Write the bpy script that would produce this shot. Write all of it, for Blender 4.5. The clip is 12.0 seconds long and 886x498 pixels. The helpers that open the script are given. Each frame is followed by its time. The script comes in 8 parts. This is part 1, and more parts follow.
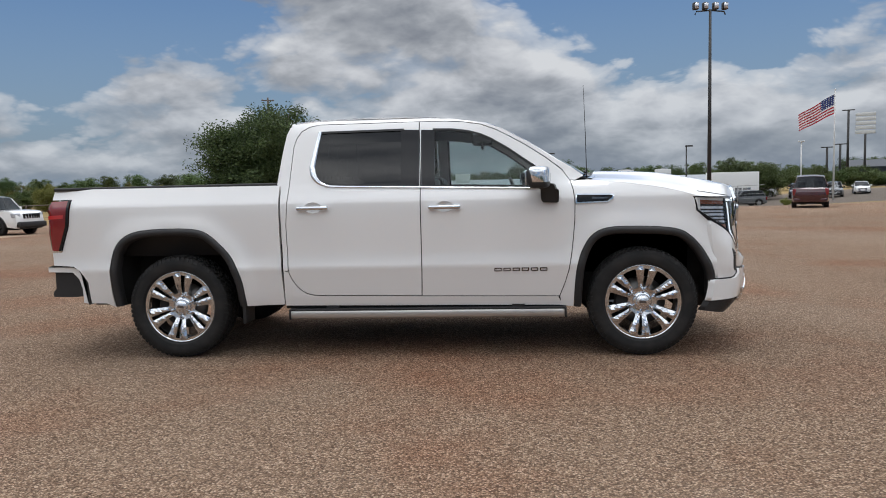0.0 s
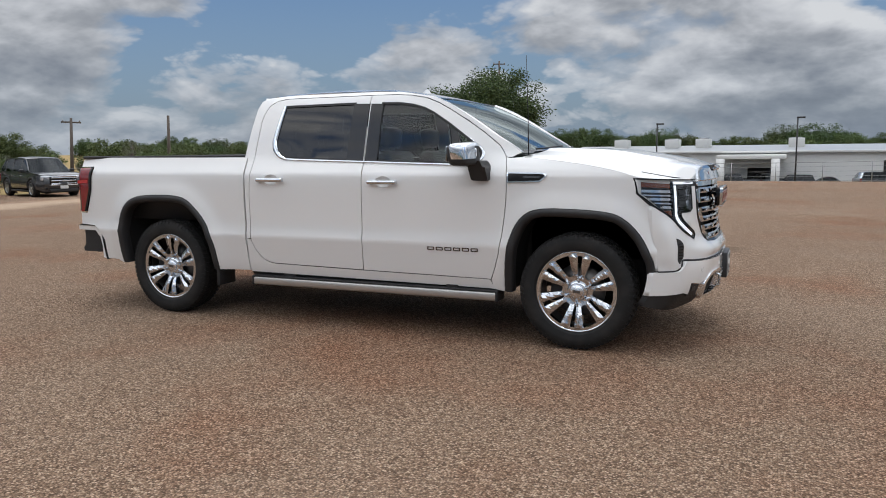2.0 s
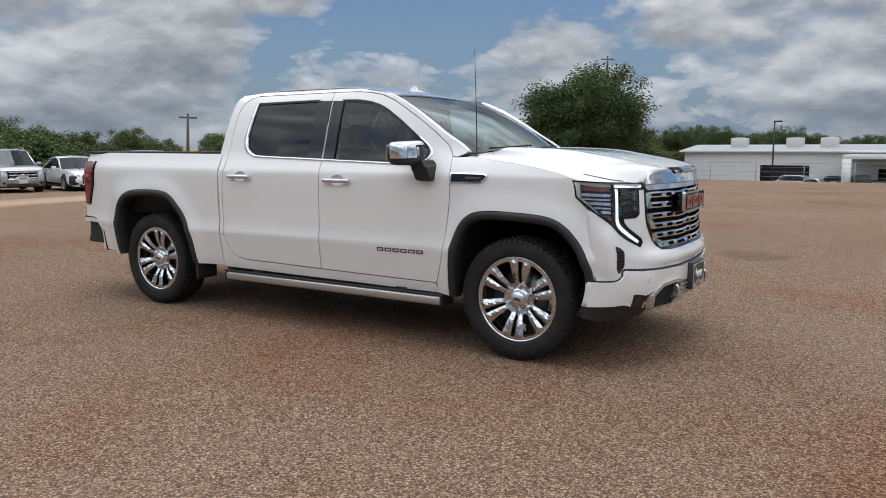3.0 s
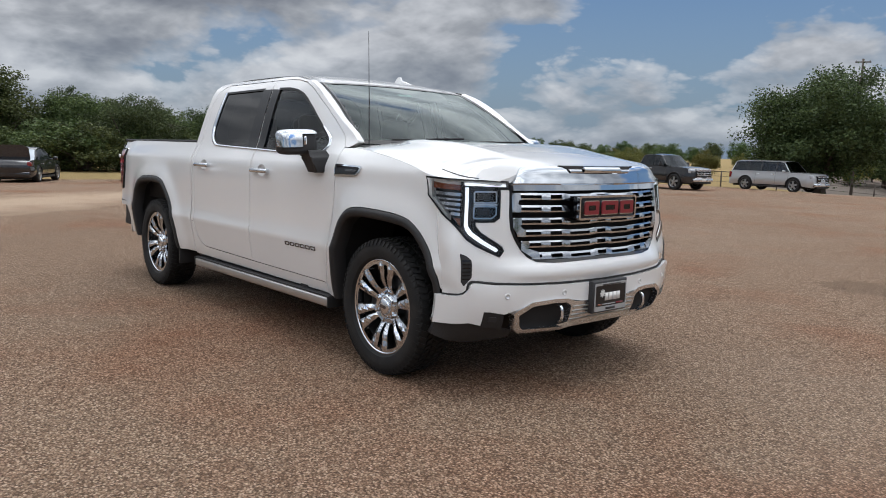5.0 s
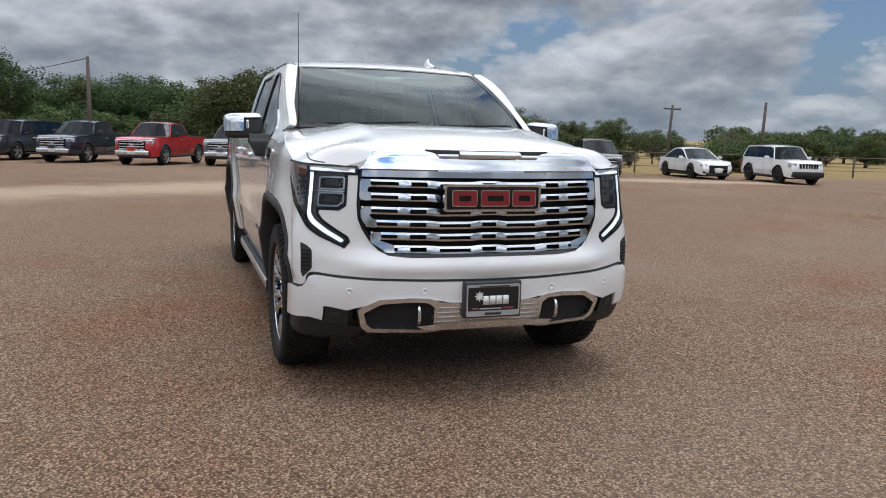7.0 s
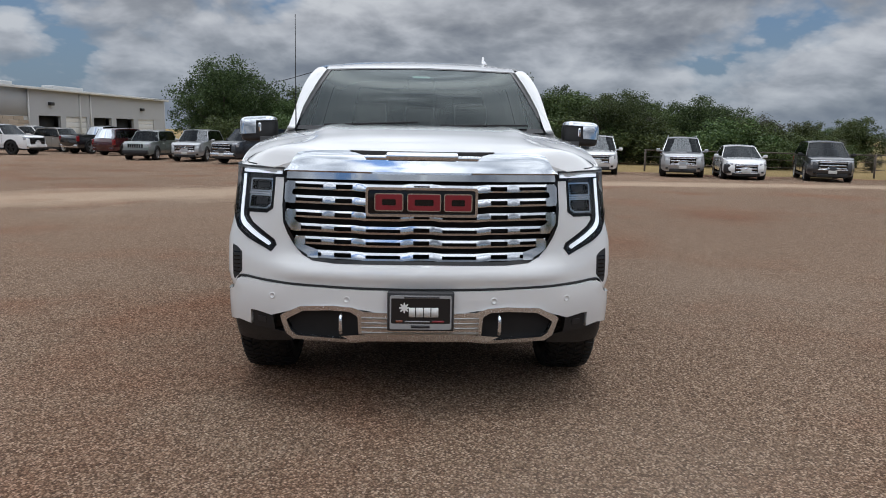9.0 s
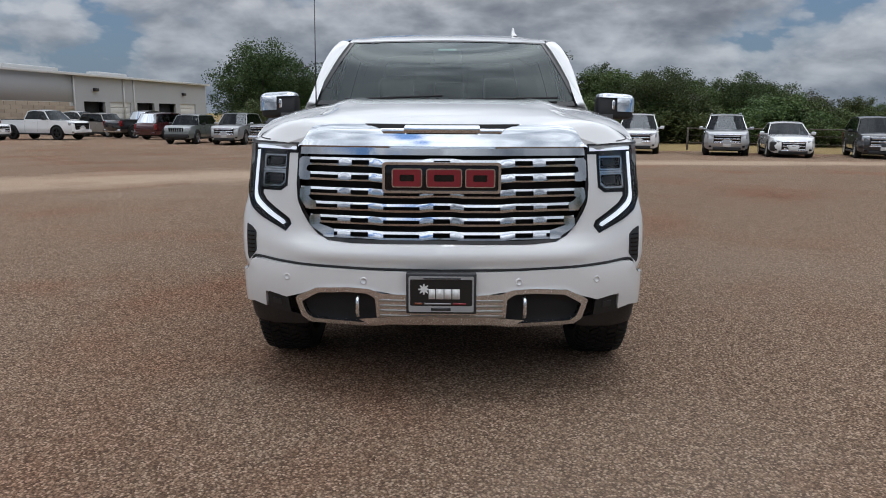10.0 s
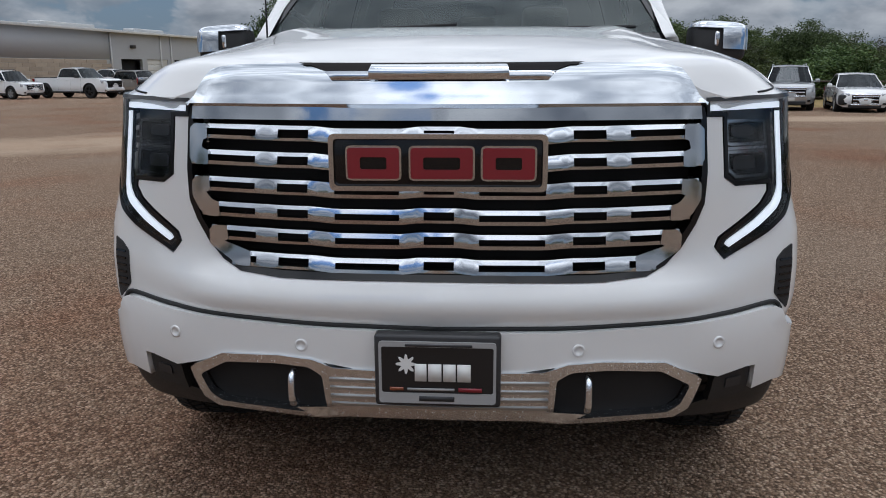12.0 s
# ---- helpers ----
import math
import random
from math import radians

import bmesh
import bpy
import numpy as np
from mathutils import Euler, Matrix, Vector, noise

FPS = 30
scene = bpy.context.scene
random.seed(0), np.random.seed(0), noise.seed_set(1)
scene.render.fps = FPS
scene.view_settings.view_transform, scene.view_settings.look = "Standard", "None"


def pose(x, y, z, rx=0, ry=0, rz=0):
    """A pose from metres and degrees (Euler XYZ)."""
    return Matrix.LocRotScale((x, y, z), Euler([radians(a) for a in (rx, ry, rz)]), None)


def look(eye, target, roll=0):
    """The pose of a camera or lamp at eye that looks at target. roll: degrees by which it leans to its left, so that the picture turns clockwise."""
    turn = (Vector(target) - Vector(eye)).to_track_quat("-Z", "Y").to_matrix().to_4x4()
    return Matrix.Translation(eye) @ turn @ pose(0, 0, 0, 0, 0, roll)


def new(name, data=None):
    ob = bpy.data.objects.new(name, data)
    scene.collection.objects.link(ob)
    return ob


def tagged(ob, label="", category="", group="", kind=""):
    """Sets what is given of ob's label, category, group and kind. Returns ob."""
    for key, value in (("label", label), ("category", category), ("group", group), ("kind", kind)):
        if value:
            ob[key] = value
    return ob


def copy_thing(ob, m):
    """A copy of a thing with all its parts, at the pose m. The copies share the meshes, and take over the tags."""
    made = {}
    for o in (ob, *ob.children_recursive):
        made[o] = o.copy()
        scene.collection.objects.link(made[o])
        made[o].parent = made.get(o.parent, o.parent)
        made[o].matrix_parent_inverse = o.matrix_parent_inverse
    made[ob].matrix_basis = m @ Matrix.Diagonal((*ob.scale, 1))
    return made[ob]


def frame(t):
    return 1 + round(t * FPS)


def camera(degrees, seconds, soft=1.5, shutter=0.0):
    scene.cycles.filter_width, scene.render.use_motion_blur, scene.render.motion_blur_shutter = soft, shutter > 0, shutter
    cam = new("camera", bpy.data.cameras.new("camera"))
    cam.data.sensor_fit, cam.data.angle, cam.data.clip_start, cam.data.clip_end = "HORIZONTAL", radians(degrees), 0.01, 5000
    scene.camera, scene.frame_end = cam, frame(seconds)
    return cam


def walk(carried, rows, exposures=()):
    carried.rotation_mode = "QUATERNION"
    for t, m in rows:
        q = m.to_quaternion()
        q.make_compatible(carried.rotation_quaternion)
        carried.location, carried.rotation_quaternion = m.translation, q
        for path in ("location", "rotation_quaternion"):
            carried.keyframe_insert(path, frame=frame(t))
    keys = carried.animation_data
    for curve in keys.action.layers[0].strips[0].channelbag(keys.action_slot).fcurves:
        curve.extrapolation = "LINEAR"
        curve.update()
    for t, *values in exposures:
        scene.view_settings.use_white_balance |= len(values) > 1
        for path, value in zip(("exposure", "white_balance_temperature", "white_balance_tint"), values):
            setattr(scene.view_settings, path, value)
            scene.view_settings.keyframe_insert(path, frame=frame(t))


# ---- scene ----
cam = camera(60.4, 12.0, soft=0.95)
PATH = [
    (0, (0.826, -6.978, 1.363), (0.656, -4.993, 1.192), -1.4),
    (0.5, (1.405, -6.969, 1.401), (1.109, -5.001, 1.204), -1.2),
    (1, (2.007, -6.825, 1.387), (1.538, -4.892, 1.171), -0.8),
    (1.5, (2.593, -6.604, 1.418), (1.959, -4.723, 1.173), -0.8),
    (2, (3.134, -6.287, 1.419), (2.346, -4.466, 1.163), -0.6),
    (2.5, (3.657, -5.981, 1.422), (2.743, -4.22, 1.163), -0.3),
    (3, (4.143, -5.566, 1.431), (3.095, -3.883, 1.167), -0.1),
    (5, (5.592, -3.678, 1.36), (4.085, -2.388, 1.105), 1.5),
    (5.5, (5.89, -3.196, 1.362), (4.287, -2.029, 1.101), 1.7),
    (6, (6.132, -2.617, 1.36), (4.42, -1.62, 1.086), 1.7),
    (6.5, (6.308, -2.12, 1.38), (4.518, -1.276, 1.092), 1.5),
    (7, (6.419, -1.535, 1.377), (4.552, -0.882, 1.078), 1.6),
    (9, (6.422, -0.029, 1.385), (4.446, 0.044, 1.084), 1.0),
    (9.5, (6.415, 0.032, 1.377), (4.441, 0.049, 1.06), 0.7),
    (10, (6.232, 0.06, 1.34), (4.263, 0.03, 0.991), 0.3),
    (10.5, (5.847, 0.079, 1.329), (3.885, 0.009, 0.95), -0.1),
    (11, (5.369, 0.109, 1.298), (3.413, 0.005, 0.893), -0.2),
    (11.5, (4.989, 0.118, 1.281), (3.039, -0.003, 0.851), -0.2),
    (12, (4.645, 0.143, 1.278), (2.704, 0.007, 0.819), -0.2),
]
walk(cam, [(t, look(eye, target, roll)) for t, eye, target, roll in PATH], [(0.0, -0.09, 6080, 10), (5.5, -0.09, 6020, 10), (7.0, -0.12, 5960, 10), (9.0, -0.35, 5920, 10), (10.5, -0.42, 5880, 10), (12.0, -0.53, 5820, 10)])

# ---- world, sun and exposure ----
SUN_TO = Vector((0.06, 0.0, 1.0)).normalized()
SUN_ELEVATION = math.asin(SUN_TO.z)
SUN_AZIMUTH = math.atan2(SUN_TO.x, SUN_TO.y)


def link(tree, a, b):
    tree.links.new(a, b)


def node(tree, kind, **inputs):
    n = tree.nodes.new(kind)
    for key, value in inputs.items():
        n.inputs[key.replace("_", " ")].default_value = value
    return n


def math_node(tree, op, a, b=None, clamp=False):
    n = tree.nodes.new("ShaderNodeMath")
    n.operation, n.use_clamp = op, clamp
    for i, v in enumerate((a, b)):
        if v is None:
            continue
        if isinstance(v, (int, float)):
            n.inputs[i].default_value = v
        else:
            link(tree, v, n.inputs[i])
    return n.outputs[0]


def ramp(tree, source, stops, mode="LINEAR"):
    n = tree.nodes.new("ShaderNodeValToRGB")
    n.color_ramp.interpolation = mode
    while len(n.color_ramp.elements) < len(stops):
        n.color_ramp.elements.new(0.5)
    for e, (p, c) in zip(n.color_ramp.elements, stops):
        e.position = p
        e.color = (*c, 1) if len(c) == 3 else c
    link(tree, source, n.inputs[0])
    return n.outputs[0]


def mix(tree, fac, a, b, mode="MIX"):
    n = tree.nodes.new("ShaderNodeMix")
    n.data_type, n.blend_type = "RGBA", mode
    for i, v in ((0, fac), (6, a), (7, b)):
        if isinstance(v, (int, float)):
            n.inputs[i].default_value = v
        elif isinstance(v, tuple):
            n.inputs[i].default_value = (*v, 1)
        else:
            link(tree, v, n.inputs[i])
    return n.outputs[2]


SKY_AT = (3.1, 1.7)


def build_sky():
    world = bpy.data.worlds.new("sky")
    scene.world = world
    world.use_nodes = True
    t = world.node_tree
    t.nodes.clear()
    out = t.nodes.new("ShaderNodeOutputWorld")
    back = t.nodes.new("ShaderNodeBackground")
    sky = t.nodes.new("ShaderNodeTexSky")
    sky.sky_type, sky.sun_disc = "NISHITA", False
    sky.sun_elevation, sky.sun_rotation = SUN_ELEVATION, SUN_AZIMUTH
    sky.altitude, sky.dust_density, sky.ozone_density = 100.0, 1.6, 1.2
    tc = t.nodes.new("ShaderNodeTexCoord")
    sep = t.nodes.new("ShaderNodeSeparateXYZ")
    link(t, tc.outputs["Generated"], sep.inputs[0])
    # heaped clouds on a high flat layer, so that they grow smaller and flatter towards the horizon
    up = math_node(t, "ADD", math_node(t, "MAXIMUM", sep.outputs[2], 0.0), 0.46)
    comb = t.nodes.new("ShaderNodeCombineXYZ")
    link(t, math_node(t, "DIVIDE", sep.outputs[0], up), comb.inputs[0])
    link(t, math_node(t, "DIVIDE", sep.outputs[1], up), comb.inputs[1])
    link(t, math_node(t, "MULTIPLY", sep.outputs[2], 1.9), comb.inputs[2])

    def field(nearer, rise):
        m = t.nodes.new("ShaderNodeMapping")
        m.inputs["Location"].default_value = (SKY_AT[0], SKY_AT[1], 0.4 + rise)
        m.inputs["Scale"].default_value = (nearer, nearer, 1.0)
        link(t, comb.outputs[0], m.inputs[0])
        warp = node(t, "ShaderNodeTexNoise", Scale=3.0, Detail=3.0, Roughness=0.55)
        link(t, m.outputs[0], warp.inputs["Vector"])
        wob = t.nodes.new("ShaderNodeMixRGB")
        wob.blend_type = "LINEAR_LIGHT"
        wob.inputs[0].default_value = 0.08
        link(t, m.outputs[0], wob.inputs[1])
        link(t, warp.outputs["Color"], wob.inputs[2])
        wide = node(t, "ShaderNodeTexNoise", Scale=1.75, Detail=5.0, Roughness=0.46)
        link(t, m.outputs[0], wide.inputs["Vector"])
        puff = t.nodes.new("ShaderNodeTexVoronoi")
        puff.feature, puff.normalize = "SMOOTH_F1", True
        for key, v in (("Scale", 4.6), ("Detail", 4.0), ("Roughness", 0.52), ("Lacunarity", 2.2), ("Smoothness", 0.30)):
            puff.inputs[key].default_value = v
        link(t, wob.outputs[0], puff.inputs["Vector"])
        return math_node(t, "ADD", wide.outputs[0], math_node(t, "MULTIPLY", math_node(t, "SUBTRACT", 0.42, puff.outputs["Distance"]), 0.46))

    cover = field(1.0, 0.0)
    above = field(0.975, 0.055)
    # an open stretch of blue towards the north-west
    gapv = t.nodes.new("ShaderNodeVectorMath")
    gapv.operation = "DISTANCE"
    link(t, tc.outputs["Generated"], gapv.inputs[0])
    gapv.inputs[1].default_value = (-0.49, 0.84, 0.22)
    open_sky = ramp(t, gapv.outputs["Value"], [(0.02, (1, 1, 1)), (0.36, (0, 0, 0))], "EASE")
    deck = ramp(t, sep.outputs[2], [(0.22, (0, 0, 0)), (0.60, (1, 1, 1))], "EASE")
    cover_gap = math_node(t, "ADD", math_node(t, "SUBTRACT", cover, math_node(t, "MULTIPLY", open_sky, 0.10)), math_node(t, "MULTIPLY", deck, 0.10))
    density = ramp(t, cover_gap, [(0.440, (0, 0, 0)), (0.475, (0.62, 0.62, 0.62)), (0.530, (1, 1, 1))], "EASE")
    # thick middles and undersides are grey, the tops bright
    relief = math_node(t, "SUBTRACT", cover, above)
    thick = math_node(t, "SUBTRACT", cover, 0.52)
    shade = math_node(t, "SUBTRACT", math_node(t, "ADD", math_node(t, "MULTIPLY", relief, 4.6), 0.70),
                      math_node(t, "MULTIPLY", thick, 2.0), True)
    cloud = ramp(t, shade, [(0.0, (2.3, 2.45, 2.75)), (0.25, (3.2, 3.35, 3.65)), (0.50, (4.7, 4.8, 4.95)), (0.75, (6.9, 6.9, 6.95)), (1.0, (9.0, 8.9, 8.7))])
    low = ramp(t, sep.outputs[2], [(0.0, (0.45, 0.45, 0.45)), (0.06, (0.80, 0.80, 0.80)), (0.14, (1, 1, 1))])
    fac = math_node(t, "MULTIPLY", density, low)
    haze = mix(t, ramp(t, sep.outputs[2], [(0.0, (0.8, 0.8, 0.8)), (0.22, (0.0, 0.0, 0.0))]), mix(t, 1.0, sky.outputs[0], (0.87, 1.0, 1.13), "MULTIPLY"), (3.1, 3.9, 4.9))
    full = mix(t, fac, haze, cloud)
    # the deck brightens towards the sun, high overhead
    gain = ramp(t, sep.outputs[2], [(0.0, (0.0, 0.0, 0.0)), (0.25, (0.0, 0.0, 0.0)), (0.52, (1, 1, 1))], "EASE")
    full = mix(t, gain, full, mix(t, 1.0, full, (3.25, 3.21, 3.14), "MULTIPLY"))
    link(t, full, back.inputs[0])
    back.inputs[1].default_value = 0.080
    link(t, back.outputs[0], out.inputs[0])


build_sky()

sun = new("sun", bpy.data.lights.new("sun", "SUN"))
sun.data.energy, sun.data.angle, sun.data.color = 1.05, radians(24.0), (1.0, 0.97, 0.93)
sun.matrix_world = look(SUN_TO * 60, (0, 0, 0))
scene.view_settings.exposure = 0.0


# ---- materials ----
def material(name, colour, rough=0.5, metal=0.0, vary=0.06, grain=0.0, grain_scale=60.0, vary_scale=3.0, coat=0.0, dirt=0.0, spread=0.0, spec=0.5):
    """A painted, plastic or metal surface: colour with soft unevenness, fine relief, a little dust in the gloss."""
    m = bpy.data.materials.new(name)
    m.use_nodes = True
    t = m.node_tree
    b = t.nodes["Principled BSDF"]
    tc = t.nodes.new("ShaderNodeTexCoord")
    n1 = node(t, "ShaderNodeTexNoise", Scale=vary_scale, Detail=4.0)
    n2 = node(t, "ShaderNodeTexNoise", Scale=grain_scale, Detail=3.0)
    link(t, tc.outputs["Object"], n1.inputs["Vector"])
    link(t, tc.outputs["Object"], n2.inputs["Vector"])
    dark = tuple(max(0.0, c * (1 - vary)) for c in colour)
    light = tuple(min(1.0, c * (1 + vary)) for c in colour)
    col = mix(t, n1.outputs[0], dark, light)
    if spread:
        info = t.nodes.new("ShaderNodeObjectInfo")
        hsv = t.nodes.new("ShaderNodeHueSaturation")
        link(t, math_node(t, "ADD", math_node(t, "MULTIPLY", info.outputs["Random"], spread), 1 - spread / 2), hsv.inputs["Value"])
        link(t, col, hsv.inputs["Color"])
        col = hsv.outputs[0]
    if dirt:
        spots = ramp(t, n1.outputs[0], [(0.45, (0, 0, 0)), (0.75, (1, 1, 1))])
        col = mix(t, math_node(t, "MULTIPLY", spots, dirt), col, (0.30, 0.25, 0.20))
    link(t, col, b.inputs["Base Color"])
    b.inputs["Metallic"].default_value = metal
    b.inputs["Specular IOR Level"].default_value = spec
    r = math_node(t, "ADD", math_node(t, "MULTIPLY", n2.outputs[0], 0.08), rough - 0.04)
    link(t, r, b.inputs["Roughness"])
    b.inputs["Coat Weight"].default_value = coat
    b.inputs["Coat Roughness"].default_value = 0.04
    if grain:
        bump = node(t, "ShaderNodeBump", Strength=grain, Distance=0.004)
        link(t, n2.outputs[0], bump.inputs["Height"])
        link(t, bump.outputs[0], b.inputs["Normal"])
    return m


def glass_material(name, tint, gloss_colour=(1, 1, 1), ior=1.6):
    m = bpy.data.materials.new(name)
    m.use_nodes = True
    t = m.node_tree
    t.nodes.clear()
    out = t.nodes.new("ShaderNodeOutputMaterial")
    tr = t.nodes.new("ShaderNodeBsdfTransparent")
    tr.inputs[0].default_value = (*tint, 1)
    gl = node(t, "ShaderNodeBsdfGlossy", Roughness=0.02)
    gl.inputs[0].default_value = (*gloss_colour, 1)
    fr = node(t, "ShaderNodeFresnel", IOR=ior)
    mx = t.nodes.new("ShaderNodeMixShader")
    link(t, fr.outputs[0], mx.inputs[0])
    link(t, tr.outputs[0], mx.inputs[1])
    link(t, gl.outputs[0], mx.inputs[2])
    link(t, mx.outputs[0], out.inputs[0])
    return m


def glow_material(name, colour, strength):
    m = bpy.data.materials.new(name)
    m.use_nodes = True
    b = m.node_tree.nodes["Principled BSDF"]
    b.inputs["Base Color"].default_value = (*colour, 1)
    b.inputs["Emission Color"].default_value = (*colour, 1)
    b.inputs["Emission Strength"].default_value = strength
    b.inputs["Roughness"].default_value = 0.15
    return m


PAINT_WHITE = material("pearl_white_paint", (0.76, 0.76, 0.75), 0.20, vary=0.012, coat=1.0, grain_scale=400)
CHROME = material("chrome", (0.69, 0.72, 0.755), 0.07, 1.0, vary=0.02, grain_scale=200)
CHROME_DIM = material("grille_chrome", (0.60, 0.625, 0.66), 0.11, 1.0, vary=0.04, grain_scale=200)
CHROME_SOFT = material("polished_aluminium", (0.78, 0.81, 0.85), 0.26, 1.0, vary=0.04, grain_scale=150)
WHEEL_DARK = material("dusty_wheel_barrel", (0.030, 0.029, 0.029), 0.55, 0.0, vary=0.25)
DISC_STEEL = material("brake_disc_steel", (0.16, 0.155, 0.15), 0.4, 0.8, vary=0.15)
ALUMINIUM = material("brushed_aluminium", (0.50, 0.49, 0.47), 0.42, 0.9, vary=0.05)
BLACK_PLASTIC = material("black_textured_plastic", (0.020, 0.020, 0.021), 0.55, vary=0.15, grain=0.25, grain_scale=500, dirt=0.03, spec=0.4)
BLACK_GLOSS = material("gloss_black", (0.006, 0.006, 0.007), 0.16, vary=0.05, coat=0.15, spec=0.35)
BLACK_DEEP = material("dark_underside", (0.026, 0.025, 0.025), 0.85, vary=0.2, dirt=0.03, spec=0.2)
RUBBER = material("tyre_rubber", (0.012, 0.012, 0.012), 0.70, vary=0.25, grain=0.3, grain_scale=300, vary_scale=9, dirt=0.04, spec=0.35)
RUBBER_SEAL = material("rubber_seal", (0.010, 0.010, 0.010), 0.6, vary=0.1)
RED_LENS = material("red_lamp_lens", (0.19, 0.007, 0.010), 0.10, vary=0.15, coat=1.0, vary_scale=14)
RED_BADGE = material("red_badge_enamel", (0.21, 0.010, 0.020), 0.3, vary=0.08, coat=0.6)
AMBER = material("amber_reflector", (0.22, 0.06, 0.025), 0.15, vary=0.1, coat=1.0)
LAMP_DARK = material("smoked_lamp_interior", (0.022, 0.023, 0.026), 0.35, 0.0, vary=0.3, vary_scale=25)
LENS_CHROME = material("lamp_reflector", (0.70, 0.71, 0.74), 0.14, 1.0, vary=0.18, vary_scale=30)
DRL = glow_material("daytime_running_light", (0.95, 0.98, 1.0), 0.72)
GLASS_DARK = glass_material("privacy_glass", (0.030, 0.034, 0.040), ior=1.50)
GLASS_SIDE = glass_material("tinted_side_glass", (0.66, 0.74, 0.72), ior=1.45)
GLASS_FRONT = glass_material("windscreen_glass", (0.44, 0.56, 0.54), (0.86, 0.95, 0.95), ior=1.44)
GLASS_CLEAR = glass_material("clear_lens", (0.93, 0.94, 0.95), ior=1.5)
INTERIOR = material("charcoal_interior", (0.030, 0.029, 0.028), 0.6, vary=0.2)
LEATHER = material("dark_leather", (0.045, 0.040, 0.037), 0.45, vary=0.2, grain=0.2)
BADGE_GREY = material("dark_chrome_lettering", (0.17, 0.17, 0.18), 0.2, 0.9)
PLATE_WHITE = material("pale_plate_plastic", (0.34, 0.34, 0.34), 0.35)
PLATE_PALE_MARK = material("white_plate_print", (0.72, 0.72, 0.70), 0.4)
PLATE_BLACK = material("black_plate_insert", (0.012, 0.012, 0.013), 0.3)
PLATE_FRAME = material("dark_plate_bracket", (0.030, 0.030, 0.032), 0.45)
MIRROR = material("mirror_glass", (0.75, 0.77, 0.80), 0.03, 1.0, vary=0.01)


# ---- mesh helpers ----
from mathutils import geometry


def part(name, bm, mat, parent=None, label="", smooth=True, at=None):
    """One mesh object from a bmesh or a ready mesh, under a thing or a part."""
    if isinstance(bm, bmesh.types.BMesh):
        me = bpy.data.meshes.new(name)
        bm.to_mesh(me)
        bm.free()
        for p in me.polygons:
            p.use_smooth = smooth
        me.materials.append(mat)
    else:
        me = bm
    ob = new(name, me)
    if parent is not None:
        ob.parent = parent
    if at is not None:
        ob.matrix_basis = at
    if label:
        ob["label"] = label
    return ob


def thing(name, m=None):
    ob = new(name)
    ob.empty_display_size = 0.2
    if m is not None:
        ob.matrix_basis = m
    return ob


def curve_of(points):
    """A smooth function through the given (a, b) points."""
    xs, ys = np.array([p[0] for p in points], float), np.array([p[1] for p in points], float)
    h = np.diff(xs)
    d = np.diff(ys) / h
    m = np.zeros(len(xs))
    m[0], m[-1] = d[0], d[-1]
    for i in range(1, len(xs) - 1):
        if d[i - 1] * d[i] > 0:
            m[i] = 2 * d[i - 1] * d[i] / (d[i - 1] + d[i])

    def f(x):
        x = min(max(x, xs[0]), xs[-1])
        i = min(int(np.searchsorted(xs, x, "right")) - 1, len(xs) - 2)
        s = (x - xs[i]) / h[i]
        return float(ys[i] * (1 + 2 * s) * (1 - s) ** 2 + m[i] * h[i] * s * (1 - s) ** 2
                     + ys[i + 1] * s * s * (3 - 2 * s) + m[i + 1] * h[i] * s * s * (s - 1))
    return f


def smooth_step(a, b, x):
    s = min(max((x - a) / (b - a), 0.0), 1.0)
    return s * s * (3 - 2 * s)


def rounded(points, rounds, n=4):
    """A polygon with its corners cut to short curves. rounds: one radius, or one for each corner."""
    out = []
    k = len(points)
    if isinstance(rounds, (int, float)):
        rounds = [rounds] * k
    for i in range(k):
        p, a, b = Vector(points[i]), Vector(points[i - 1]), Vector(points[(i + 1) % k])
        r = rounds[i]
        if r <= 0:
            out.append(tuple(p))
            continue
        da, db = (a - p), (b - p)
        r1 = min(r, da.length * 0.45, db.length * 0.45)
        s, e = p + da.normalized() * r1, p + db.normalized() * r1
        for j in range(n + 1):
            q = j / n
            out.append(tuple(s * (1 - q) ** 2 + p * 2 * q * (1 - q) + e * q * q))
    return out


def densify(loop, step):
    out = []
    for i, p in enumerate(loop):
        q = loop[(i + 1) % len(loop)]
        d = math.dist(p, q)
        n = max(1, int(math.ceil(d / step)))
        for j in range(n):
            out.append((p[0] + (q[0] - p[0]) * j / n, p[1] + (q[1] - p[1]) * j / n))
    return out


def inside(loop, pts):
    a = np.array(loop)
    b = np.roll(a, -1, 0)
    x, y = pts[:, 0:1], pts[:, 1:2]
    cond = (a[None, :, 1] > y) != (b[None, :, 1] > y)
    dy = b[:, 1] - a[:, 1]
    dy = np.where(dy == 0, 1e-12, dy)
    xi = a[None, :, 0] + (y - a[None, :, 1]) * ((b[:, 0] - a[:, 0]) / dy)[None, :]
    return (np.sum(cond & (x < xi), 1) % 2) == 1


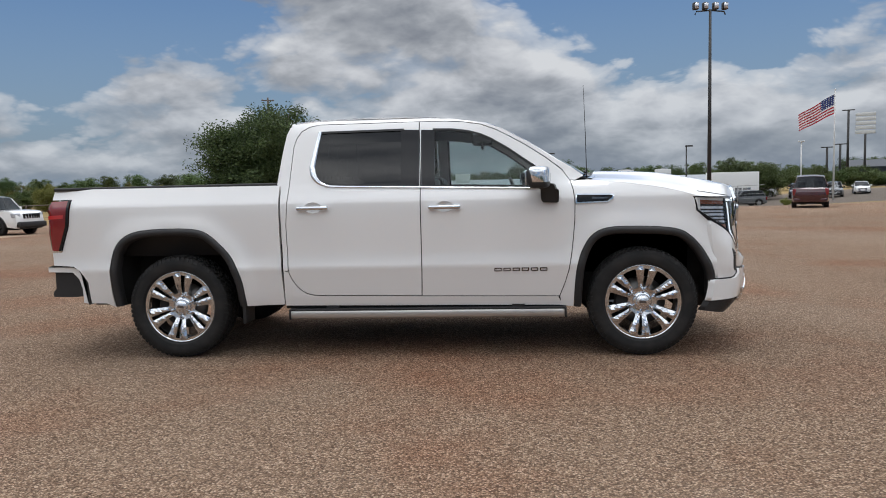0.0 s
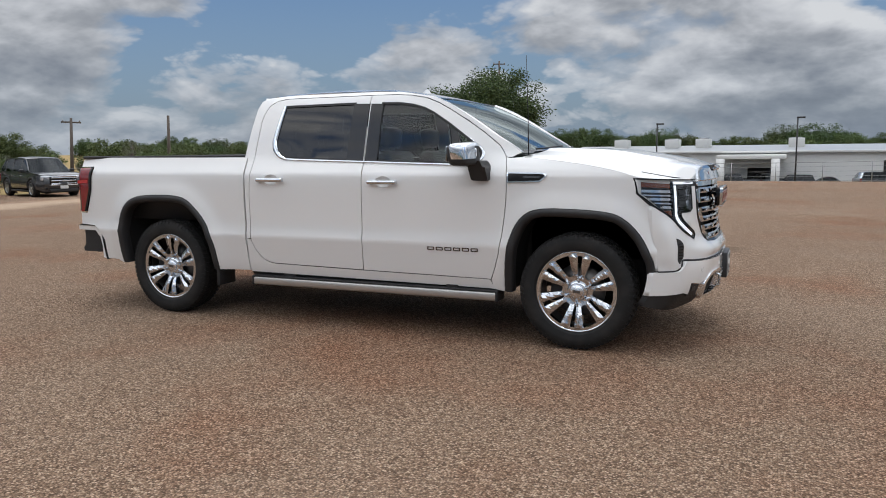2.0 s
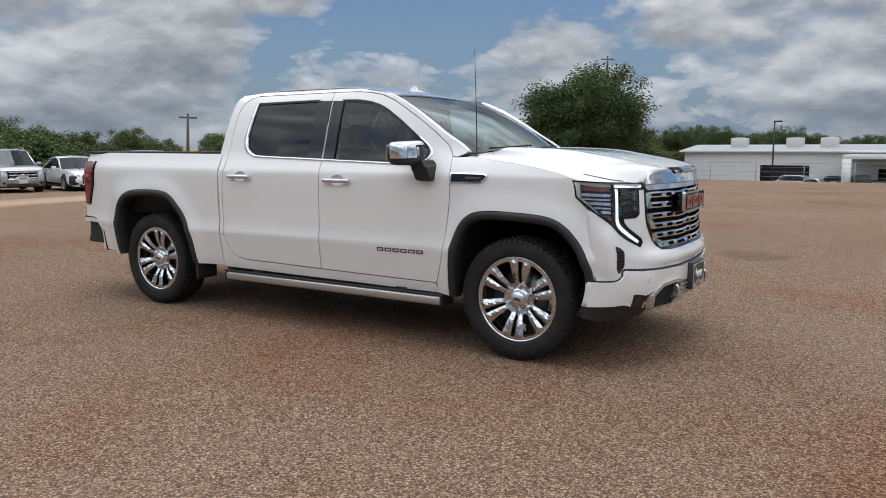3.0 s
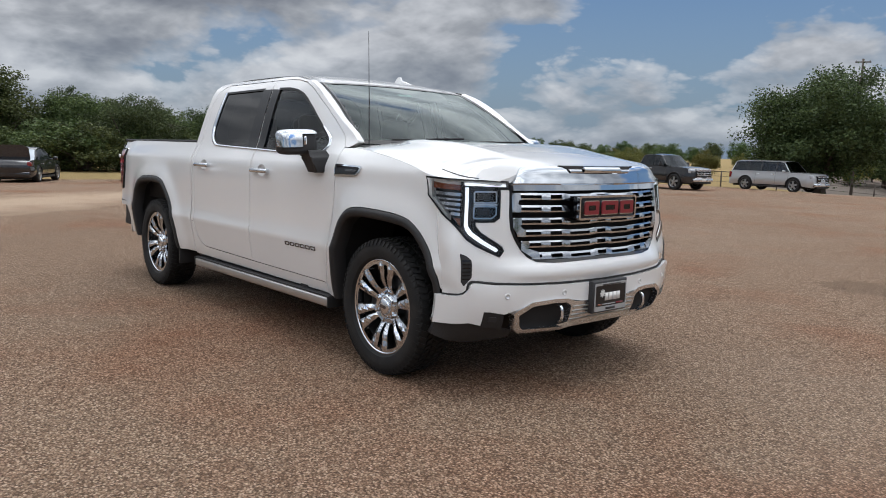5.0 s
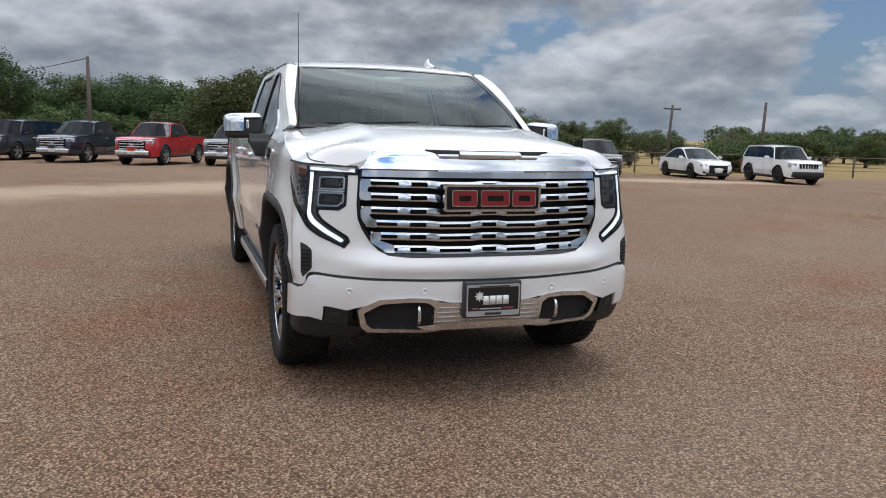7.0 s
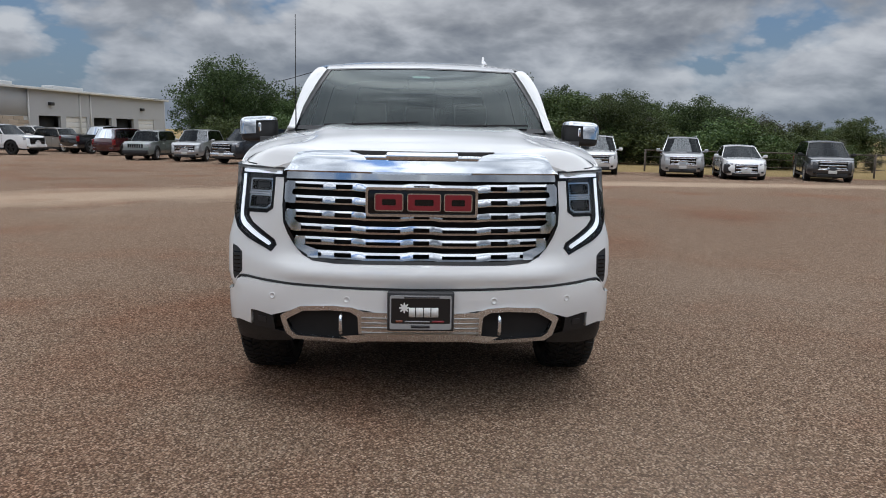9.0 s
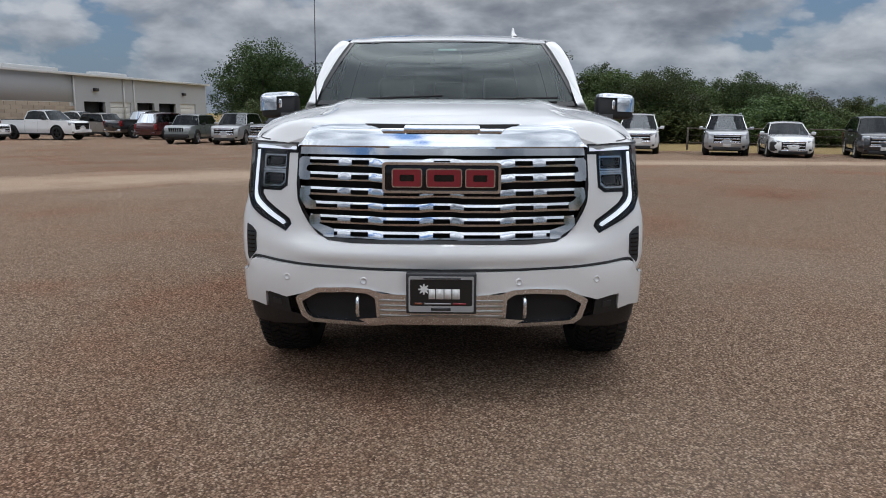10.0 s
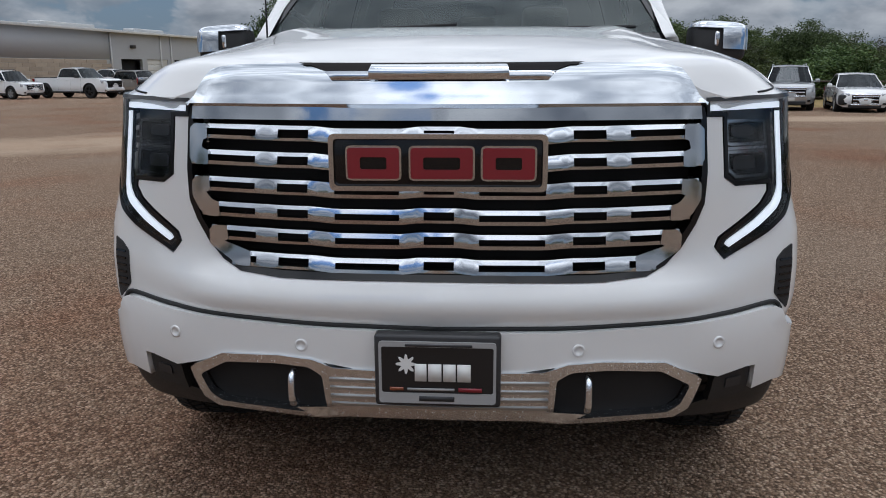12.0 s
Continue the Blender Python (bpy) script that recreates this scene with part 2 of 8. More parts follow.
def sheet(outline, holes, step, place, flange=0.0, inward=None, flip=False, levels=()):
    """A skin over a flat outline with holes, laid on a curved surface by place(u, v), its rim turned in by flange."""
    loops = [densify(l, step) for l in [outline] + list(holes)]
    verts, edges = [], []
    for l in loops:
        k = len(verts)
        verts += l
        edges += [(k + i, k + (i + 1) % len(l)) for i in range(len(l))]
    a = np.array(verts)
    lo, hi = a.min(0), a.max(0)
    gx, gy = np.meshgrid(np.arange(lo[0] + step / 2, hi[0], step), np.arange(lo[1] + step / 2, hi[1], step))
    g = np.stack([gx.ravel(), gy.ravel()], 1)
    for lv in levels:
        g = g[np.abs(g[:, 1] - lv) > step * 0.32]
    for lv in levels:
        xs = np.arange(lo[0] + step / 2, hi[0], step * 0.8)
        g = np.concatenate([g, np.stack([xs, np.full(len(xs), lv)], 1)])
    if len(g):
        ok = inside(loops[0], g)
        for l in loops[1:]:
            ok &= ~inside(l, g)
        g = g[ok]
        if len(g):
            far = np.ones(len(g), bool)
            for i in range(0, len(a), 400):
                d = np.linalg.norm(g[:, None, :] - a[None, i:i + 400, :], axis=2)
                far &= d.min(1) > step * (0.25 if len(levels) else 0.45)
            verts = verts + [tuple(p) for p in g[far]]
    vs, _, fs, _, _, _ = geometry.delaunay_2d_cdt([Vector(v) for v in verts], edges, [], 0, 1e-5)
    c = np.array([[sum(vs[i][0] for i in f) / 3, sum(vs[i][1] for i in f) / 3] for f in fs])
    ok = inside(loops[0], c)
    for l in loops[1:]:
        ok &= ~inside(l, c)
    # no slivers along the rim
    tri = np.array([[vs[i][:] for i in f] for f in fs])
    e1, e2, e3 = tri[:, 1] - tri[:, 0], tri[:, 2] - tri[:, 0], tri[:, 2] - tri[:, 1]
    twice = np.abs(e1[:, 0] * e2[:, 1] - e1[:, 1] * e2[:, 0])
    ok &= twice > 0.008 * np.maximum((e1 ** 2).sum(1), np.maximum((e2 ** 2).sum(1), (e3 ** 2).sum(1)))
    bm = bmesh.new()
    bv = [bm.verts.new(place(v[0], v[1])) for v in vs]
    for f, o in zip(fs, ok):
        if o:
            try:
                bm.faces.new([bv[i] for i in (reversed(f) if flip else f)])
            except ValueError:
                pass
    for v in [v for v in bm.verts if not v.link_faces]:
        bm.verts.remove(v)
    if flange:
        rim = [e for e in bm.edges if len(e.link_faces) == 1]
        for e in rim:
            e.smooth = False
        got = bmesh.ops.extrude_edge_only(bm, edges=rim)["geom"]
        for v in got:
            if isinstance(v, bmesh.types.BMVert):
                v.co += (inward(v.co) if callable(inward) else Vector(inward)) * flange
    return bm


def prism(loop, place_a, place_b, bm=None):
    """A solid between two copies of one closed outline."""
    bm = bm or bmesh.new()
    a = [bm.verts.new(place_a(*p)) for p in loop]
    b = [bm.verts.new(place_b(*p)) for p in loop]
    k = len(loop)
    fa = bm.faces.new(a)
    fb = bm.faces.new(list(reversed(b)))
    for i in range(k):
        f = bm.faces.new((a[i], b[i], b[(i + 1) % k], a[(i + 1) % k]))
    for f in (fa, fb):
        for e in f.edges:
            e.smooth = False
    bmesh.ops.triangulate(bm, faces=[fa, fb])
    return bm


def box(bm, x0, x1, y0, y1, z0, z1, bevel=0.0, seg=2):
    x0, x1, y0, y1, z0, z1 = min(x0, x1), max(x0, x1), min(y0, y1), max(y0, y1), min(z0, z1), max(z0, z1)
    got = bmesh.ops.create_cube(bm, size=1.0)["verts"]
    for v in got:
        v.co = Vector(((x0 + x1) / 2 + v.co.x * (x1 - x0), (y0 + y1) / 2 + v.co.y * (y1 - y0), (z0 + z1) / 2 + v.co.z * (z1 - z0)))
    if bevel:
        es = list({e for v in got for e in v.link_edges})
        bmesh.ops.bevel(bm, geom=es, offset=bevel, segments=seg, affect="EDGES", profile=0.5)
    return bm


def boxes(*specs, bevel=0.0):
    bm = bmesh.new()
    for s in specs:
        box(bm, *s, bevel=bevel)
    return bm


def lathe(profile, n=48, axis="y", bm=None, closed=False):
    """Turns (radius, along) points round an axis."""
    bm = bm or bmesh.new()
    rings = []
    for r, a in profile:
        ring = []
        for i in range(n):
            w = 2 * math.pi * i / n
            c, s = r * math.cos(w), r * math.sin(w)
            ring.append(bm.verts.new((c, a, s) if axis == "y" else (a, c, s) if axis == "x" else (c, s, a)))
        rings.append(ring)
    pairs = list(zip(rings, rings[1:]))
    if closed:
        pairs.append((rings[-1], rings[0]))
    for p, q in pairs:
        for i in range(n):
            bm.faces.new((p[i], p[(i + 1) % n], q[(i + 1) % n], q[i]))
    return bm


def tube(points, radius, n=8, bm=None, caps=True):
    """A round bar along a polyline; radius may be one number or one for each point."""
    bm = bm or bmesh.new()
    pts = [Vector(p) for p in points]
    rad = [radius] * len(pts) if isinstance(radius, (int, float)) else radius
    rings = []
    for i, p in enumerate(pts):
        d = (pts[min(i + 1, len(pts) - 1)] - pts[max(i - 1, 0)]).normalized()
        side = d.cross(Vector((0, 0, 1)) if abs(d.z) < 0.9 else Vector((1, 0, 0))).normalized()
        up = side.cross(d)
        rings.append([bm.verts.new(p + (side * math.cos(w) + up * math.sin(w)) * rad[i]) for w in [2 * math.pi * j / n for j in range(n)]])
    for a, b in zip(rings, rings[1:]):
        for j in range(n):
            bm.faces.new((a[j], a[(j + 1) % n], b[(j + 1) % n], b[j]))
    if caps:
        bm.faces.new(rings[0][::-1])
        bm.faces.new(rings[-1])
    return bm


def grid_skin(rows):
    """A skin over rows of points, all of one length."""
    bm = bmesh.new()
    vs = [[bm.verts.new(p) for p in r] for r in rows]
    for a, b in zip(vs, vs[1:]):
        for j in range(len(a) - 1):
            bm.faces.new((a[j], a[j + 1], b[j + 1], b[j]))
    return bm


# ---- the white crew-cab pickup ----
SIDE_PROFILE = curve_of([(0.30, 0.920), (0.38, 0.945), (0.46, 0.968), (0.56, 0.984), (0.62, 0.993), (0.68, 1.0015), (0.706, 1.0075), (0.718, 1.0085), (0.74, 1.003), (0.78, 0.9960), (0.83, 0.993),
                         (0.95, 0.993), (1.10, 0.9925), (1.20, 0.9900), (1.235, 0.987), (1.258, 0.978), (1.285, 0.964), (1.34, 0.936), (1.385, 0.918),
                         (1.50, 0.885), (1.65, 0.840), (1.80, 0.785), (1.85, 0.758), (1.875, 0.735), (1.895, 0.705), (1.91, 0.680)])
ARCH_REAR = [(-2.417, 0.412), (-2.430, 0.576), (-2.423, 0.760), (-2.381, 0.901), (-2.304, 0.988), (-2.182, 1.036), (-1.992, 1.052),
             (-1.757, 1.050), (-1.618, 1.020), (-1.505, 0.932), (-1.404, 0.816), (-1.332, 0.655), (-1.304, 0.470), (-1.300, 0.405)]
ARCH_FRONT = [(1.333, 0.375), (1.353, 0.664), (1.406, 0.840), (1.485, 0.949), (1.606, 0.999), (1.829, 1.004), (2.086, 0.986),
              (2.213, 0.936), (2.320, 0.826), (2.393, 0.694), (2.420, 0.606), (2.425, 0.420)]


def smooth_path(points, n=6):
    """More points on a smooth curve through the given ones."""
    p = [Vector(q) for q in points]
    out = []
    for i in range(len(p) - 1):
        a, b, c, d = p[max(i - 1, 0)], p[i], p[i + 1], p[min(i + 2, len(p) - 1)]
        for j in range(n):
            s = j / n
            out.append(tuple(0.5 * ((2 * b) + (c - a) * s + (2 * a - 5 * b + 4 * c - d) * s * s + (3 * b - a - 3 * c + d) * s ** 3)))
    out.append(tuple(p[-1]))
    return out


ARCH_R, ARCH_F = smooth_path(ARCH_REAR, 4), smooth_path(ARCH_FRONT, 4)
ARCH_R_NP, ARCH_F_NP = np.array(ARCH_R), np.array(ARCH_F)


def half_width(x, z):
    """How far the truck's side stands out from its middle."""
    w = SIDE_PROFILE(z)
    w -= 0.045 * smooth_step(1.95, 2.50, x) * (1.0 if z > 0.3 else 0)
    w -= 0.055 * smooth_step(0.85, 1.50, x) * smooth_step(1.30, 1.42, z)
    w -= 0.030 * smooth_step(-2.55, -2.98, x)
    if z < 1.25:
        a = ARCH_R_NP if x < 0 else ARCH_F_NP
        d = math.sqrt(((a - (x, z)) ** 2).sum(1).min())
        w += 0.028 * math.exp(-(d / 0.085) ** 2)
    return w


def side_place(s, lift=0.0):
    return lambda x, z: (x, s * (half_width(x, z) + lift), z)


def side_panel(name, outline, s, mat, parent, holes=(), step=0.05, flange=0.03, lift=0.0, label=""):
    bm = sheet(outline, list(holes), step, side_place(s, lift), flange, Vector((0, -s, 0)), s > 0, (0.690, 0.712, 0.734, 1.222, 1.244, 1.266, 1.290))
    return part(name, bm, mat, parent, label)


FRONT_PLAN_X = curve_of([(0, 0), (0.3, -0.012), (0.5, -0.042), (0.66, -0.076), (0.75, -0.108), (0.87, -0.160), (0.95, -0.200), (1.02, -0.246), (1.10, -0.318), (1.2, -0.415), (1.35, -0.565)])
FRONT_PLAN_Y = curve_of([(0, 0), (0.3, 0.300), (0.5, 0.498), (0.66, 0.654), (0.75, 0.738), (0.87, 0.850), (0.95, 0.920), (1.02, 0.956), (1.10, 0.974), (1.2, 0.980), (1.35, 0.985)])
NOSE = curve_of([(0.28, 2.66), (0.36, 2.735), (0.45, 2.775), (0.55, 2.790), (0.63, 2.790), (0.675, 2.812), (0.700, 2.816), (0.735, 2.792), (0.765, 2.765), (0.82, 2.752), (0.95, 2.742), (1.10, 2.730), (1.20, 2.715), (1.25, 2.66)])


def front_place(lift=0.0):
    """Lays (u, z) on the truck's nose: u runs round its plan, z is height."""
    def f(u, z):
        s = 1 if u >= 0 else -1
        a = abs(u)
        square = 0.034 * smooth_step(0.72, 0.92, a) * smooth_step(1.16, 1.0, a) * smooth_step(0.60, 0.66, z) * smooth_step(0.98, 0.82, z)
        lip = max(0.0, NOSE(z) - 2.766) * smooth_step(0.55, 0.92, a) * smooth_step(0.615, 0.66, z)
        x, y = NOSE(z) - lip + FRONT_PLAN_X(a), FRONT_PLAN_Y(a) * (1 + square - 0.022 * smooth_step(0.92, 1.20, z))
        if lift:
            dx, dy = FRONT_PLAN_X(a + 0.01) - FRONT_PLAN_X(a - 0.01), FRONT_PLAN_Y(a + 0.01) - FRONT_PLAN_Y(max(a - 0.01, 0)) + 1e-6
            n = Vector((dy, -dx, 0)).normalized()
            x, y = x + n.x * lift, y + n.y * lift
        return (x, s * y, z)
    return f


def front_in(co):
    return Vector((-1.0, -0.55 * (1 if co.y > 0 else -1) * smooth_step(0.7, 0.95, abs(co.y)), 0)).normalized()


def front_panel(name, outline, mat, parent, holes=(), step=0.045, flange=0.03, lift=0.0, label=""):
    return part(name, sheet(outline, list(holes), step, front_place(lift), flange, front_in), mat, parent, label)


def front_solid(name, loop, mat, parent, lift, depth, label="", step=0.04):
    loop = densify(loop, step)
    return part(name, sheet(loop, [], step, front_place(lift), depth, front_in), mat, parent, label)


def mirrored(loop):
    return [(-u, z) for u, z in reversed(loop)]


TRUCK = tagged(thing("pickup_truck"), "pearl white crew cab pickup truck with chrome grille and wheels", "pickup truck")

# body sides
BED = [(-2.935, 1.388), (-1.008, 1.380), (-1.008, 1.05), (-1.000, 0.69), (-0.992, 0.412)] + ARCH_R[::-1] + \
      [(-2.50, 0.440), (-2.636, 0.440), (-2.642, 0.620), (-2.700, 0.715), (-2.760, 0.752), (-2.940, 0.762), (-2.948, 0.868), (-2.862, 0.868),
       (-2.786, 1.086), (-2.764, 1.304), (-2.942, 1.302)]
DOOR_EDGE = [(1.224, 0.462), (1.262, 0.560), (1.292, 0.659), (1.318, 0.800), (1.333, 0.926), (1.345, 1.06), (1.348, 1.191), (1.338, 1.290), (1.318, 1.367), (1.259, 1.452)]
DOOR_CORNER = smooth_path([(-0.947, 0.770), (-0.938, 0.690), (-0.912, 0.622), (-0.868, 0.560), (-0.812, 0.514), (-0.740, 0.492), (-0.640, 0.488)], 4)
REAR_DOOR = DOOR_CORNER[4:] + [(0.130, 0.476), (0.138, 0.673), (0.136, 1.35), (0.120, 1.868),
             (-0.700, 1.866), (-0.780, 1.850), (-0.845, 1.812), (-0.880, 1.755), (-0.900, 1.690), (-0.926, 1.373), (-0.947, 1.055)]
FRONT_DOOR = [(0.138, 0.475)] + DOOR_EDGE + [(1.130, 1.552), (1.000, 1.640), (0.860, 1.722), (0.740, 1.786), (0.620, 1.832), (0.480, 1.856), (0.340, 1.866), (0.128, 1.869), (0.144, 1.35), (0.146, 0.673)]
WINDOW = [(-0.696, 1.800), (-0.729, 1.560), (-0.732, 1.505), (-0.718, 1.455), (-0.684, 1.414), (-0.632, 1.387), (-0.539, 1.372), (0.109, 1.352), (0.973, 1.326), (1.040, 1.330), (1.100, 1.350), (1.125, 1.385),
          (1.105, 1.430), (1.020, 1.500), (0.842, 1.626), (0.700, 1.712), (0.619, 1.750), (0.520, 1.778), (0.394, 1.796), (0.0, 1.806)]


def grown(loop, d):
    """The loop moved outward by d."""
    c = []
    area = sum(loop[i][0] * loop[(i + 1) % len(loop)][1] - loop[(i + 1) % len(loop)][0] * loop[i][1] for i in range(len(loop)))
    sgn = 1 if area > 0 else -1
    k = len(loop)
    for i in range(k):
        a, p, b = Vector(loop[i - 1]), Vector(loop[i]), Vector(loop[(i + 1) % k])
        n1 = Vector(((p - a).y, -(p - a).x)).normalized()
        n2 = Vector(((b - p).y, -(b - p).x)).normalized()
        n = (n1 + n2)
        n = n / max(n.dot(n1), 0.5) if n.length > 1e-6 else n1
        c.append(tuple(p + n * d * sgn))
    return c


def clip_x(loop, lo, hi):
    """The part of a loop between two x values."""
    for sign, lim in ((1, lo), (-1, hi)):
        out = []
        for i in range(len(loop)):
            p, q = loop[i - 1], loop[i]
            a, b = sign * (p[0] - lim), sign * (q[0] - lim)
            if (a >= 0) != (b >= 0):
                s = a / (a - b)
                out.append((p[0] + (q[0] - p[0]) * s, p[1] + (q[1] - p[1]) * s))
            if b >= 0:
                out.append(q)
        loop = out
    return loop


SILL = [(-0.985, 0.402), (1.250, 0.385), (1.216, 0.456), (0.13, 0.468)] + [(x - 0.005, z - 0.007) for x, z in DOOR_CORNER[:3:-1]] + [(-0.982, 0.690)]
CAB_FRAME = [(-0.946, 0.694), (-0.953, 1.055), (-0.932, 1.373),
             (-0.906, 1.690), (-0.886, 1.758), (-0.850, 1.817), (-0.783, 1.856), (-0.700, 1.872), (0.12, 1.874), (0.34, 1.872), (0.483, 1.862), (0.623, 1.838), (0.743, 1.792), (0.863, 1.728),
             (1.004, 1.646), (1.134, 1.558), (1.263, 1.458), (1.322, 1.372), (1.360, 1.368), (1.430, 1.402), (1.345, 1.462), (1.205, 1.545), (0.985, 1.690), (0.805, 1.790), (0.660, 1.846), (0.39, 1.890), (0.10, 1.905),
             (-0.31, 1.907), (-0.72, 1.897), (-0.90, 1.880), (-0.945, 1.850), (-0.968, 1.790), (-1.000, 1.600), (-1.030, 1.385), (-0.995, 1.370), (-0.990, 1.05), (-0.982, 0.69)]
FENDER = [(1.240, 0.385)] + [(x + 0.007, z) for x, z in DOOR_EDGE[:-1]] + [(1.352, 1.362), (1.440, 1.366), (1.62, 1.350), (1.94, 1.308), (2.15, 1.265), (2.305, 1.222), (2.310, 1.108), (2.345, 1.085), (2.400, 1.040), (2.432, 1.010), (2.432, 0.60)] + \
         [p for p in ARCH_F[::-1] if p[1] > 0.60] + [p for p in ARCH_F[::-1] if p[1] <= 0.60 and p[0] < 1.6]

for s in (-1, 1):
    side_panel("bed_side", BED, s, PAINT_WHITE, TRUCK)
    side_panel("cab_frame", CAB_FRAME, s, PAINT_WHITE, TRUCK, step=0.05, flange=0.05)
    side_panel("sill", SILL, s, PAINT_WHITE, TRUCK, step=0.03, flange=0.05)
    side_panel("front_fender", FENDER, s, PAINT_WHITE, TRUCK)
    opening = grown(WINDOW, 0.007)
    for name, outline in (("rear_door", REAR_DOOR), ("front_door", FRONT_DOOR)):
        if name == "rear_door":
            hole = clip_x(opening, -2, 0.000)
        else:
            hole = clip_x(opening, 0.235, 3)
        hx = -0.725 if name == "rear_door" else 0.333
        hz = 1.192 if name == "rear_door" else 1.180
        cup_rim = [(hx + 0.068 * math.cos(w), hz + 0.003 + 0.043 * math.sin(w)) for w in np.linspace(0, 2 * math.pi, 25)[:-1]]
        door = side_panel(name, outline, s, PAINT_WHITE, TRUCK, [hole, cup_rim], flange=0.03)
        # glass, its black surround and the bright strip round it
        pane = clip_x(WINDOW, *((-2, -0.012) if name == "rear_door" else (0.246, 3)))
        gl = sheet(densify(pane, 0.08), [], 0.08, side_place(s, -0.007), 0, None, s > 0)
        gl = part("window_glass", gl, GLASS_DARK if name == "rear_door" else GLASS_SIDE, door, "dark privacy glass" if name == "rear_door" else "lightly tinted side glass")
        gl.visible_shadow = False
        seal = sheet(grown(pane, 0.011), [grown(pane, -0.006)], 0.05, side_place(s, 0.0025), 0.012, Vector((0, -s, 0)), s > 0)
        part("window_seal", seal, RUBBER_SEAL, door)
        if name == "rear_door":
            post = [(-0.022, 1.350), (0.130, 1.347), (0.126, 1.802), (-0.018, 1.806)]
        else:
            post = [(0.146, 1.347), (0.254, 1.344), (0.250, 1.797), (0.142, 1.802)]
        part("pillar_cover", sheet(post, [], 0.05, side_place(s, 0.004), 0.03, Vector((0, -s, 0)), s > 0), BLACK_GLOSS, door, "gloss black pillar cover")
        # handle: a bright bar over a scooped cup
        w0 = half_width(hx, hz)
        cup = lathe([(1.0, 0.0), (0.96, 0.006), (0.82, 0.017), (0.55, 0.026), (0.25, 0.029), (0.01, 0.030)], 24)
        for v in cup.verts:
            cx_, cz_ = hx + v.co.x * 0.069, hz + 0.003 + v.co.z * 0.044
            v.co = Vector((cx_, s * (half_width(cx_, cz_) + 0.0005 - v.co.y), cz_))
        part("handle_cup", cup, PAINT_WHITE, door)
        bar = bmesh.new()
        box(bar, hx - 0.128, hx + 0.128, s * (w0 + 0.016), s * (w0 + 0.044), hz - 0.017, hz + 0.016, 0.0135, 4)
        box(bar, hx - 0.126, hx - 0.080, s * (w0 - 0.005), s * (w0 + 0.034), hz - 0.018, hz + 0.017, 0.009, 3)
        box(bar, hx + 0.080, hx + 0.126, s * (w0 - 0.005), s * (w0 + 0.034), hz - 0.018, hz + 0.017, 0.009, 3)
        part("door_handle", bar, CHROME, door, "chrome door handle")
    # bright strip under and behind the windows
    path = [(-0.690, 1.812), (-0.738, 1.560), (-0.743, 1.500), (-0.728, 1.446), (-0.690, 1.401), (-0.636, 1.374), (-0.540, 1.360), (0.109, 1.340), (0.973, 1.314), (1.045, 1.317), (1.112, 1.340), (1.140, 1.385), (1.115, 1.440), (1.030, 1.510)]
    widths = [0.014, 0.022, 0.023, 0.022, 0.018, 0.013, 0.010, 0.009, 0.009, 0.010, 0.012, 0.012, 0.008, 0.003]
    path_s = smooth_path(path, 4)
    ws = [np.interp(i / 4, range(len(widths)), widths) for i in range(len(path_s))]
    rows = []
    for i, (p, w) in enumerate(zip(path_s, ws)):
        a, b = Vector(path_s[max(i - 1, 0)]), Vector(path_s[min(i + 1, len(path_s) - 1)])
        n = Vector(((b - a).y, -(b - a).x)).normalized()
        row = []
        for k, up in ((-1, 0.0), (-0.7, 0.008), (0, 0.011), (0.7, 0.008), (1, 0.0)):
            q = Vector(p) + n * w * k
            row.append((q.x, s * (half_width(q.x, q.y) + up), q.y))
        rows.append(row)
    part("window_trim", grid_skin(rows), CHROME, TRUCK, "bright chrome strip round the side windows")
    # plain bars stand where the raised lettering is
    for k in range(6):
        x0 = 0.716 + k * 0.0715
        bm = sheet(rounded([(x0, 0.664), (x0 + 0.058, 0.664), (x0 + 0.058, 0.692), (x0, 0.692)], 0.006), [rounded([(x0 + 0.008, 0.6715), (x0 + 0.050, 0.6715), (x0 + 0.050, 0.6845), (x0 + 0.008, 0.6845)], 0.002)], 0.03,
                   side_place(s, 0.005), 0.006, Vector((0, -s, 0)), s > 0)
        part("door_badge", bm, BADGE_GREY, TRUCK, "dark chrome bar of a badge")
    # fender vent
    vent = [(1.356, 1.262), (1.62, 1.257), (1.655, 1.248), (1.642, 1.220), (1.602, 1.190), (1.356, 1.184)]
    inner = grown(vent, -0.010)
    frame_ob = part("fender_vent", sheet(rounded(vent, 0.006), [rounded(inner, 0.005)], 0.04, side_place(s, 0.011), 0.014, Vector((0, -s, 0)), s > 0), CHROME, TRUCK, "chrome framed fender vent")
    part("vent_insert", sheet(rounded(inner, 0.004), [], 0.04, side_place(s, 0.006), 0, None, s > 0), BLACK_GLOSS, frame_ob)
    part("vent_bar", sheet([(1.48, 1.233), (1.61, 1.230), (1.595, 1.219), (1.48, 1.218)], [], 0.04, side_place(s, 0.009), 0.005, Vector((0, -s, 0)), s > 0), BADGE_GREY, frame_ob)
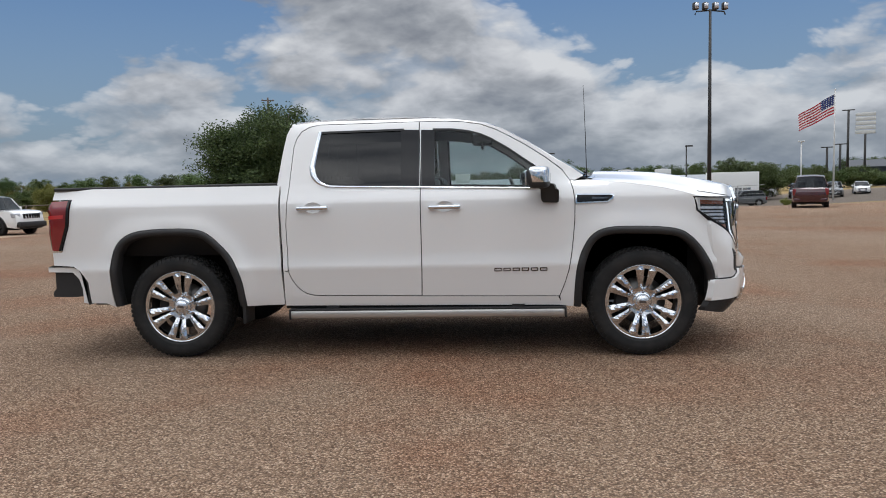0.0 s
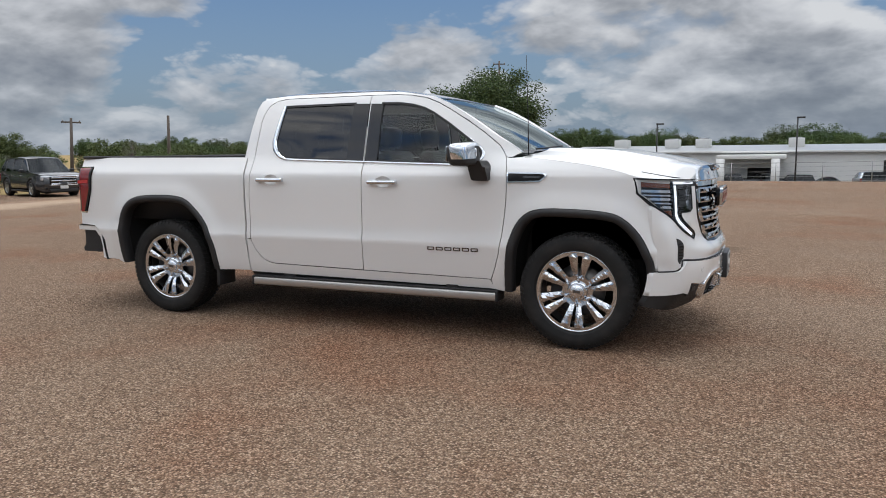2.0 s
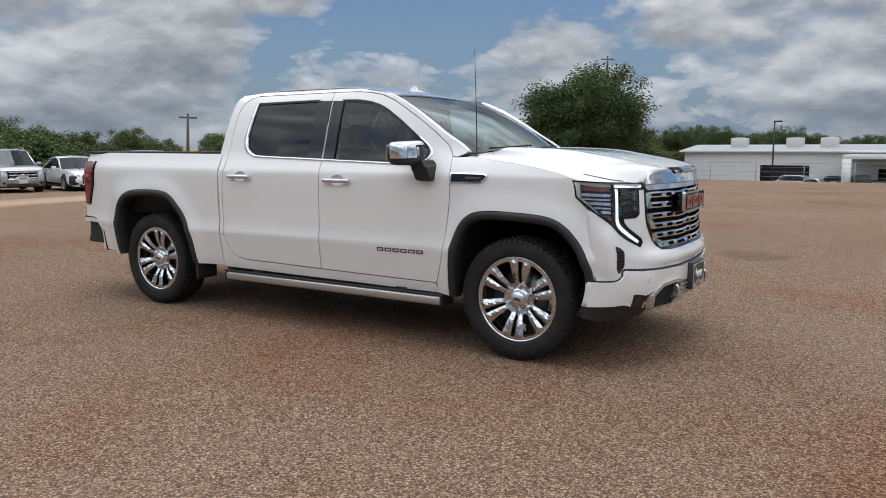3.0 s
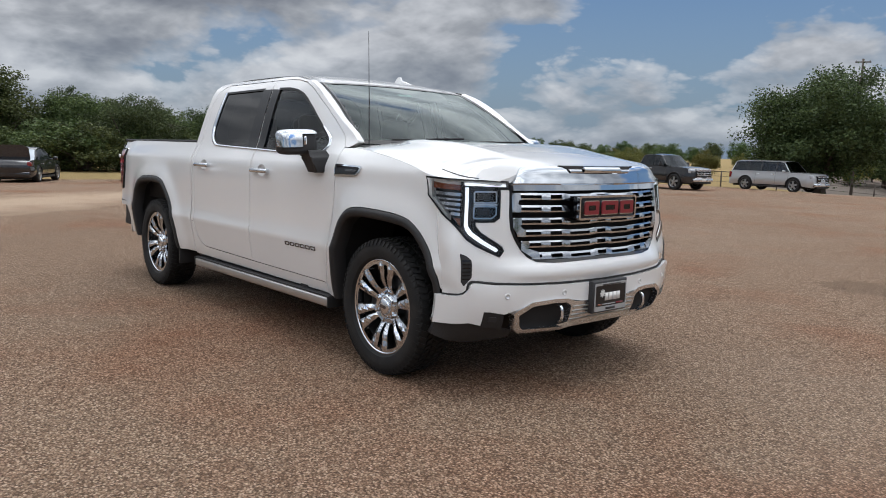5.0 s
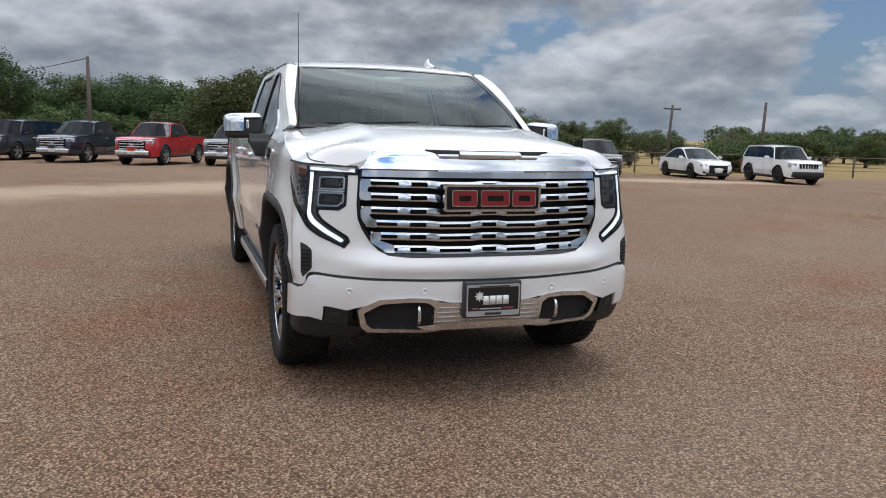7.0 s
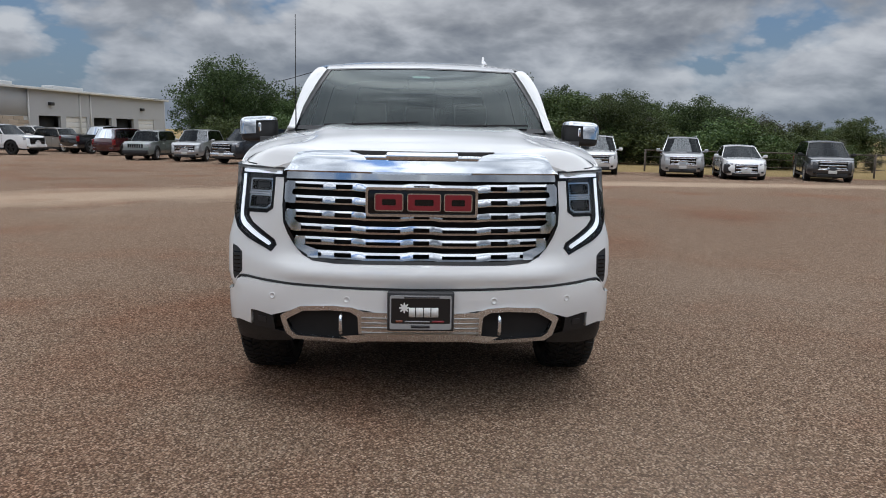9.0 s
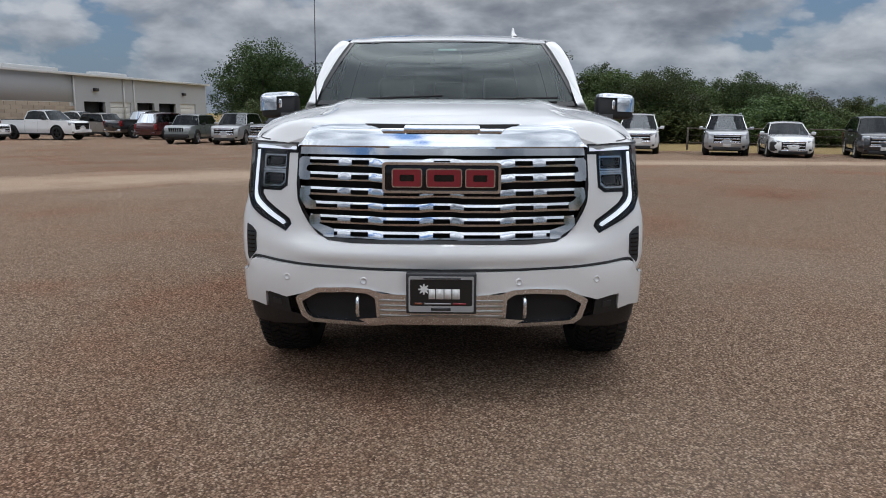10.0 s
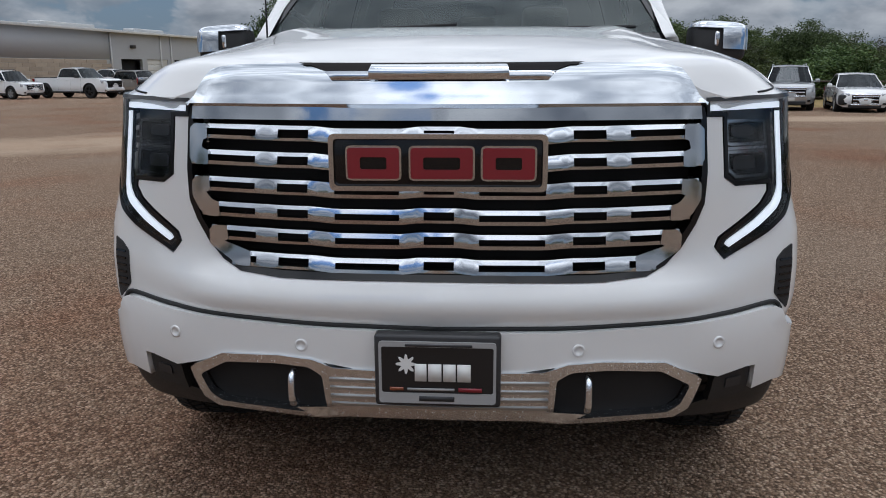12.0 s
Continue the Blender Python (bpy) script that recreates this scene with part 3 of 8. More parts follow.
    # wheel arch mouldings and the dark wells behind them
    for arch, name in ((ARCH_R, "rear"), (ARCH_F, "front")):
        cx = -1.872 if name == "rear" else 1.872
        rows = []
        for i, (x, z) in enumerate(arch):
            a, b = Vector(arch[max(i - 1, 0)]), Vector(arch[min(i + 1, len(arch) - 1)])
            n = Vector(((b - a).y, -(b - a).x)).normalized()
            w = half_width(x, z)
            q = [Vector((x, z)) + n * k for k in (0.004, 0.012, 0.030, 0.052, 0.062, 0.062)]
            ups = (0.000, 0.012, 0.016, 0.010, -0.004, -0.085)
            rows.append([(v.x, s * (w + u), v.y) for v, u in zip(q, ups)])
        part("arch_moulding", grid_skin(rows), BLACK_PLASTIC, TRUCK, "matt black wheel arch moulding")
        well = []
        for i, (x, z) in enumerate(arch):
            xi, zi = cx + (x - cx) * 0.94, 0.42 + (z - 0.42) * 0.985
            well.append([(xi, s * 0.955, zi), (xi, s * 0.80, zi), (xi, s * 0.55, zi)])
        part("wheel_well", grid_skin(well), BLACK_DEEP, TRUCK)
        back = sheet([(cx - 0.62, 0.36), (cx + 0.62, 0.36), (cx + 0.55, 1.06), (cx - 0.55, 1.06)], [], 0.2, lambda x, z: (x, s * 0.56, z))
        part("well_liner", back, BLACK_DEEP, TRUCK)
    # running board
    step_bar = boxes((-0.945, 1.268, s * 0.82, s * 0.990, 0.296, 0.360), bevel=0.012)
    sb = part("running_board", step_bar, ALUMINIUM, TRUCK, "satin aluminium power running board")
    part("tread_strip", boxes((-0.955, 1.280, s * 0.81, s * 0.984, 0.362, 0.376), bevel=0.006), BLACK_PLASTIC, sb)
    for ex in (-0.955, 1.262):
        part("end_cap", boxes((ex, ex + 0.018, s * 0.82, s * 0.992, 0.292, 0.372), bevel=0.005), BLACK_PLASTIC, sb)
    for bx in (-0.6, 0.9):
        part("bracket", boxes((bx - 0.05, bx + 0.05, s * 0.62, s * 0.95, 0.31, 0.40)), BLACK_DEEP, sb)
    # added black box under the sill, its colour stands for the shade there
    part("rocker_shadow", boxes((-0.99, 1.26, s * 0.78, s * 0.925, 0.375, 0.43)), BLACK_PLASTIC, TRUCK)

# roof
ROOF_EDGE = curve_of([(-0.95, 1.868), (-0.90, 1.885), (-0.72, 1.899), (-0.31, 1.909), (0.10, 1.907), (0.39, 1.890), (0.65, 1.840), (0.72, 1.815)])
ROOF_MID = curve_of([(-0.97, 1.905), (-0.90, 1.930), (-0.6, 1.948), (-0.2, 1.955), (0.2, 1.938), (0.42, 1.902), (0.56, 1.868), (0.66, 1.838)])


def roof_front(y):
    return 0.575 + 0.085 * (y / 0.68) ** 2


rows = []
for i in range(41):
    row = []
    for j in range(33):
        y = -0.695 + 1.39 * j / 32
        x0, x1 = -0.975 + 0.03 * (y / 0.69) ** 2, roof_front(y)
        x = x0 + (x1 - x0) * i / 40
        k = abs(y) / 0.695
        e, c = ROOF_EDGE(x), ROOF_MID(x)
        z = c + (e - c) * (0.55 * k ** 2 + 0.45 * k ** 6)
        z -= 0.006 * math.exp(-((abs(y) - 0.615) / 0.018) ** 2)
        row.append((x, y, z))
    rows.append(row)
part("roof", grid_skin(rows), PAINT_WHITE, TRUCK)
fin = bmesh.new()
prof = [(0.0, 0.0), (0.03, 0.055), (0.055, 0.078), (0.085, 0.080), (0.10, 0.045), (0.20, 0.015), (0.26, 0.0)]
prism(prof, lambda a, b: (-0.02 + a, 0.505 - 0.022 * (1 - b / 0.1), 1.925 + b), lambda a, b: (-0.02 + a, 0.505 + 0.022 * (1 - b / 0.1), 1.925 + b), fin)
part("roof_antenna_fin", fin, PAINT_WHITE, TRUCK, "white shark fin roof antenna")

# windscreen, its black rim, cowl and wipers
def screen(s, r):
    """s: -1 to 1 across, r: 0 at the foot to 1 at the top."""
    a = abs(s)
    y = s * (0.835 + (0.672 - 0.835) * r - 0.012 * math.sin(math.pi * r))
    xb, xt = 1.560 - 0.150 * a ** 2.2, roof_front(0.672 * s) + 0.005
    zb, zt = 1.398 - 0.006 * a, 1.858 - 0.022 * a ** 2
    x = xb + (xt - xb) * r
    z = zb + (zt - zb) * r + 0.045 * math.sin(math.pi * r) * (1 - 0.25 * a)
    return Vector((x, y, z))


glass_rows = [[screen(-1 + 2 * j / 24, i / 16) for j in range(25)] for i in range(17)]
ws = part("windscreen", grid_skin(glass_rows), GLASS_FRONT, TRUCK, "clear windscreen reflecting the clouds")
ws.visible_shadow = False
inner_rim = []
outer_rim = []
for i in range(97):
    q = i / 96 * 4
    k, f = int(min(q, 3.9999)), q - int(min(q, 3.9999))
    s0, r0 = ((-1 + 2 * f, 0.0), (1, f), (1 - 2 * f, 1.0), (-1, 1 - f))[k]
    outer_rim.append(screen(s0, r0) + Vector((0.002, 0, 0.003)))
    inner_rim.append(screen(s0 * 0.974, 0.045 + r0 * 0.925) + Vector((0.002, 0, 0.003)))
part("windscreen_rim", grid_skin([outer_rim, inner_rim]), BLACK_GLOSS, ws)


def screen_at(s, z):
    """The windscreen's side edge at a height."""
    lo, hi = 0.0, 1.0
    for _ in range(24):
        mid = (lo + hi) / 2
        if screen(s, mid).z < z:
            lo = mid
        else:
            hi = mid
    return screen(s, (lo + hi) / 2)


for s in (-1, 1):
    # painted pillar between the door frame and the glass
    edge = smooth_path([(1.430, 1.402), (1.345, 1.462), (1.205, 1.545), (0.985, 1.690), (0.805, 1.790), (0.660, 1.846)], 4)
    rows = []
    for x, z in edge:
        a, b = Vector((x, s * half_width(x, z), z)), screen_at(s, min(z + 0.004, 1.834))
        n = Vector((0.35, s * 0.6, 0.6))
        rows.append([a - Vector((0, s * 0.002, 0)), a.lerp(b, 0.25) + n * 0.010, a.lerp(b, 0.55) + n * 0.013, a.lerp(b, 0.72) + n * 0.010, a.lerp(b, 0.80) - n * 0.004])
    part("windscreen_pillar", grid_skin(rows), PAINT_WHITE, TRUCK)
    rows = [[r[4].lerp(r[3], 0.25), r[4].lerp(screen_at(s, min(z + 0.004, 1.834)), 1.25)] for r, (x, z) in zip(rows, edge)]
    part("pillar_seal", grid_skin(rows), RUBBER_SEAL, TRUCK)
part("camera_pod", boxes((0.52, 0.70, -0.10, 0.10, 1.70, 1.79), bevel=0.02), INTERIOR, ws)
stick = grid_skin([[screen(0.0 + q, 0.80) - Vector((0.004, 0, 0.004)) for q in (-0.09, -0.03, 0.03, 0.09)], [screen(0.0 + q, 0.755) - Vector((0.004, 0, 0.004)) for q in (-0.09, -0.03, 0.03, 0.09)]])
part("window_sticker", stick, material("pale_sticker", (0.45, 0.60, 0.52), 0.5), ws)
rows = []
for i in range(3):
    rows.append([(1.575 - 0.15 * (abs(-1 + j / 12)) ** 2.2 + 0.035 * i, (-1 + j / 12) * 0.86, 1.385 - 0.004 * i) for j in range(25)])
part("cowl", grid_skin(rows), BLACK_PLASTIC, TRUCK)
for y0, y1 in ((-0.62, -0.02), (0.12, 0.70)):
    pts = [screen((y0 + (y1 - y0) * q) / 0.83, 0.03 + 0.03 * q) + Vector((0.012, 0, 0.016)) for q in (0, 0.25, 0.5, 0.75, 1)]
    part("wiper", tube(pts, 0.007, 6), BLACK_PLASTIC, TRUCK)

# bonnet
HOOD_MID = curve_of([(1.46, 1.424), (1.6, 1.430), (1.96, 1.420), (2.31, 1.378), (2.50, 1.340), (2.60, 1.315), (2.66, 1.300), (2.73, 1.286)])
HOOD_SIDE = curve_of([(1.42, 1.372), (1.62, 1.352), (1.94, 1.310), (2.15, 1.267), (2.305, 1.224), (2.45, 1.212), (2.68, 1.205)])
HOOD_CROSS = curve_of([(0, 1.0), (0.30, 0.985), (0.50, 0.94), (0.58, 0.88), (0.68, 0.70), (0.80, 0.47), (0.90, 0.28), (0.97, 0.09), (1.0, 0.0)])


HOOD_BLUNT = curve_of([(0, 1.0), (0.5, 0.985), (0.72, 0.93), (0.84, 0.80), (0.91, 0.52), (0.96, 0.18), (1.0, 0.0)])
HOOD_NOSE = curve_of([(2.30, half_width(2.30, 1.224) - 0.004), (2.38, 0.943), (2.45, 0.930), (2.50, 0.905), (2.545, 0.846), (2.59, 0.760), (2.625, 0.690), (2.65, 0.640), (2.74, 0.50)])


def hood_half(x):
    return half_width(x, HOOD_SIDE(x)) - 0.004 if x <= 2.30 else HOOD_NOSE(x)


def hood_place(x, k):
    a = abs(k)
    e, c = HOOD_SIDE(x), HOOD_MID(x)
    f = smooth_step(2.28, 2.60, x)
    z = e + (c - e) * (HOOD_CROSS(a) * (1 - f) + HOOD_BLUNT(a) * f)
    z += 0.012 * math.exp(-((a - 0.56) / 0.05) ** 2) * smooth_step(2.6, 2.0, x)
    return Vector((x, k * hood_half(x), z))


def hood_front(k):
    """Where the bonnet's front edge lies for a place across it."""
    x = 2.65
    for _ in range(30):
        x = 0.6 * x + 0.4 * (2.712 - 0.20 * (k * hood_half(x)) ** 2)
    return x


rows = []
for i in range(41):
    row = []
    for j in range(49):
        k = -1 + 2 * j / 48
        x0 = 1.590 - 0.15 * abs(k) ** 2.2
        row.append(hood_place(x0 + (hood_front(k) - x0) * i / 40, k))
    rows.append(row)
EDGE_Z = curve_of(sorted({round(q, 4): hood_place(hood_front(q), q).z for q in np.linspace(0, 1, 21)}.items()))
bm = grid_skin(rows)
rim = [e for e in bm.edges if len(e.link_faces) == 1]
for e in rim:
    e.smooth = False
for v in bmesh.ops.extrude_edge_only(bm, edges=rim)["geom"]:
    if isinstance(v, bmesh.types.BMVert):
        v.co.z -= 0.03
part("bonnet", bm, PAINT_WHITE, TRUCK)
for s in (-1, 1):
    line = [hood_place(x, s * k) + Vector((0, 0, 0.0012)) for x, k in zip(np.linspace(2.30, 2.548, 12), np.linspace(0.925, 0.985, 12))]
    part("bonnet_seam", tube(line, 0.003, 5), RUBBER_SEAL, TRUCK)

# chrome cap of the bonnet with the dark scoops
def cap(y, v):
    """v: 0 at the bonnet's edge to 1 at the foot."""
    a = abs(y)
    x = 2.714 + 0.036 * v ** 0.8 - 0.20 * a * a
    top = EDGE_Z(min(a / 0.705, 1.0)) + 0.003
    z = top + (1.195 - top) * v + 0.008 * math.sin(math.pi * min(v * 1.6, 1.0))
    return Vector((x, y, z))


def cap_half(v):
    return 0.605 + 0.070 * v


CAP_V = (0, 0.05, 0.16, 0.28, 0.40, 0.52, 0.66, 0.80, 0.92, 1.0)
rows = [[cap(cap_half(v) * (-1 + j / 30), v) for j in range(61)] for v in CAP_V]
bm = bmesh.new()
vs = [[bm.verts.new(p) for p in r] for r in rows]
for i in range(len(rows) - 1):
    for j in range(60):
        bm.faces.new((vs[i][j], vs[i + 1][j], vs[i + 1][j + 1], vs[i][j + 1]))
for v in [v for v in bm.verts if not v.link_faces]:
    bm.verts.remove(v)
rim = [e for e in bm.edges if len(e.link_faces) == 1]
for e in rim:
    e.smooth = False
for v in bmesh.ops.extrude_edge_only(bm, edges=rim)["geom"]:
    if isinstance(v, bmesh.types.BMVert):
        v.co += Vector((-0.02, 0, -0.012))
cap_ob = part("bonnet_trim", bm, CHROME, TRUCK, "broad chrome trim along the bonnet edge")
for s in (-1, 1):
    # lower half of the slot either side of the middle blade, its outer end slanted
    rows = []
    for v in (0.10, 0.18, 0.29):
        y0, y1 = 0.168, 0.350 - 0.22 * v
        rows.append([cap(s * (y0 + (y1 - y0) * q / 6), v) + Vector((0.003, 0, 0.003)) for q in range(7)])
    part("scoop_slot", grid_skin(rows), BLACK_DEEP, cap_ob, "dark bonnet scoop slot")
    rows = [[cap(s * (0.172 + (0.118 - 0.10 * (v - 0.29)) * q / 6), v) + Vector((0.003 + d, 0, 0.003 + d * 0.4)) for q in range(7)] for v, d in ((0.29, 0.0), (0.33, 0.006), (0.47, 0.004), (0.49, 0.0))]
    part("scoop_lip", grid_skin(rows), CHROME_DIM, cap_ob)
rows = [[cap(y * (1 - 0.5 * v), v) + Vector((0.0025, 0, 0.0025)) for y in np.linspace(-0.358, 0.358, 19)] for v in (0.005, 0.05, 0.11)]
part("scoop_slot", grid_skin(rows), BLACK_DEEP, cap_ob, "dark bonnet scoop slot")
rows = [[cap(y * (1 + 0.10 * v), v) + Vector((0.004 + d, 0, 0.003 + d)) for y in np.linspace(-0.165, 0.165, 9)] for v, d in ((0.09, 0.0), (0.12, 0.003), (0.27, 0.009), (0.46, 0.017), (0.51, 0.004))]
part("scoop_blade", grid_skin(rows), CHROME, cap_ob)

# nose: upper skin with openings for grille and lamps
GRILLE = [(-0.684, 1.190), (0.684, 1.190), (0.692, 1.150), (0.691, 1.020), (0.682, 0.940), (0.660, 0.889), (0.624, 0.832), (0.582, 0.790), (0.532, 0.765), (0.42, 0.756), (0.2, 0.756), (0, 0.757)]
GRILLE = GRILLE + [(-u, z) for u, z in GRILLE[-2:1:-1]]
LAMP = [(0.704, 1.202), (0.90, 1.207), (1.10, 1.213), (1.235, 1.217), (1.228, 1.115), (1.180, 1.080), (1.10, 1.018), (1.02, 0.968), (0.975, 0.935), (0.93, 0.895), (0.87, 0.855), (0.81, 0.822), (0.757, 0.795), (0.735, 0.822), (0.745, 0.842), (0.80, 0.880), (0.865, 0.925), (0.893, 0.958), (0.893, 0.985),
        (0.785, 0.985), (0.757, 1.005), (0.757, 1.163), (0.704, 1.163)]


def upper_half():
    """One half of the upper nose, cut round the grille and the lamp."""
    # along the seam outward, up the side to the lamp, round the lamp's lower and inner edge, up to the bonnet, down round the grille
    lower = [(0, 0.632), (0.15, 0.633), (0.30, 0.636), (0.45, 0.638), (0.60, 0.643), (0.78, 0.651), (0.86, 0.662), (0.893, 0.665), (0.915, 0.655), (0.978, 0.602), (1.01, 0.592), (1.135, 0.584), (1.135, 1.030), (1.10, 1.010)]
    lamp_edge = [(1.02, 0.960), (0.972, 0.927), (0.928, 0.887), (0.868, 0.847), (0.808, 0.814), (0.757, 0.786), (0.727, 0.822), (0.737, 0.848), (0.795, 0.887), (0.859, 0.931), (0.886, 0.961), (0.886, 0.978), (0.785, 0.978), (0.750, 1.002), (0.750, 1.157), (0.702, 1.157)]
    grille_edge = [(0.700, 1.140), (0.699, 1.02), (0.690, 0.938), (0.668, 0.886), (0.631, 0.827), (0.588, 0.783), (0.535, 0.757), (0.42, 0.748), (0.2, 0.748), (0, 0.749)]
    return lower + lamp_edge + grille_edge


loop = upper_half()
for s in (-1, 1):
    l = loop if s > 0 else mirrored(loop)
    bm = sheet(l, [], 0.035, front_place(), 0.04, front_in)
    for v in bm.verts:
        if abs(v.co.y) < 1e-4:
            v.co.y = 0.0
    part("nose_panel", bm, PAINT_WHITE, TRUCK)
    # dark seam between nose and bumper
    seam = smooth_path([(0, 0.628), (0.30, 0.631), (0.60, 0.639), (0.78, 0.647), (0.86, 0.657), (0.893, 0.659), (0.915, 0.649), (0.978, 0.597), (1.01, 0.587), (1.135, 0.579)], 5)
    f = front_place(0.0)
    part("bumper_gap", tube([f(s * u, z) for u, z in seam], 0.0065, 6), RUBBER_SEAL, TRUCK)

# lower bumper, painted
BUMPER = [(0, 0.515), (0.20, 0.515), (0.29, 0.530), (0.42, 0.545), (0.575, 0.538), (0.665, 0.501), (0.745, 0.476), (0.83, 0.493), (0.862, 0.494), (0.865, 0.415), (0.93, 0.432), (1.02, 0.424), (1.165, 0.412), (1.165, 0.573), (1.01, 0.581), (0.975, 0.591), (0.910, 0.644), (0.890, 0.652), (0.86, 0.650),
          (0.78, 0.640), (0.60, 0.633), (0.30, 0.625), (0, 0.622)]
for s in (-1, 1):
    part("front_bumper", sheet(BUMPER if s > 0 else mirrored(BUMPER), [], 0.035, front_place(0.022), 0.05, front_in), PAINT_WHITE, TRUCK)
    for u in (0.357, 0.735):
        p0 = Vector(front_place(0.022)(s * u, 0.578))
        dot = lathe([(0.017, 0.0), (0.017, 0.003), (0.011, 0.004), (0.011, 0.001), (0.0, 0.001)], 18, "x")
        part("parking_sensor", dot, PAINT_WHITE, TRUCK, at=Matrix.Translation(p0) @ pose(0, 0, 0, 0, 0, s * (18 if u > 0.5 else 4)))
    # fog lamp
    fog = rounded([(0.735, 0.386), (0.858, 0.402), (0.856, 0.488), (0.825, 0.488), (0.742, 0.470)], 0.006)
    fo = front_solid("fog_lamp", fog if s > 0 else mirrored(fog), BLACK_PLASTIC, TRUCK, 0.012, 0.04, "dark fog lamp unit")
    lens = rounded([(0.780, 0.430), (0.828, 0.434), (0.828, 0.462), (0.780, 0.460)], 0.006)
    front_solid("fog_lens", lens if s > 0 else mirrored(lens), LAMP_DARK, fo, 0.016, 0.01)
    # black lip under the bumper
    lip = [(0.66, 0.374), (0.735, 0.388), (0.866, 0.411), (0.93, 0.426), (1.165, 0.410), (1.165, 0.335), (1.02, 0.315), (0.86, 0.300), (0.66, 0.330)]
    front_solid("bumper_lip", lip if s > 0 else mirrored(lip), BLACK_PLASTIC, TRUCK, 0.0, 0.05, "matt black bumper lip")
    # side duct
    duct = rounded([(0.953, 0.813), (0.918, 0.800), (0.896, 0.778), (0.896, 0.682), (0.918, 0.655), (0.953, 0.636)], 0.006)
    du = front_solid("air_duct", duct if s > 0 else mirrored(duct), BLACK_PLASTIC, TRUCK, 0.003, 0.03, "black vertical air curtain", step=0.02)
    for k in range(6):
        z = 0.672 + 0.020 * k
        front_solid("duct_rib", [(u * s, zz) for u, zz in ((0.904, z), (0.944, z), (0.944, z + 0.005), (0.904, z + 0.005))][::s], BLACK_GLOSS, du, 0.0065, 0.004)

# lower chrome surround with two dark pockets
SKID = [(0, 0.362), (0.25, 0.360), (0.32, 0.348), (0.63, 0.366), (0.666, 0.395), (0.690, 0.490), (0.672, 0.506), (0.585, 0.548), (0.42, 0.550), (0.33, 0.542), (0.27, 0.520), (0, 0.512)]
POCKET = [(0.300, 0.388), (0.335, 0.368), (0.610, 0.388), (0.640, 0.414), (0.660, 0.476), (0.575, 0.524), (0.43, 0.527), (0.340, 0.520), (0.304, 0.496)]
SKID, POCKET = ([(u, z - 0.012 * smooth_step(0.30, 0.64, u)) for u, z in l] for l in (SKID, POCKET))
SKID_FULL = SKID + mirrored(SKID)[1:-1]
skid = front_panel("lower_bumper_trim", SKID_FULL, CHROME_SOFT, TRUCK, [rounded(POCKET, 0.01), mirrored(rounded(POCKET, 0.01))], flange=0.045, lift=0.030, label="polished metal lower bumper surround")
for s in (-1, 1):
    pk = grown(POCKET, 0.006)
    front_solid("pocket_mesh", pk if s > 0 else mirrored(pk), BLACK_DEEP, skid, -0.012, 0.01)
    hook = [(2.775, s * 0.386, 0.500), (2.800, s * 0.388, 0.492), (2.806, s * 0.388, 0.455), (2.800, s * 0.388, 0.418), (2.775, s * 0.387, 0.410)]
    part("tow_hook", tube(smooth_path(hook, 3), 0.0095, 8), CHROME_SOFT, TRUCK, "polished recovery hook")
    wing = [front_place(0.036)(s * 0.30, 0.398), front_place(0.036)(s * 0.385, 0.388), front_place(0.05)(s * 0.33, 0.366), front_place(0.05)(s * 0.25, 0.380)]
    part("trim_wing", grid_skin([wing[:2], [wing[3], wing[2]]]), CHROME, skid, smooth=False)
for k in range(4):
    z = 0.404 + 0.026 * k
    front_solid("trim_rib", [(-0.285, z), (0.285, z), (0.285, z + 0.008), (-0.285, z + 0.008)], ALUMINIUM, skid, 0.034, 0.01)

# grille
front_solid("grille_backing", grown(GRILLE, 0.004), BLACK_DEEP, TRUCK, -0.075, 0.01)
gs = front_panel("grille", grown(GRILLE, 0.007), BLACK_GLOSS, TRUCK, [grown(GRILLE, -0.010)], flange=0.075, lift=0.004, step=0.03, label="gloss black grille surround")
band = [(-0.680, 1.154), (0.680, 1.154), (0.678, 1.187), (-0.678, 1.187)]
front_solid("grille_band", densify(band, 0.03), CHROME, gs, 0.012, 0.03, "chrome band across the grille top")


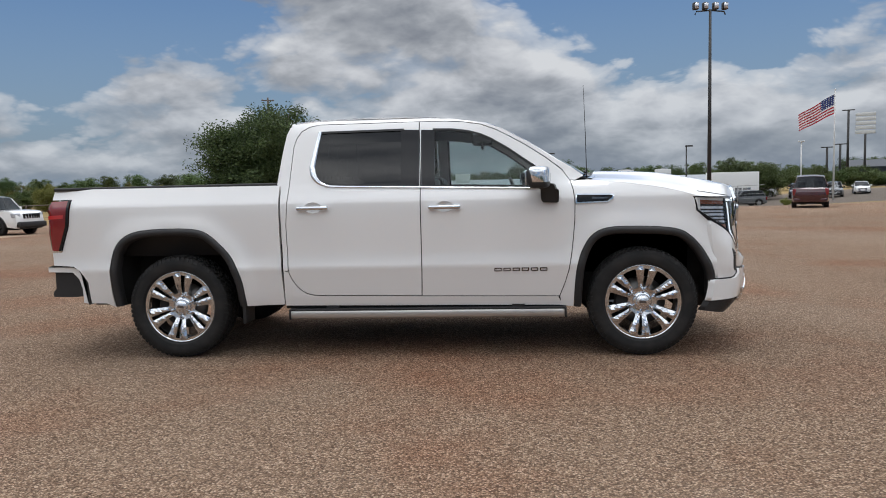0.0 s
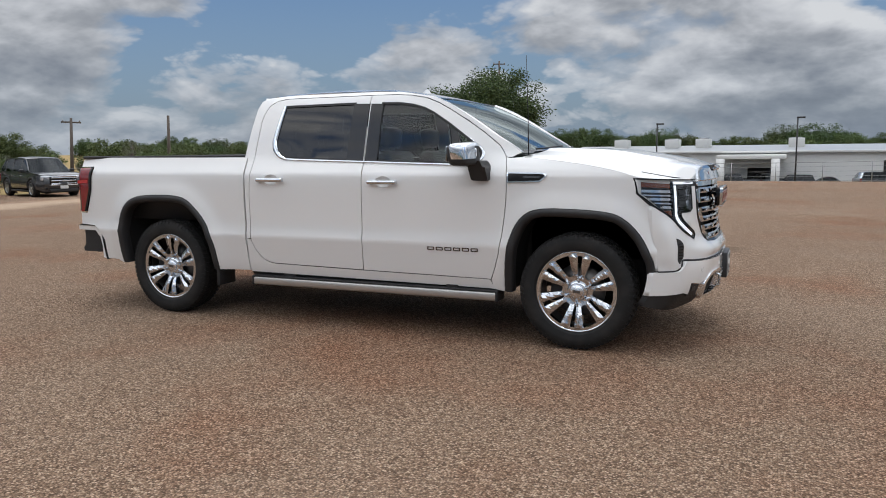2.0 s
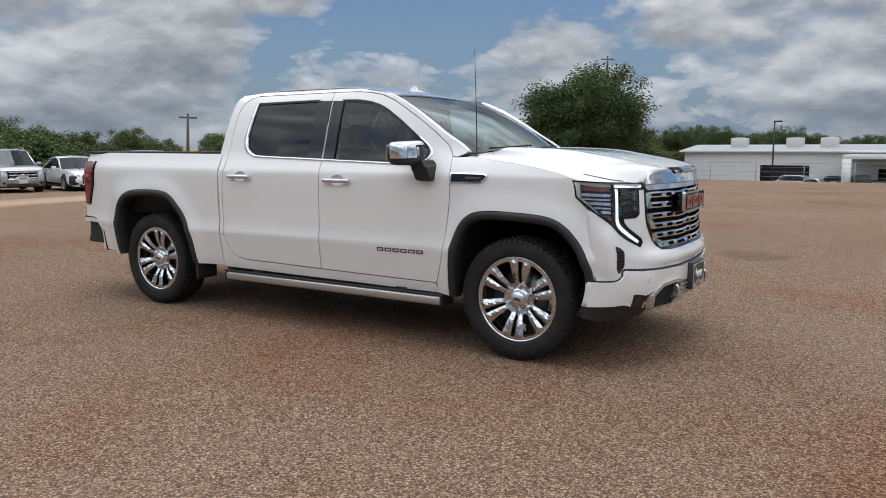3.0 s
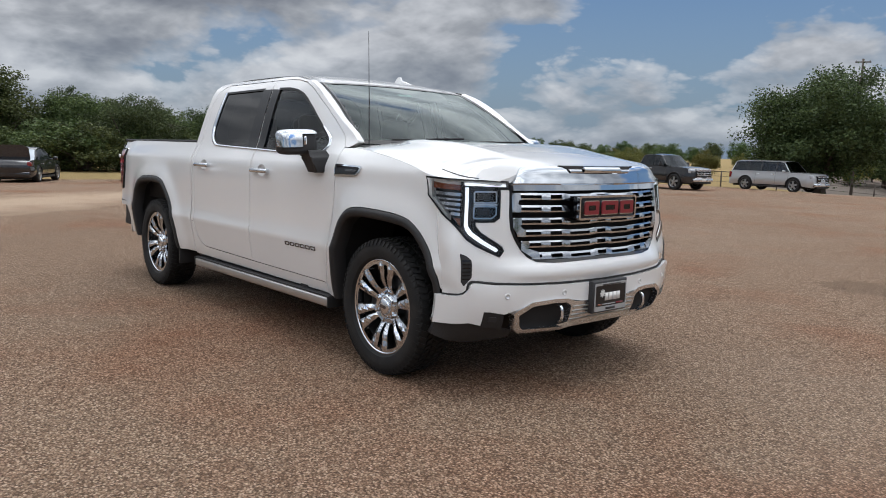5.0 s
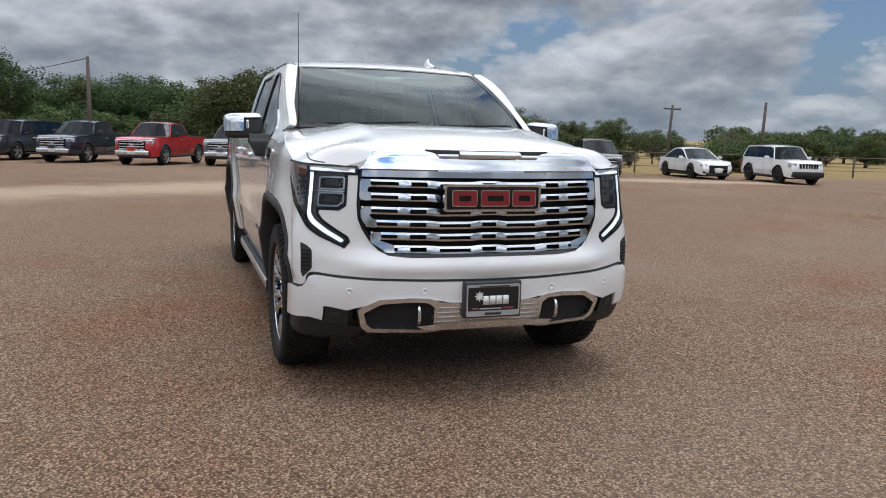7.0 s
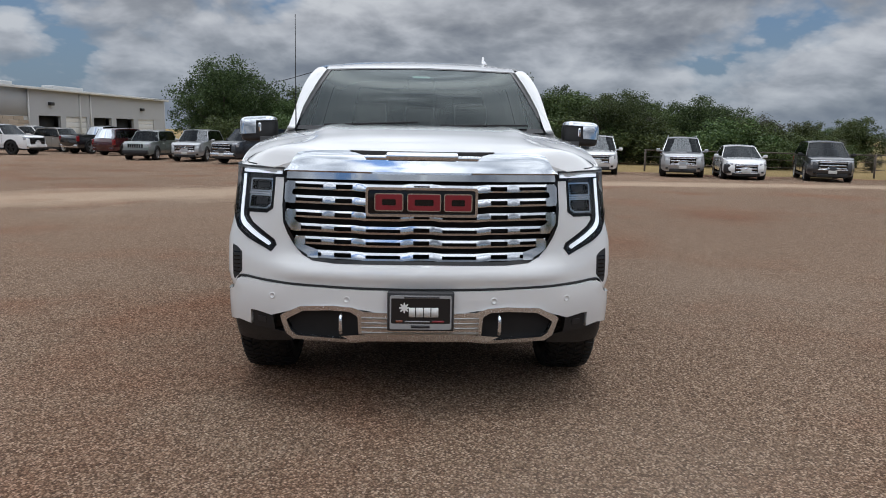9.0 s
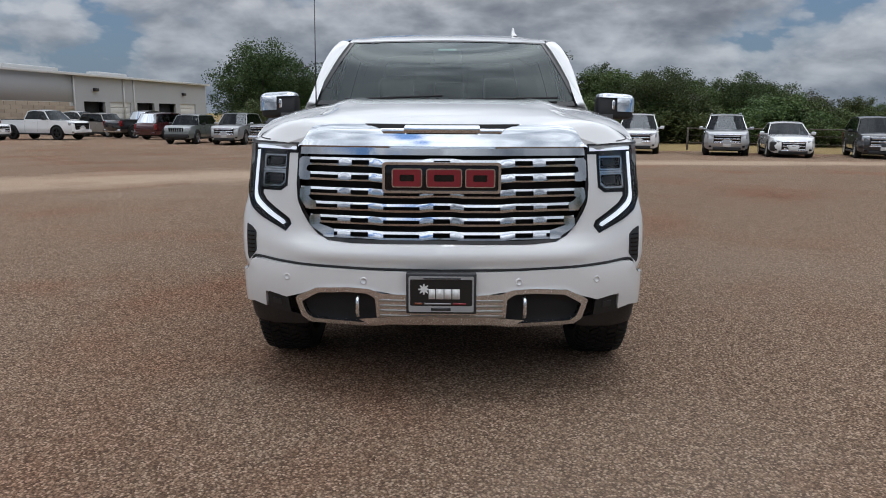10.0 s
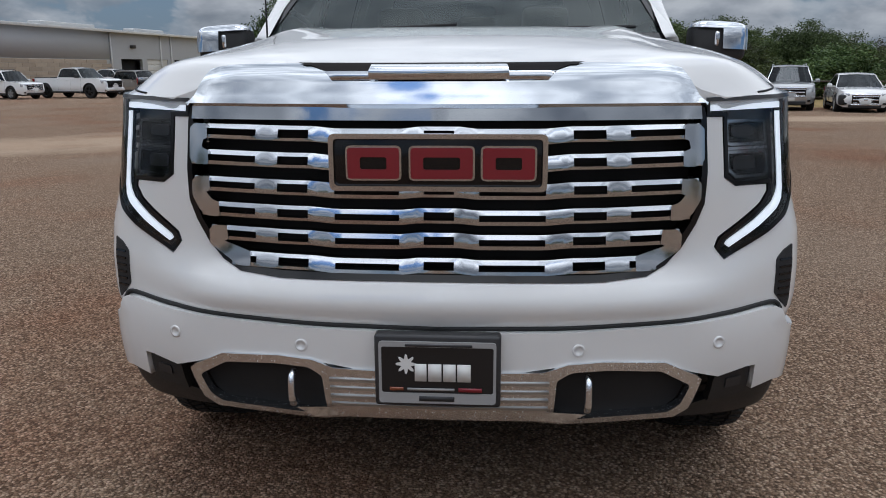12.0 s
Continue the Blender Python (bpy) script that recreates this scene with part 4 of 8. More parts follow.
BAR_Z = [1.114, 1.046, 0.976, 0.910, 0.8475, 0.783]
BAR_END = [0.684, 0.682, 0.672, 0.648, 0.622, 0.560]
SLOTS = [(-0.0385, 0.0385, 0.0105), (0.102, 0.270, 0.0080), (0.340, 0.424, 0.0105), (0.488, 9.0, 0.0082)]
for row, (bz, end) in enumerate(zip(BAR_Z, BAR_END)):
    # one bright bar with a slot wherever it opens, waved, its face leaning back
    def bar_place(u, w):
        a = abs(u)
        k = smooth_step(0.102, 0.045, a) + smooth_step(0.262, 0.340, a) * smooth_step(0.60, 0.42, a)
        z = bz + w + 0.006 * k + 0.009 * smooth_step(0.40, 0.62, a)
        return front_place(0.006 - 9.0 * w * w - (0.17 if row < 2 else 0.075) * w + 0.004 * k)(u, z)

    spans = [(-end, end)] if row not in (1,) else [(-end, -0.264), (0.264, end)]
    for lo, hi in spans:
        strip = [(lo, -0.0190), (hi, -0.0190), (hi, 0.0190), (lo, 0.0190)]
        gaps = []
        for a, b_, hh in SLOTS:
            b_ = min(b_, end - 0.045)
            for sd in ((1,) if a < 0 else (-1, 1)):
                p0, p1 = sorted((sd * a, sd * b_))
                if b_ > a and p0 > lo + 0.004 and p1 < hi - 0.004:
                    gaps.append([(p0, -hh - 0.001), (p1, -hh - 0.001), (p1, hh - 0.001), (p0, hh - 0.001)])
        part("grille_rail", sheet(strip, gaps, 0.022, bar_place, 0.032, Vector((-1, 0, 0))), CHROME_DIM, gs)
for s in (-1, 1):
    for r in (0, 2, 4):
        za, zb = BAR_Z[r] + 0.009, BAR_Z[r + 1] + 0.008
        ea, eb = BAR_END[r], BAR_END[r + 1]
        q = [(ea - 0.050, za + 0.019), (ea - 0.010, za + 0.019), (ea + 0.004, za + 0.006), (ea + 0.003, (za + zb) / 2), (eb + 0.004, zb - 0.004), (eb - 0.020, zb - 0.019), (eb - 0.055, zb - 0.019), (eb - 0.055, zb + 0.019), (eb - 0.034, zb + 0.026), (ea - 0.040, za - 0.022), (ea - 0.052, za - 0.019)]
        q = rounded(q, 0.005)
        front_solid("grille_end", q if s > 0 else mirrored(q), CHROME_DIM, gs, 0.009, 0.03, step=0.02)

# badge: dark plaque, bright frame, three red blocks
bx = 2.792
plaque = part("grille_badge", boxes((bx - 0.05, bx, -0.262, 0.262, 0.992, 1.120), bevel=0.010), BLACK_GLOSS, TRUCK, "black badge plaque with red blocks")
fr = sheet(rounded([(-0.268, 0.986), (0.268, 0.986), (0.268, 1.126), (-0.268, 1.126)], 0.016), [rounded([(-0.256, 0.998), (0.256, 0.998), (0.256, 1.114), (-0.256, 1.114)], 0.012)], 0.05, lambda y, z: (bx + 0.006, y, z), 0.02, Vector((-1, 0, 0)))
part("badge_frame", fr, CHROME_DIM, plaque)
for y0, y1 in ((-0.226, -0.088), (-0.070, 0.092), (0.106, 0.242)):
    b1 = rounded([(y0, 1.012), (y1, 1.012), (y1, 1.098), (y0, 1.098)], 0.014)
    part("badge_rim", sheet(b1, [], 0.05, lambda y, z: (bx + 0.005, y, z), 0.01, Vector((-1, 0, 0))), CHROME_DIM, plaque)
    part("badge_block", sheet(grown(b1, -0.005), [grown(rounded([(y0 + 0.036, 1.040), (y1 - 0.036, 1.040), (y1 - 0.036, 1.070), (y0 + 0.036, 1.070)], 0.006), 0.0)], 0.05, lambda y, z: (bx + 0.009, y, z), 0.006, Vector((-1, 0, 0))), RED_BADGE, plaque)
    part("badge_core", sheet(rounded([(y0 + 0.036, 1.040), (y1 - 0.036, 1.040), (y1 - 0.036, 1.070), (y0 + 0.036, 1.070)], 0.006), [], 0.05, lambda y, z: (bx + 0.0065, y, z), 0, None), BLACK_GLOSS, plaque)

# front plate with plain bars
pl = part("front_plate", boxes((2.800, 2.842, -0.160, 0.162, 0.435, 0.628), bevel=0.008), PLATE_FRAME, TRUCK, "dealer plate in a dark bracket")
part("plate_border", sheet(rounded([(-0.148, 0.446), (0.150, 0.446), (0.150, 0.612), (-0.148, 0.612)], 0.010), [rounded([(-0.141, 0.474), (0.143, 0.474), (0.143, 0.598), (-0.141, 0.598)], 0.006)], 0.05, lambda y, z: (2.847, y, z), 0.006, Vector((-1, 0, 0))), PLATE_WHITE, pl)
part("plate_field", sheet([(-0.142, 0.473), (0.144, 0.473), (0.144, 0.599), (-0.142, 0.599)], [], 0.1, lambda y, z: (2.8445, y, z), 0.002, Vector((-1, 0, 0))), PLATE_BLACK, pl)
for y0, y1, z0, z1, m in ((-0.056, -0.026, 0.507, 0.553, PLATE_PALE_MARK), (-0.022, 0.012, 0.507, 0.553, PLATE_PALE_MARK), (0.016, 0.048, 0.507, 0.553, PLATE_PALE_MARK), (0.052, 0.086, 0.507, 0.553, PLATE_PALE_MARK), (-0.120, -0.085, 0.481, 0.490, AMBER), (-0.075, 0.045, 0.482, 0.488, PLATE_WHITE), (0.055, 0.115, 0.480, 0.490, RED_BADGE), (-0.045, 0.045, 0.453, 0.466, PLATE_FRAME), (-0.08, 0.09, 0.600, 0.606, PLATE_FRAME)):
    part("plate_bar", boxes((2.846, 2.849, y0, y1, z0, z1)), m, pl)
petals = [(-0.078 + (0.020 + 0.007 * math.cos(8 * w)) * math.cos(w), 0.552 + (0.020 + 0.007 * math.cos(8 * w)) * math.sin(w)) for w in np.linspace(0, 2 * math.pi, 49)[:-1]]
part("plate_mark", sheet(petals, [], 0.02, lambda y, z: (2.848, y, z), 0.002, Vector((-1, 0, 0))), PLATE_PALE_MARK, pl)

# headlamps
for s in (-1, 1):
    def m_(l):
        return l if s > 0 else mirrored(l)
    lamp = part("headlamp", sheet(m_(LAMP), [], 0.03, front_place(-0.045), 0, None), LAMP_DARK, TRUCK, "smoked headlamp with lit white C-shaped light strip")
    rimz = sheet(m_(grown(LAMP, 0.004)), [m_(grown(LAMP, -0.006))], 0.03, front_place(0.003), 0.05, front_in)
    part("lamp_frame", rimz, BLACK_GLOSS, lamp)
    top = [(0.716, 1.172), (0.950, 1.177), (0.951, 1.192), (0.716, 1.187)]
    front_solid("light_strip", m_(densify(top, 0.02)), DRL, lamp, -0.004, 0.004, "lit white light strip", step=0.02)
    down = [(0.930, 1.168), (0.951, 1.168), (0.951, 0.965), (0.940, 0.938), (0.915, 0.912), (0.85, 0.867), (0.772, 0.817), (0.760, 0.826), (0.766, 0.836), (0.842, 0.886), (0.902, 0.929), (0.924, 0.956), (0.930, 0.975)]
    front_solid("light_strip", m_(densify(down, 0.02)), DRL, lamp, -0.004, 0.004, "lit white light strip", step=0.02)
    for z0, z1 in ((0.999, 1.066), (1.084, 1.146)):
        cham = 0.022 if z0 < 1.05 else 0.006
        proj = [(0.776 + cham, z0), (0.892, z0), (0.898, z0 + 0.008), (0.898, z1 - 0.008), (0.890, z1), (0.776, z1), (0.770, z1 - 0.006), (0.770, z0 + cham)]
        part("projector_frame", sheet(m_(grown(proj, 0.003)), [m_(grown(proj, -0.005))], 0.02, front_place(-0.010), 0.025, front_in), CHROME_DIM, lamp)
        front_solid("projector", m_(grown(proj, -0.006)), BLACK_GLOSS, lamp, -0.030, 0.02)
        lens = rounded([(0.800, z0 + 0.018), (0.872, z0 + 0.018), (0.872, z1 - 0.014), (0.800, z1 - 0.014)], 0.012)
        front_solid("projector_lens", m_(lens), LAMP_DARK, lamp, -0.024, 0.008)
    front_solid("lens_bar", m_([(0.766, 1.071), (0.900, 1.071), (0.900, 1.079), (0.766, 1.079)]), LENS_CHROME, lamp, -0.006, 0.012)
    # side bank: amber top, three bright reflectors, amber toe
    bank = [(0.985, 1.150), (1.205, 1.158), (1.212, 1.198), (0.985, 1.194)]
    front_solid("side_marker", m_(densify(bank, 0.03)), AMBER, lamp, -0.014, 0.02)
    for z, ua, ub, hh in ((1.118, 0.985, 1.205, 0.018), (1.094, 0.985, 1.200, 0.010), (1.064, 0.985, 1.150, 0.018), (1.040, 0.985, 1.115, 0.010), (1.010, 0.985, 1.06, 0.018)):
        l = [(ua, z), (ub, z + 0.004), (ub - 0.006, z + hh + 0.004), (ua, z + hh)]
        front_solid("side_reflector", m_(densify(l, 0.03)), LENS_CHROME, lamp, -0.018, 0.02)
    toe = [(0.978, 0.958), (1.000, 0.972), (1.030, 0.998), (0.982, 0.998)]
    front_solid("side_marker", m_(toe), AMBER, lamp, -0.016, 0.02)
    post = [(0.958, 0.960), (0.974, 0.955), (0.976, 1.198), (0.958, 1.198)]
    front_solid("lamp_post_trim", m_(densify(post, 0.03)), BLACK_GLOSS, lamp, -0.003, 0.03)
    cov = sheet(m_(grown(LAMP, -0.004)), [], 0.03, front_place(0.001), 0, None)
    co = part("lens_cover", cov, GLASS_CLEAR, lamp)
    co.visible_shadow = False

# mirrors
def mirror_shape(bm, x0, x1, y0, y1, z0, z1, s, power=4.0, n=20, m=12):
    """A soft-cornered block, its face swept back towards the tip."""
    rows = []
    cx, cy, cz = (x0 + x1) / 2, (y0 + y1) / 2, (z0 + z1) / 2

    def p(v):
        return math.copysign(abs(v) ** (2 / power), v)
    for i in range(m + 1):
        a = -math.pi / 2 + math.pi * i / m
        row = []
        for j in range(n + 1):
            b = 2 * math.pi * j / n
            x = cx + (x1 - x0) / 2 * p(math.cos(a)) * p(math.cos(b))
            y = cy + (y1 - y0) / 2 * p(math.cos(a)) * p(math.sin(b))
            z = cz + (z1 - z0) / 2 * p(math.sin(a))
            k = (y - y0) / (y1 - y0)
            row.append((x - 0.045 * k * k * (1 if x > cx else 0.25) + (0.02 * (z1 - z) / (z1 - z0)), s * y, z - 0.012 * k))
        rows.append(row)
    vs = [[bm.verts.new(q) for q in r] for r in rows]
    for a, b in zip(vs, vs[1:]):
        for j in range(n):
            bm.faces.new((a[j], a[j + 1], b[j + 1], b[j]))
    bmesh.ops.remove_doubles(bm, verts=bm.verts[:], dist=0.0004)
    return bm


for s in (-1, 1):
    mir = part("door_mirror", mirror_shape(bmesh.new(), 0.972, 1.150, 0.990, 1.236, 1.318, 1.470, s, 5.0), BLACK_PLASTIC, TRUCK, "large black door mirror with chrome cap")
    capm = mirror_shape(bmesh.new(), 0.988, 1.160, 0.990, 1.243, 1.338, 1.486, s, 5.0)
    cut = [f for f in capm.faces if f.calc_center_median().z < (1.440 if abs(f.calc_center_median().y) < 1.105 else 1.372) or f.calc_center_median().x < 0.995]
    bmesh.ops.delete(capm, geom=cut, context="FACES")
    rim = [e for e in capm.edges if len(e.link_faces) == 1]
    for e in rim:
        e.smooth = False
    for v in bmesh.ops.extrude_edge_only(capm, edges=rim)["geom"]:
        if isinstance(v, bmesh.types.BMVert):
            v.co = v.co.lerp(Vector((1.06, s * 1.11, 1.40)), 0.12)
    part("mirror_cap", capm, CHROME, mir, "chrome mirror cap")
    part("mirror_glass", boxes((0.966, 0.973, s * 1.015, s * 1.212, 1.340, 1.450), bevel=0.002), MIRROR, mir)
    part("turn_signal", boxes((1.128, 1.160, s * 1.080, s * 1.104, 1.372, 1.436), bevel=0.010), LENS_CHROME, mir)
    stalk = bmesh.new()
    prism(rounded([(1.090, 1.345), (1.200, 1.345), (1.222, 1.290), (1.224, 1.205), (1.210, 1.196), (1.100, 1.200), (1.086, 1.230), (1.088, 1.300)], 0.015),
          lambda x, z: (x, s * (0.93 if z < 1.3 else 0.96), z), lambda x, z: (x - (0.02 if z > 1.3 else 0), s * (1.045 if z < 1.27 else 1.085), z), stalk)
    part("mirror_stalk", stalk, BLACK_PLASTIC, mir)

# aerial on the near fender
part("aerial", tube([(1.462, -0.80, 1.370), (1.455, -0.80, 1.70), (1.440, -0.80, 2.11)], [0.0042, 0.003, 0.0018], 6), BLACK_PLASTIC, TRUCK, "thin black whip aerial")

# bed: liner, rails, tailgate, lamps, rear bumper
bed = bmesh.new()
box(bed, -2.90, -1.04, -0.84, 0.84, 0.82, 0.86)
box(bed, -1.075, -1.035, -0.86, 0.86, 0.60, 1.375)
for s in (-1, 1):
    box(bed, -2.90, -1.04, s * 0.84, s * 0.875, 0.82, 1.372)
part("bed_liner", bed, BLACK_PLASTIC, TRUCK, "black bed liner")
for s in (-1, 1):
    part("bed_rail", boxes((-2.935, -1.01, s * 0.835, s * 0.916, 1.374, 1.402), bevel=0.010), BLACK_PLASTIC, TRUCK, "black bed rail cap")
part("tailgate", boxes((-2.955, -2.895, -0.82, 0.82, 0.765, 1.385), bevel=0.015), PAINT_WHITE, TRUCK)
part("cab_back", sheet([(-0.90, 0.90), (0.90, 0.90), (0.915, 1.38), (0.70, 1.885), (-0.70, 1.885), (-0.915, 1.38)], [rounded([(-0.66, 1.42), (0.66, 1.42), (0.58, 1.80), (-0.58, 1.80)], 0.05)], 0.1,
                       lambda y, z: (-1.028 + 0.085 * smooth_step(1.37, 1.90, z), y, z), 0.03, Vector((1, 0, 0))), PAINT_WHITE, TRUCK)
bw = part("rear_window", sheet(rounded([(-0.66, 1.42), (0.66, 1.42), (0.58, 1.80), (-0.58, 1.80)], 0.05), [], 0.2, lambda y, z: (-1.015 + 0.085 * smooth_step(1.37, 1.90, z), y, z)), GLASS_DARK, TRUCK)
bw.visible_shadow = False
for s in (-1, 1):
    tl = rounded([(-2.975, 1.254), (-2.945, 1.291), (-2.774, 1.295), (-2.794, 1.086), (-2.868, 0.880), (-2.940, 0.882), (-2.985, 0.996)], 0.02)
    lens = sheet(tl, [], 0.03, lambda x, z: (x, s * (half_width(max(x, -2.95), z) + 0.012 - 0.9 * max(0, -2.94 - x)), z), 0.14, Vector((0, -s, 0)), s > 0)
    tail = part("tail_lamp", lens, RED_LENS, TRUCK, "red tail lamp with dark edge")
    edge = [(-2.790, 1.292), (-2.772, 1.296), (-2.792, 1.086), (-2.866, 0.880), (-2.884, 0.884), (-2.812, 1.086)]
    part("lamp_edge", sheet(edge, [], 0.03, side_place(s, 0.016), 0.02, Vector((0, -s, 0)), s > 0), BLACK_GLOSS, tail)
    part("lamp_band", sheet([(-2.955, 1.175), (-2.825, 1.180), (-2.830, 1.150), (-2.958, 1.145)], [], 0.03, side_place(s, 0.0165), 0.004, Vector((0, -s, 0)), s > 0), material("bright_red_band", (0.50, 0.03, 0.03), 0.12, coat=1.0), tail)
    # rear bumper corner
    cor = [(-3.000, 0.705), (-2.790, 0.700), (-2.735, 0.640), (-2.712, 0.560), (-2.706, 0.445), (-2.652, 0.435), (-2.650, 0.560), (-2.668, 0.628), (-2.735, 0.722), (-2.790, 0.742), (-3.000, 0.745)]
    rb = bmesh.new()
    prism(cor, lambda x, z: (x, s * 0.955, z), lambda x, z: (x, s * 0.60, z), rb)
    rbo = part("rear_bumper", rb, PAINT_WHITE, TRUCK, "white rear bumper corner with black step")
    pad = bmesh.new()
    prism([(-2.995, 0.747), (-2.940, 0.765), (-2.790, 0.762), (-2.725, 0.735), (-2.660, 0.635), (-2.648, 0.560), (-2.648, 0.430), (-2.662, 0.428), (-2.664, 0.560), (-2.676, 0.630), (-2.740, 0.727), (-2.792, 0.744)],
          lambda x, z: (x, s * 0.962, z), lambda x, z: (x, s * 0.62, z), pad)
    part("bumper_step", pad, BLACK_PLASTIC, rbo)
    inn = bmesh.new()
    prism([(-2.960, 0.702), (-2.795, 0.700), (-2.738, 0.640), (-2.716, 0.560), (-2.716, 0.50), (-2.78, 0.49), (-2.985, 0.492), (-2.990, 0.53), (-2.960, 0.56)], lambda x, z: (x, s * 0.925, z), lambda x, z: (x, s * 0.60, z), inn)
    part("bumper_pocket", inn, BLACK_PLASTIC, rbo)
part("bumper_bar", boxes((-3.02, -2.93, -0.62, 0.62, 0.50, 0.72), bevel=0.02), CHROME_SOFT, TRUCK, "chrome rear bumper bar")

# underside
under = bmesh.new()
box(under, -2.85, 2.45, -0.52, 0.52, 0.36, 0.60)
box(under, -1.30, 1.30, -0.78, 0.78, 0.42, 0.52)
box(under, 2.2, 2.50, -0.60, 0.60, 0.31, 0.50)
box(under, 2.30, 2.52, -0.62, 0.62, 0.50, 1.12)
box(under, 1.42, 2.50, -0.56, 0.56, 0.6, 1.16)
part("chassis", under, BLACK_DEEP, TRUCK)
part("axle", tube([(-1.872, -0.75, 0.40), (-1.872, 0.75, 0.40)], 0.07, 12), BLACK_DEEP, TRUCK)
part("front_axle", tube([(1.872, -0.75, 0.40), (1.872, 0.75, 0.40)], 0.05, 12), BLACK_DEEP, TRUCK)
for s in (-1, 1):
    part("mud_flap", boxes((-1.345, -1.315, s * 0.76, s * 0.98, 0.26, 0.45), bevel=0.005), BLACK_PLASTIC, TRUCK)

# cabin
part("cabin_floor", boxes((-0.98, 1.35, -0.86, 0.86, 0.56, 0.64)), INTERIOR, TRUCK)
part("headliner", grid_skin([[(x, y, ROOF_EDGE(x) - 0.03 + 0.02 * (1 - (y / 0.66) ** 2) - 0.075 * smooth_step(0.60, 0.74, abs(y))) for y in (-0.775, -0.75, -0.70, -0.64, -0.45, 0, 0.45, 0.64, 0.70, 0.75, 0.775)] for x in np.linspace(-0.92, 0.50, 8)]), material("pale_headliner", (0.10, 0.097, 0.09), 0.8), TRUCK)
for s in (-1, 1):
    part("door_lining", sheet([(-0.93, 0.60), (1.25, 0.60), (1.28, 1.33), (-0.90, 1.36)], [], 0.2, lambda x, z: (x, s * (0.88 - 0.03 * smooth_step(1.0, 1.36, z)), z)), INTERIOR, TRUCK)
dash = bmesh.new()
box(dash, 1.02, 1.46, -0.84, 0.84, 0.85, 1.345, 0.05, 3)
box(dash, 1.00, 1.16, 0.20, 0.62, 1.30, 1.405, 0.03, 3)
box(dash, 0.98, 1.02, -0.17, 0.14, 1.12, 1.385, 0.008, 2)
part("dashboard", dash, INTERIOR, TRUCK)
ring = lathe([(0.19 + 0.016 * math.cos(w), 0.016 * math.sin(w)) for w in np.linspace(0, 2 * math.pi, 9)[:-1]], 36, "x", closed=True)
sw = part("steering_wheel", ring, LEATHER, TRUCK, at=Matrix.Translation((0.93, 0.40, 1.22)) @ pose(0, 0, 0, 0, -22, 0))
hubm = boxes((-0.02, 0.03, -0.07, 0.07, -0.06, 0.06), bevel=0.015)
part("wheel_hub", hubm, INTERIOR, sw)
part("wheel_spoke", boxes((-0.008, 0.008, -0.19, 0.19, -0.018, 0.018), (-0.008, 0.008, -0.02, 0.02, -0.19, 0.0)), INTERIOR, sw)
for x0, ys in ((0.30, (-0.41, 0.41)), (-0.52, (-0.45, 0.0, 0.45))):
    for yc in ys:
        hw = 0.25 if x0 > 0 else 0.21
        seat = bmesh.new()
        box(seat, x0 - 0.12, x0 + 0.36, yc - hw, yc + hw, 0.72, 0.92, 0.05, 3)
        box(seat, x0 - 0.22, x0 - 0.06, yc - hw + 0.02, yc + hw - 0.02, 0.84, 1.42, 0.06, 3)
        so = part("seat", seat, LEATHER, TRUCK, "dark leather seat")
        hr = boxes((x0 - 0.24, x0 - 0.13, yc - 0.13, yc + 0.13, 1.45, 1.62), bevel=0.04)
        part("headrest", hr, LEATHER, so)
        part("headrest_post", tube([(x0 - 0.18, yc - 0.05, 1.38), (x0 - 0.18, yc - 0.05, 1.47)], 0.006, 6, tube([(x0 - 0.18, yc + 0.05, 1.38), (x0 - 0.18, yc + 0.05, 1.47)], 0.006, 6)), CHROME_SOFT, so)
part("rear_view_mirror", boxes((0.60, 0.625, -0.13, 0.11, 1.66, 1.73), bevel=0.012), BLACK_GLOSS, TRUCK)


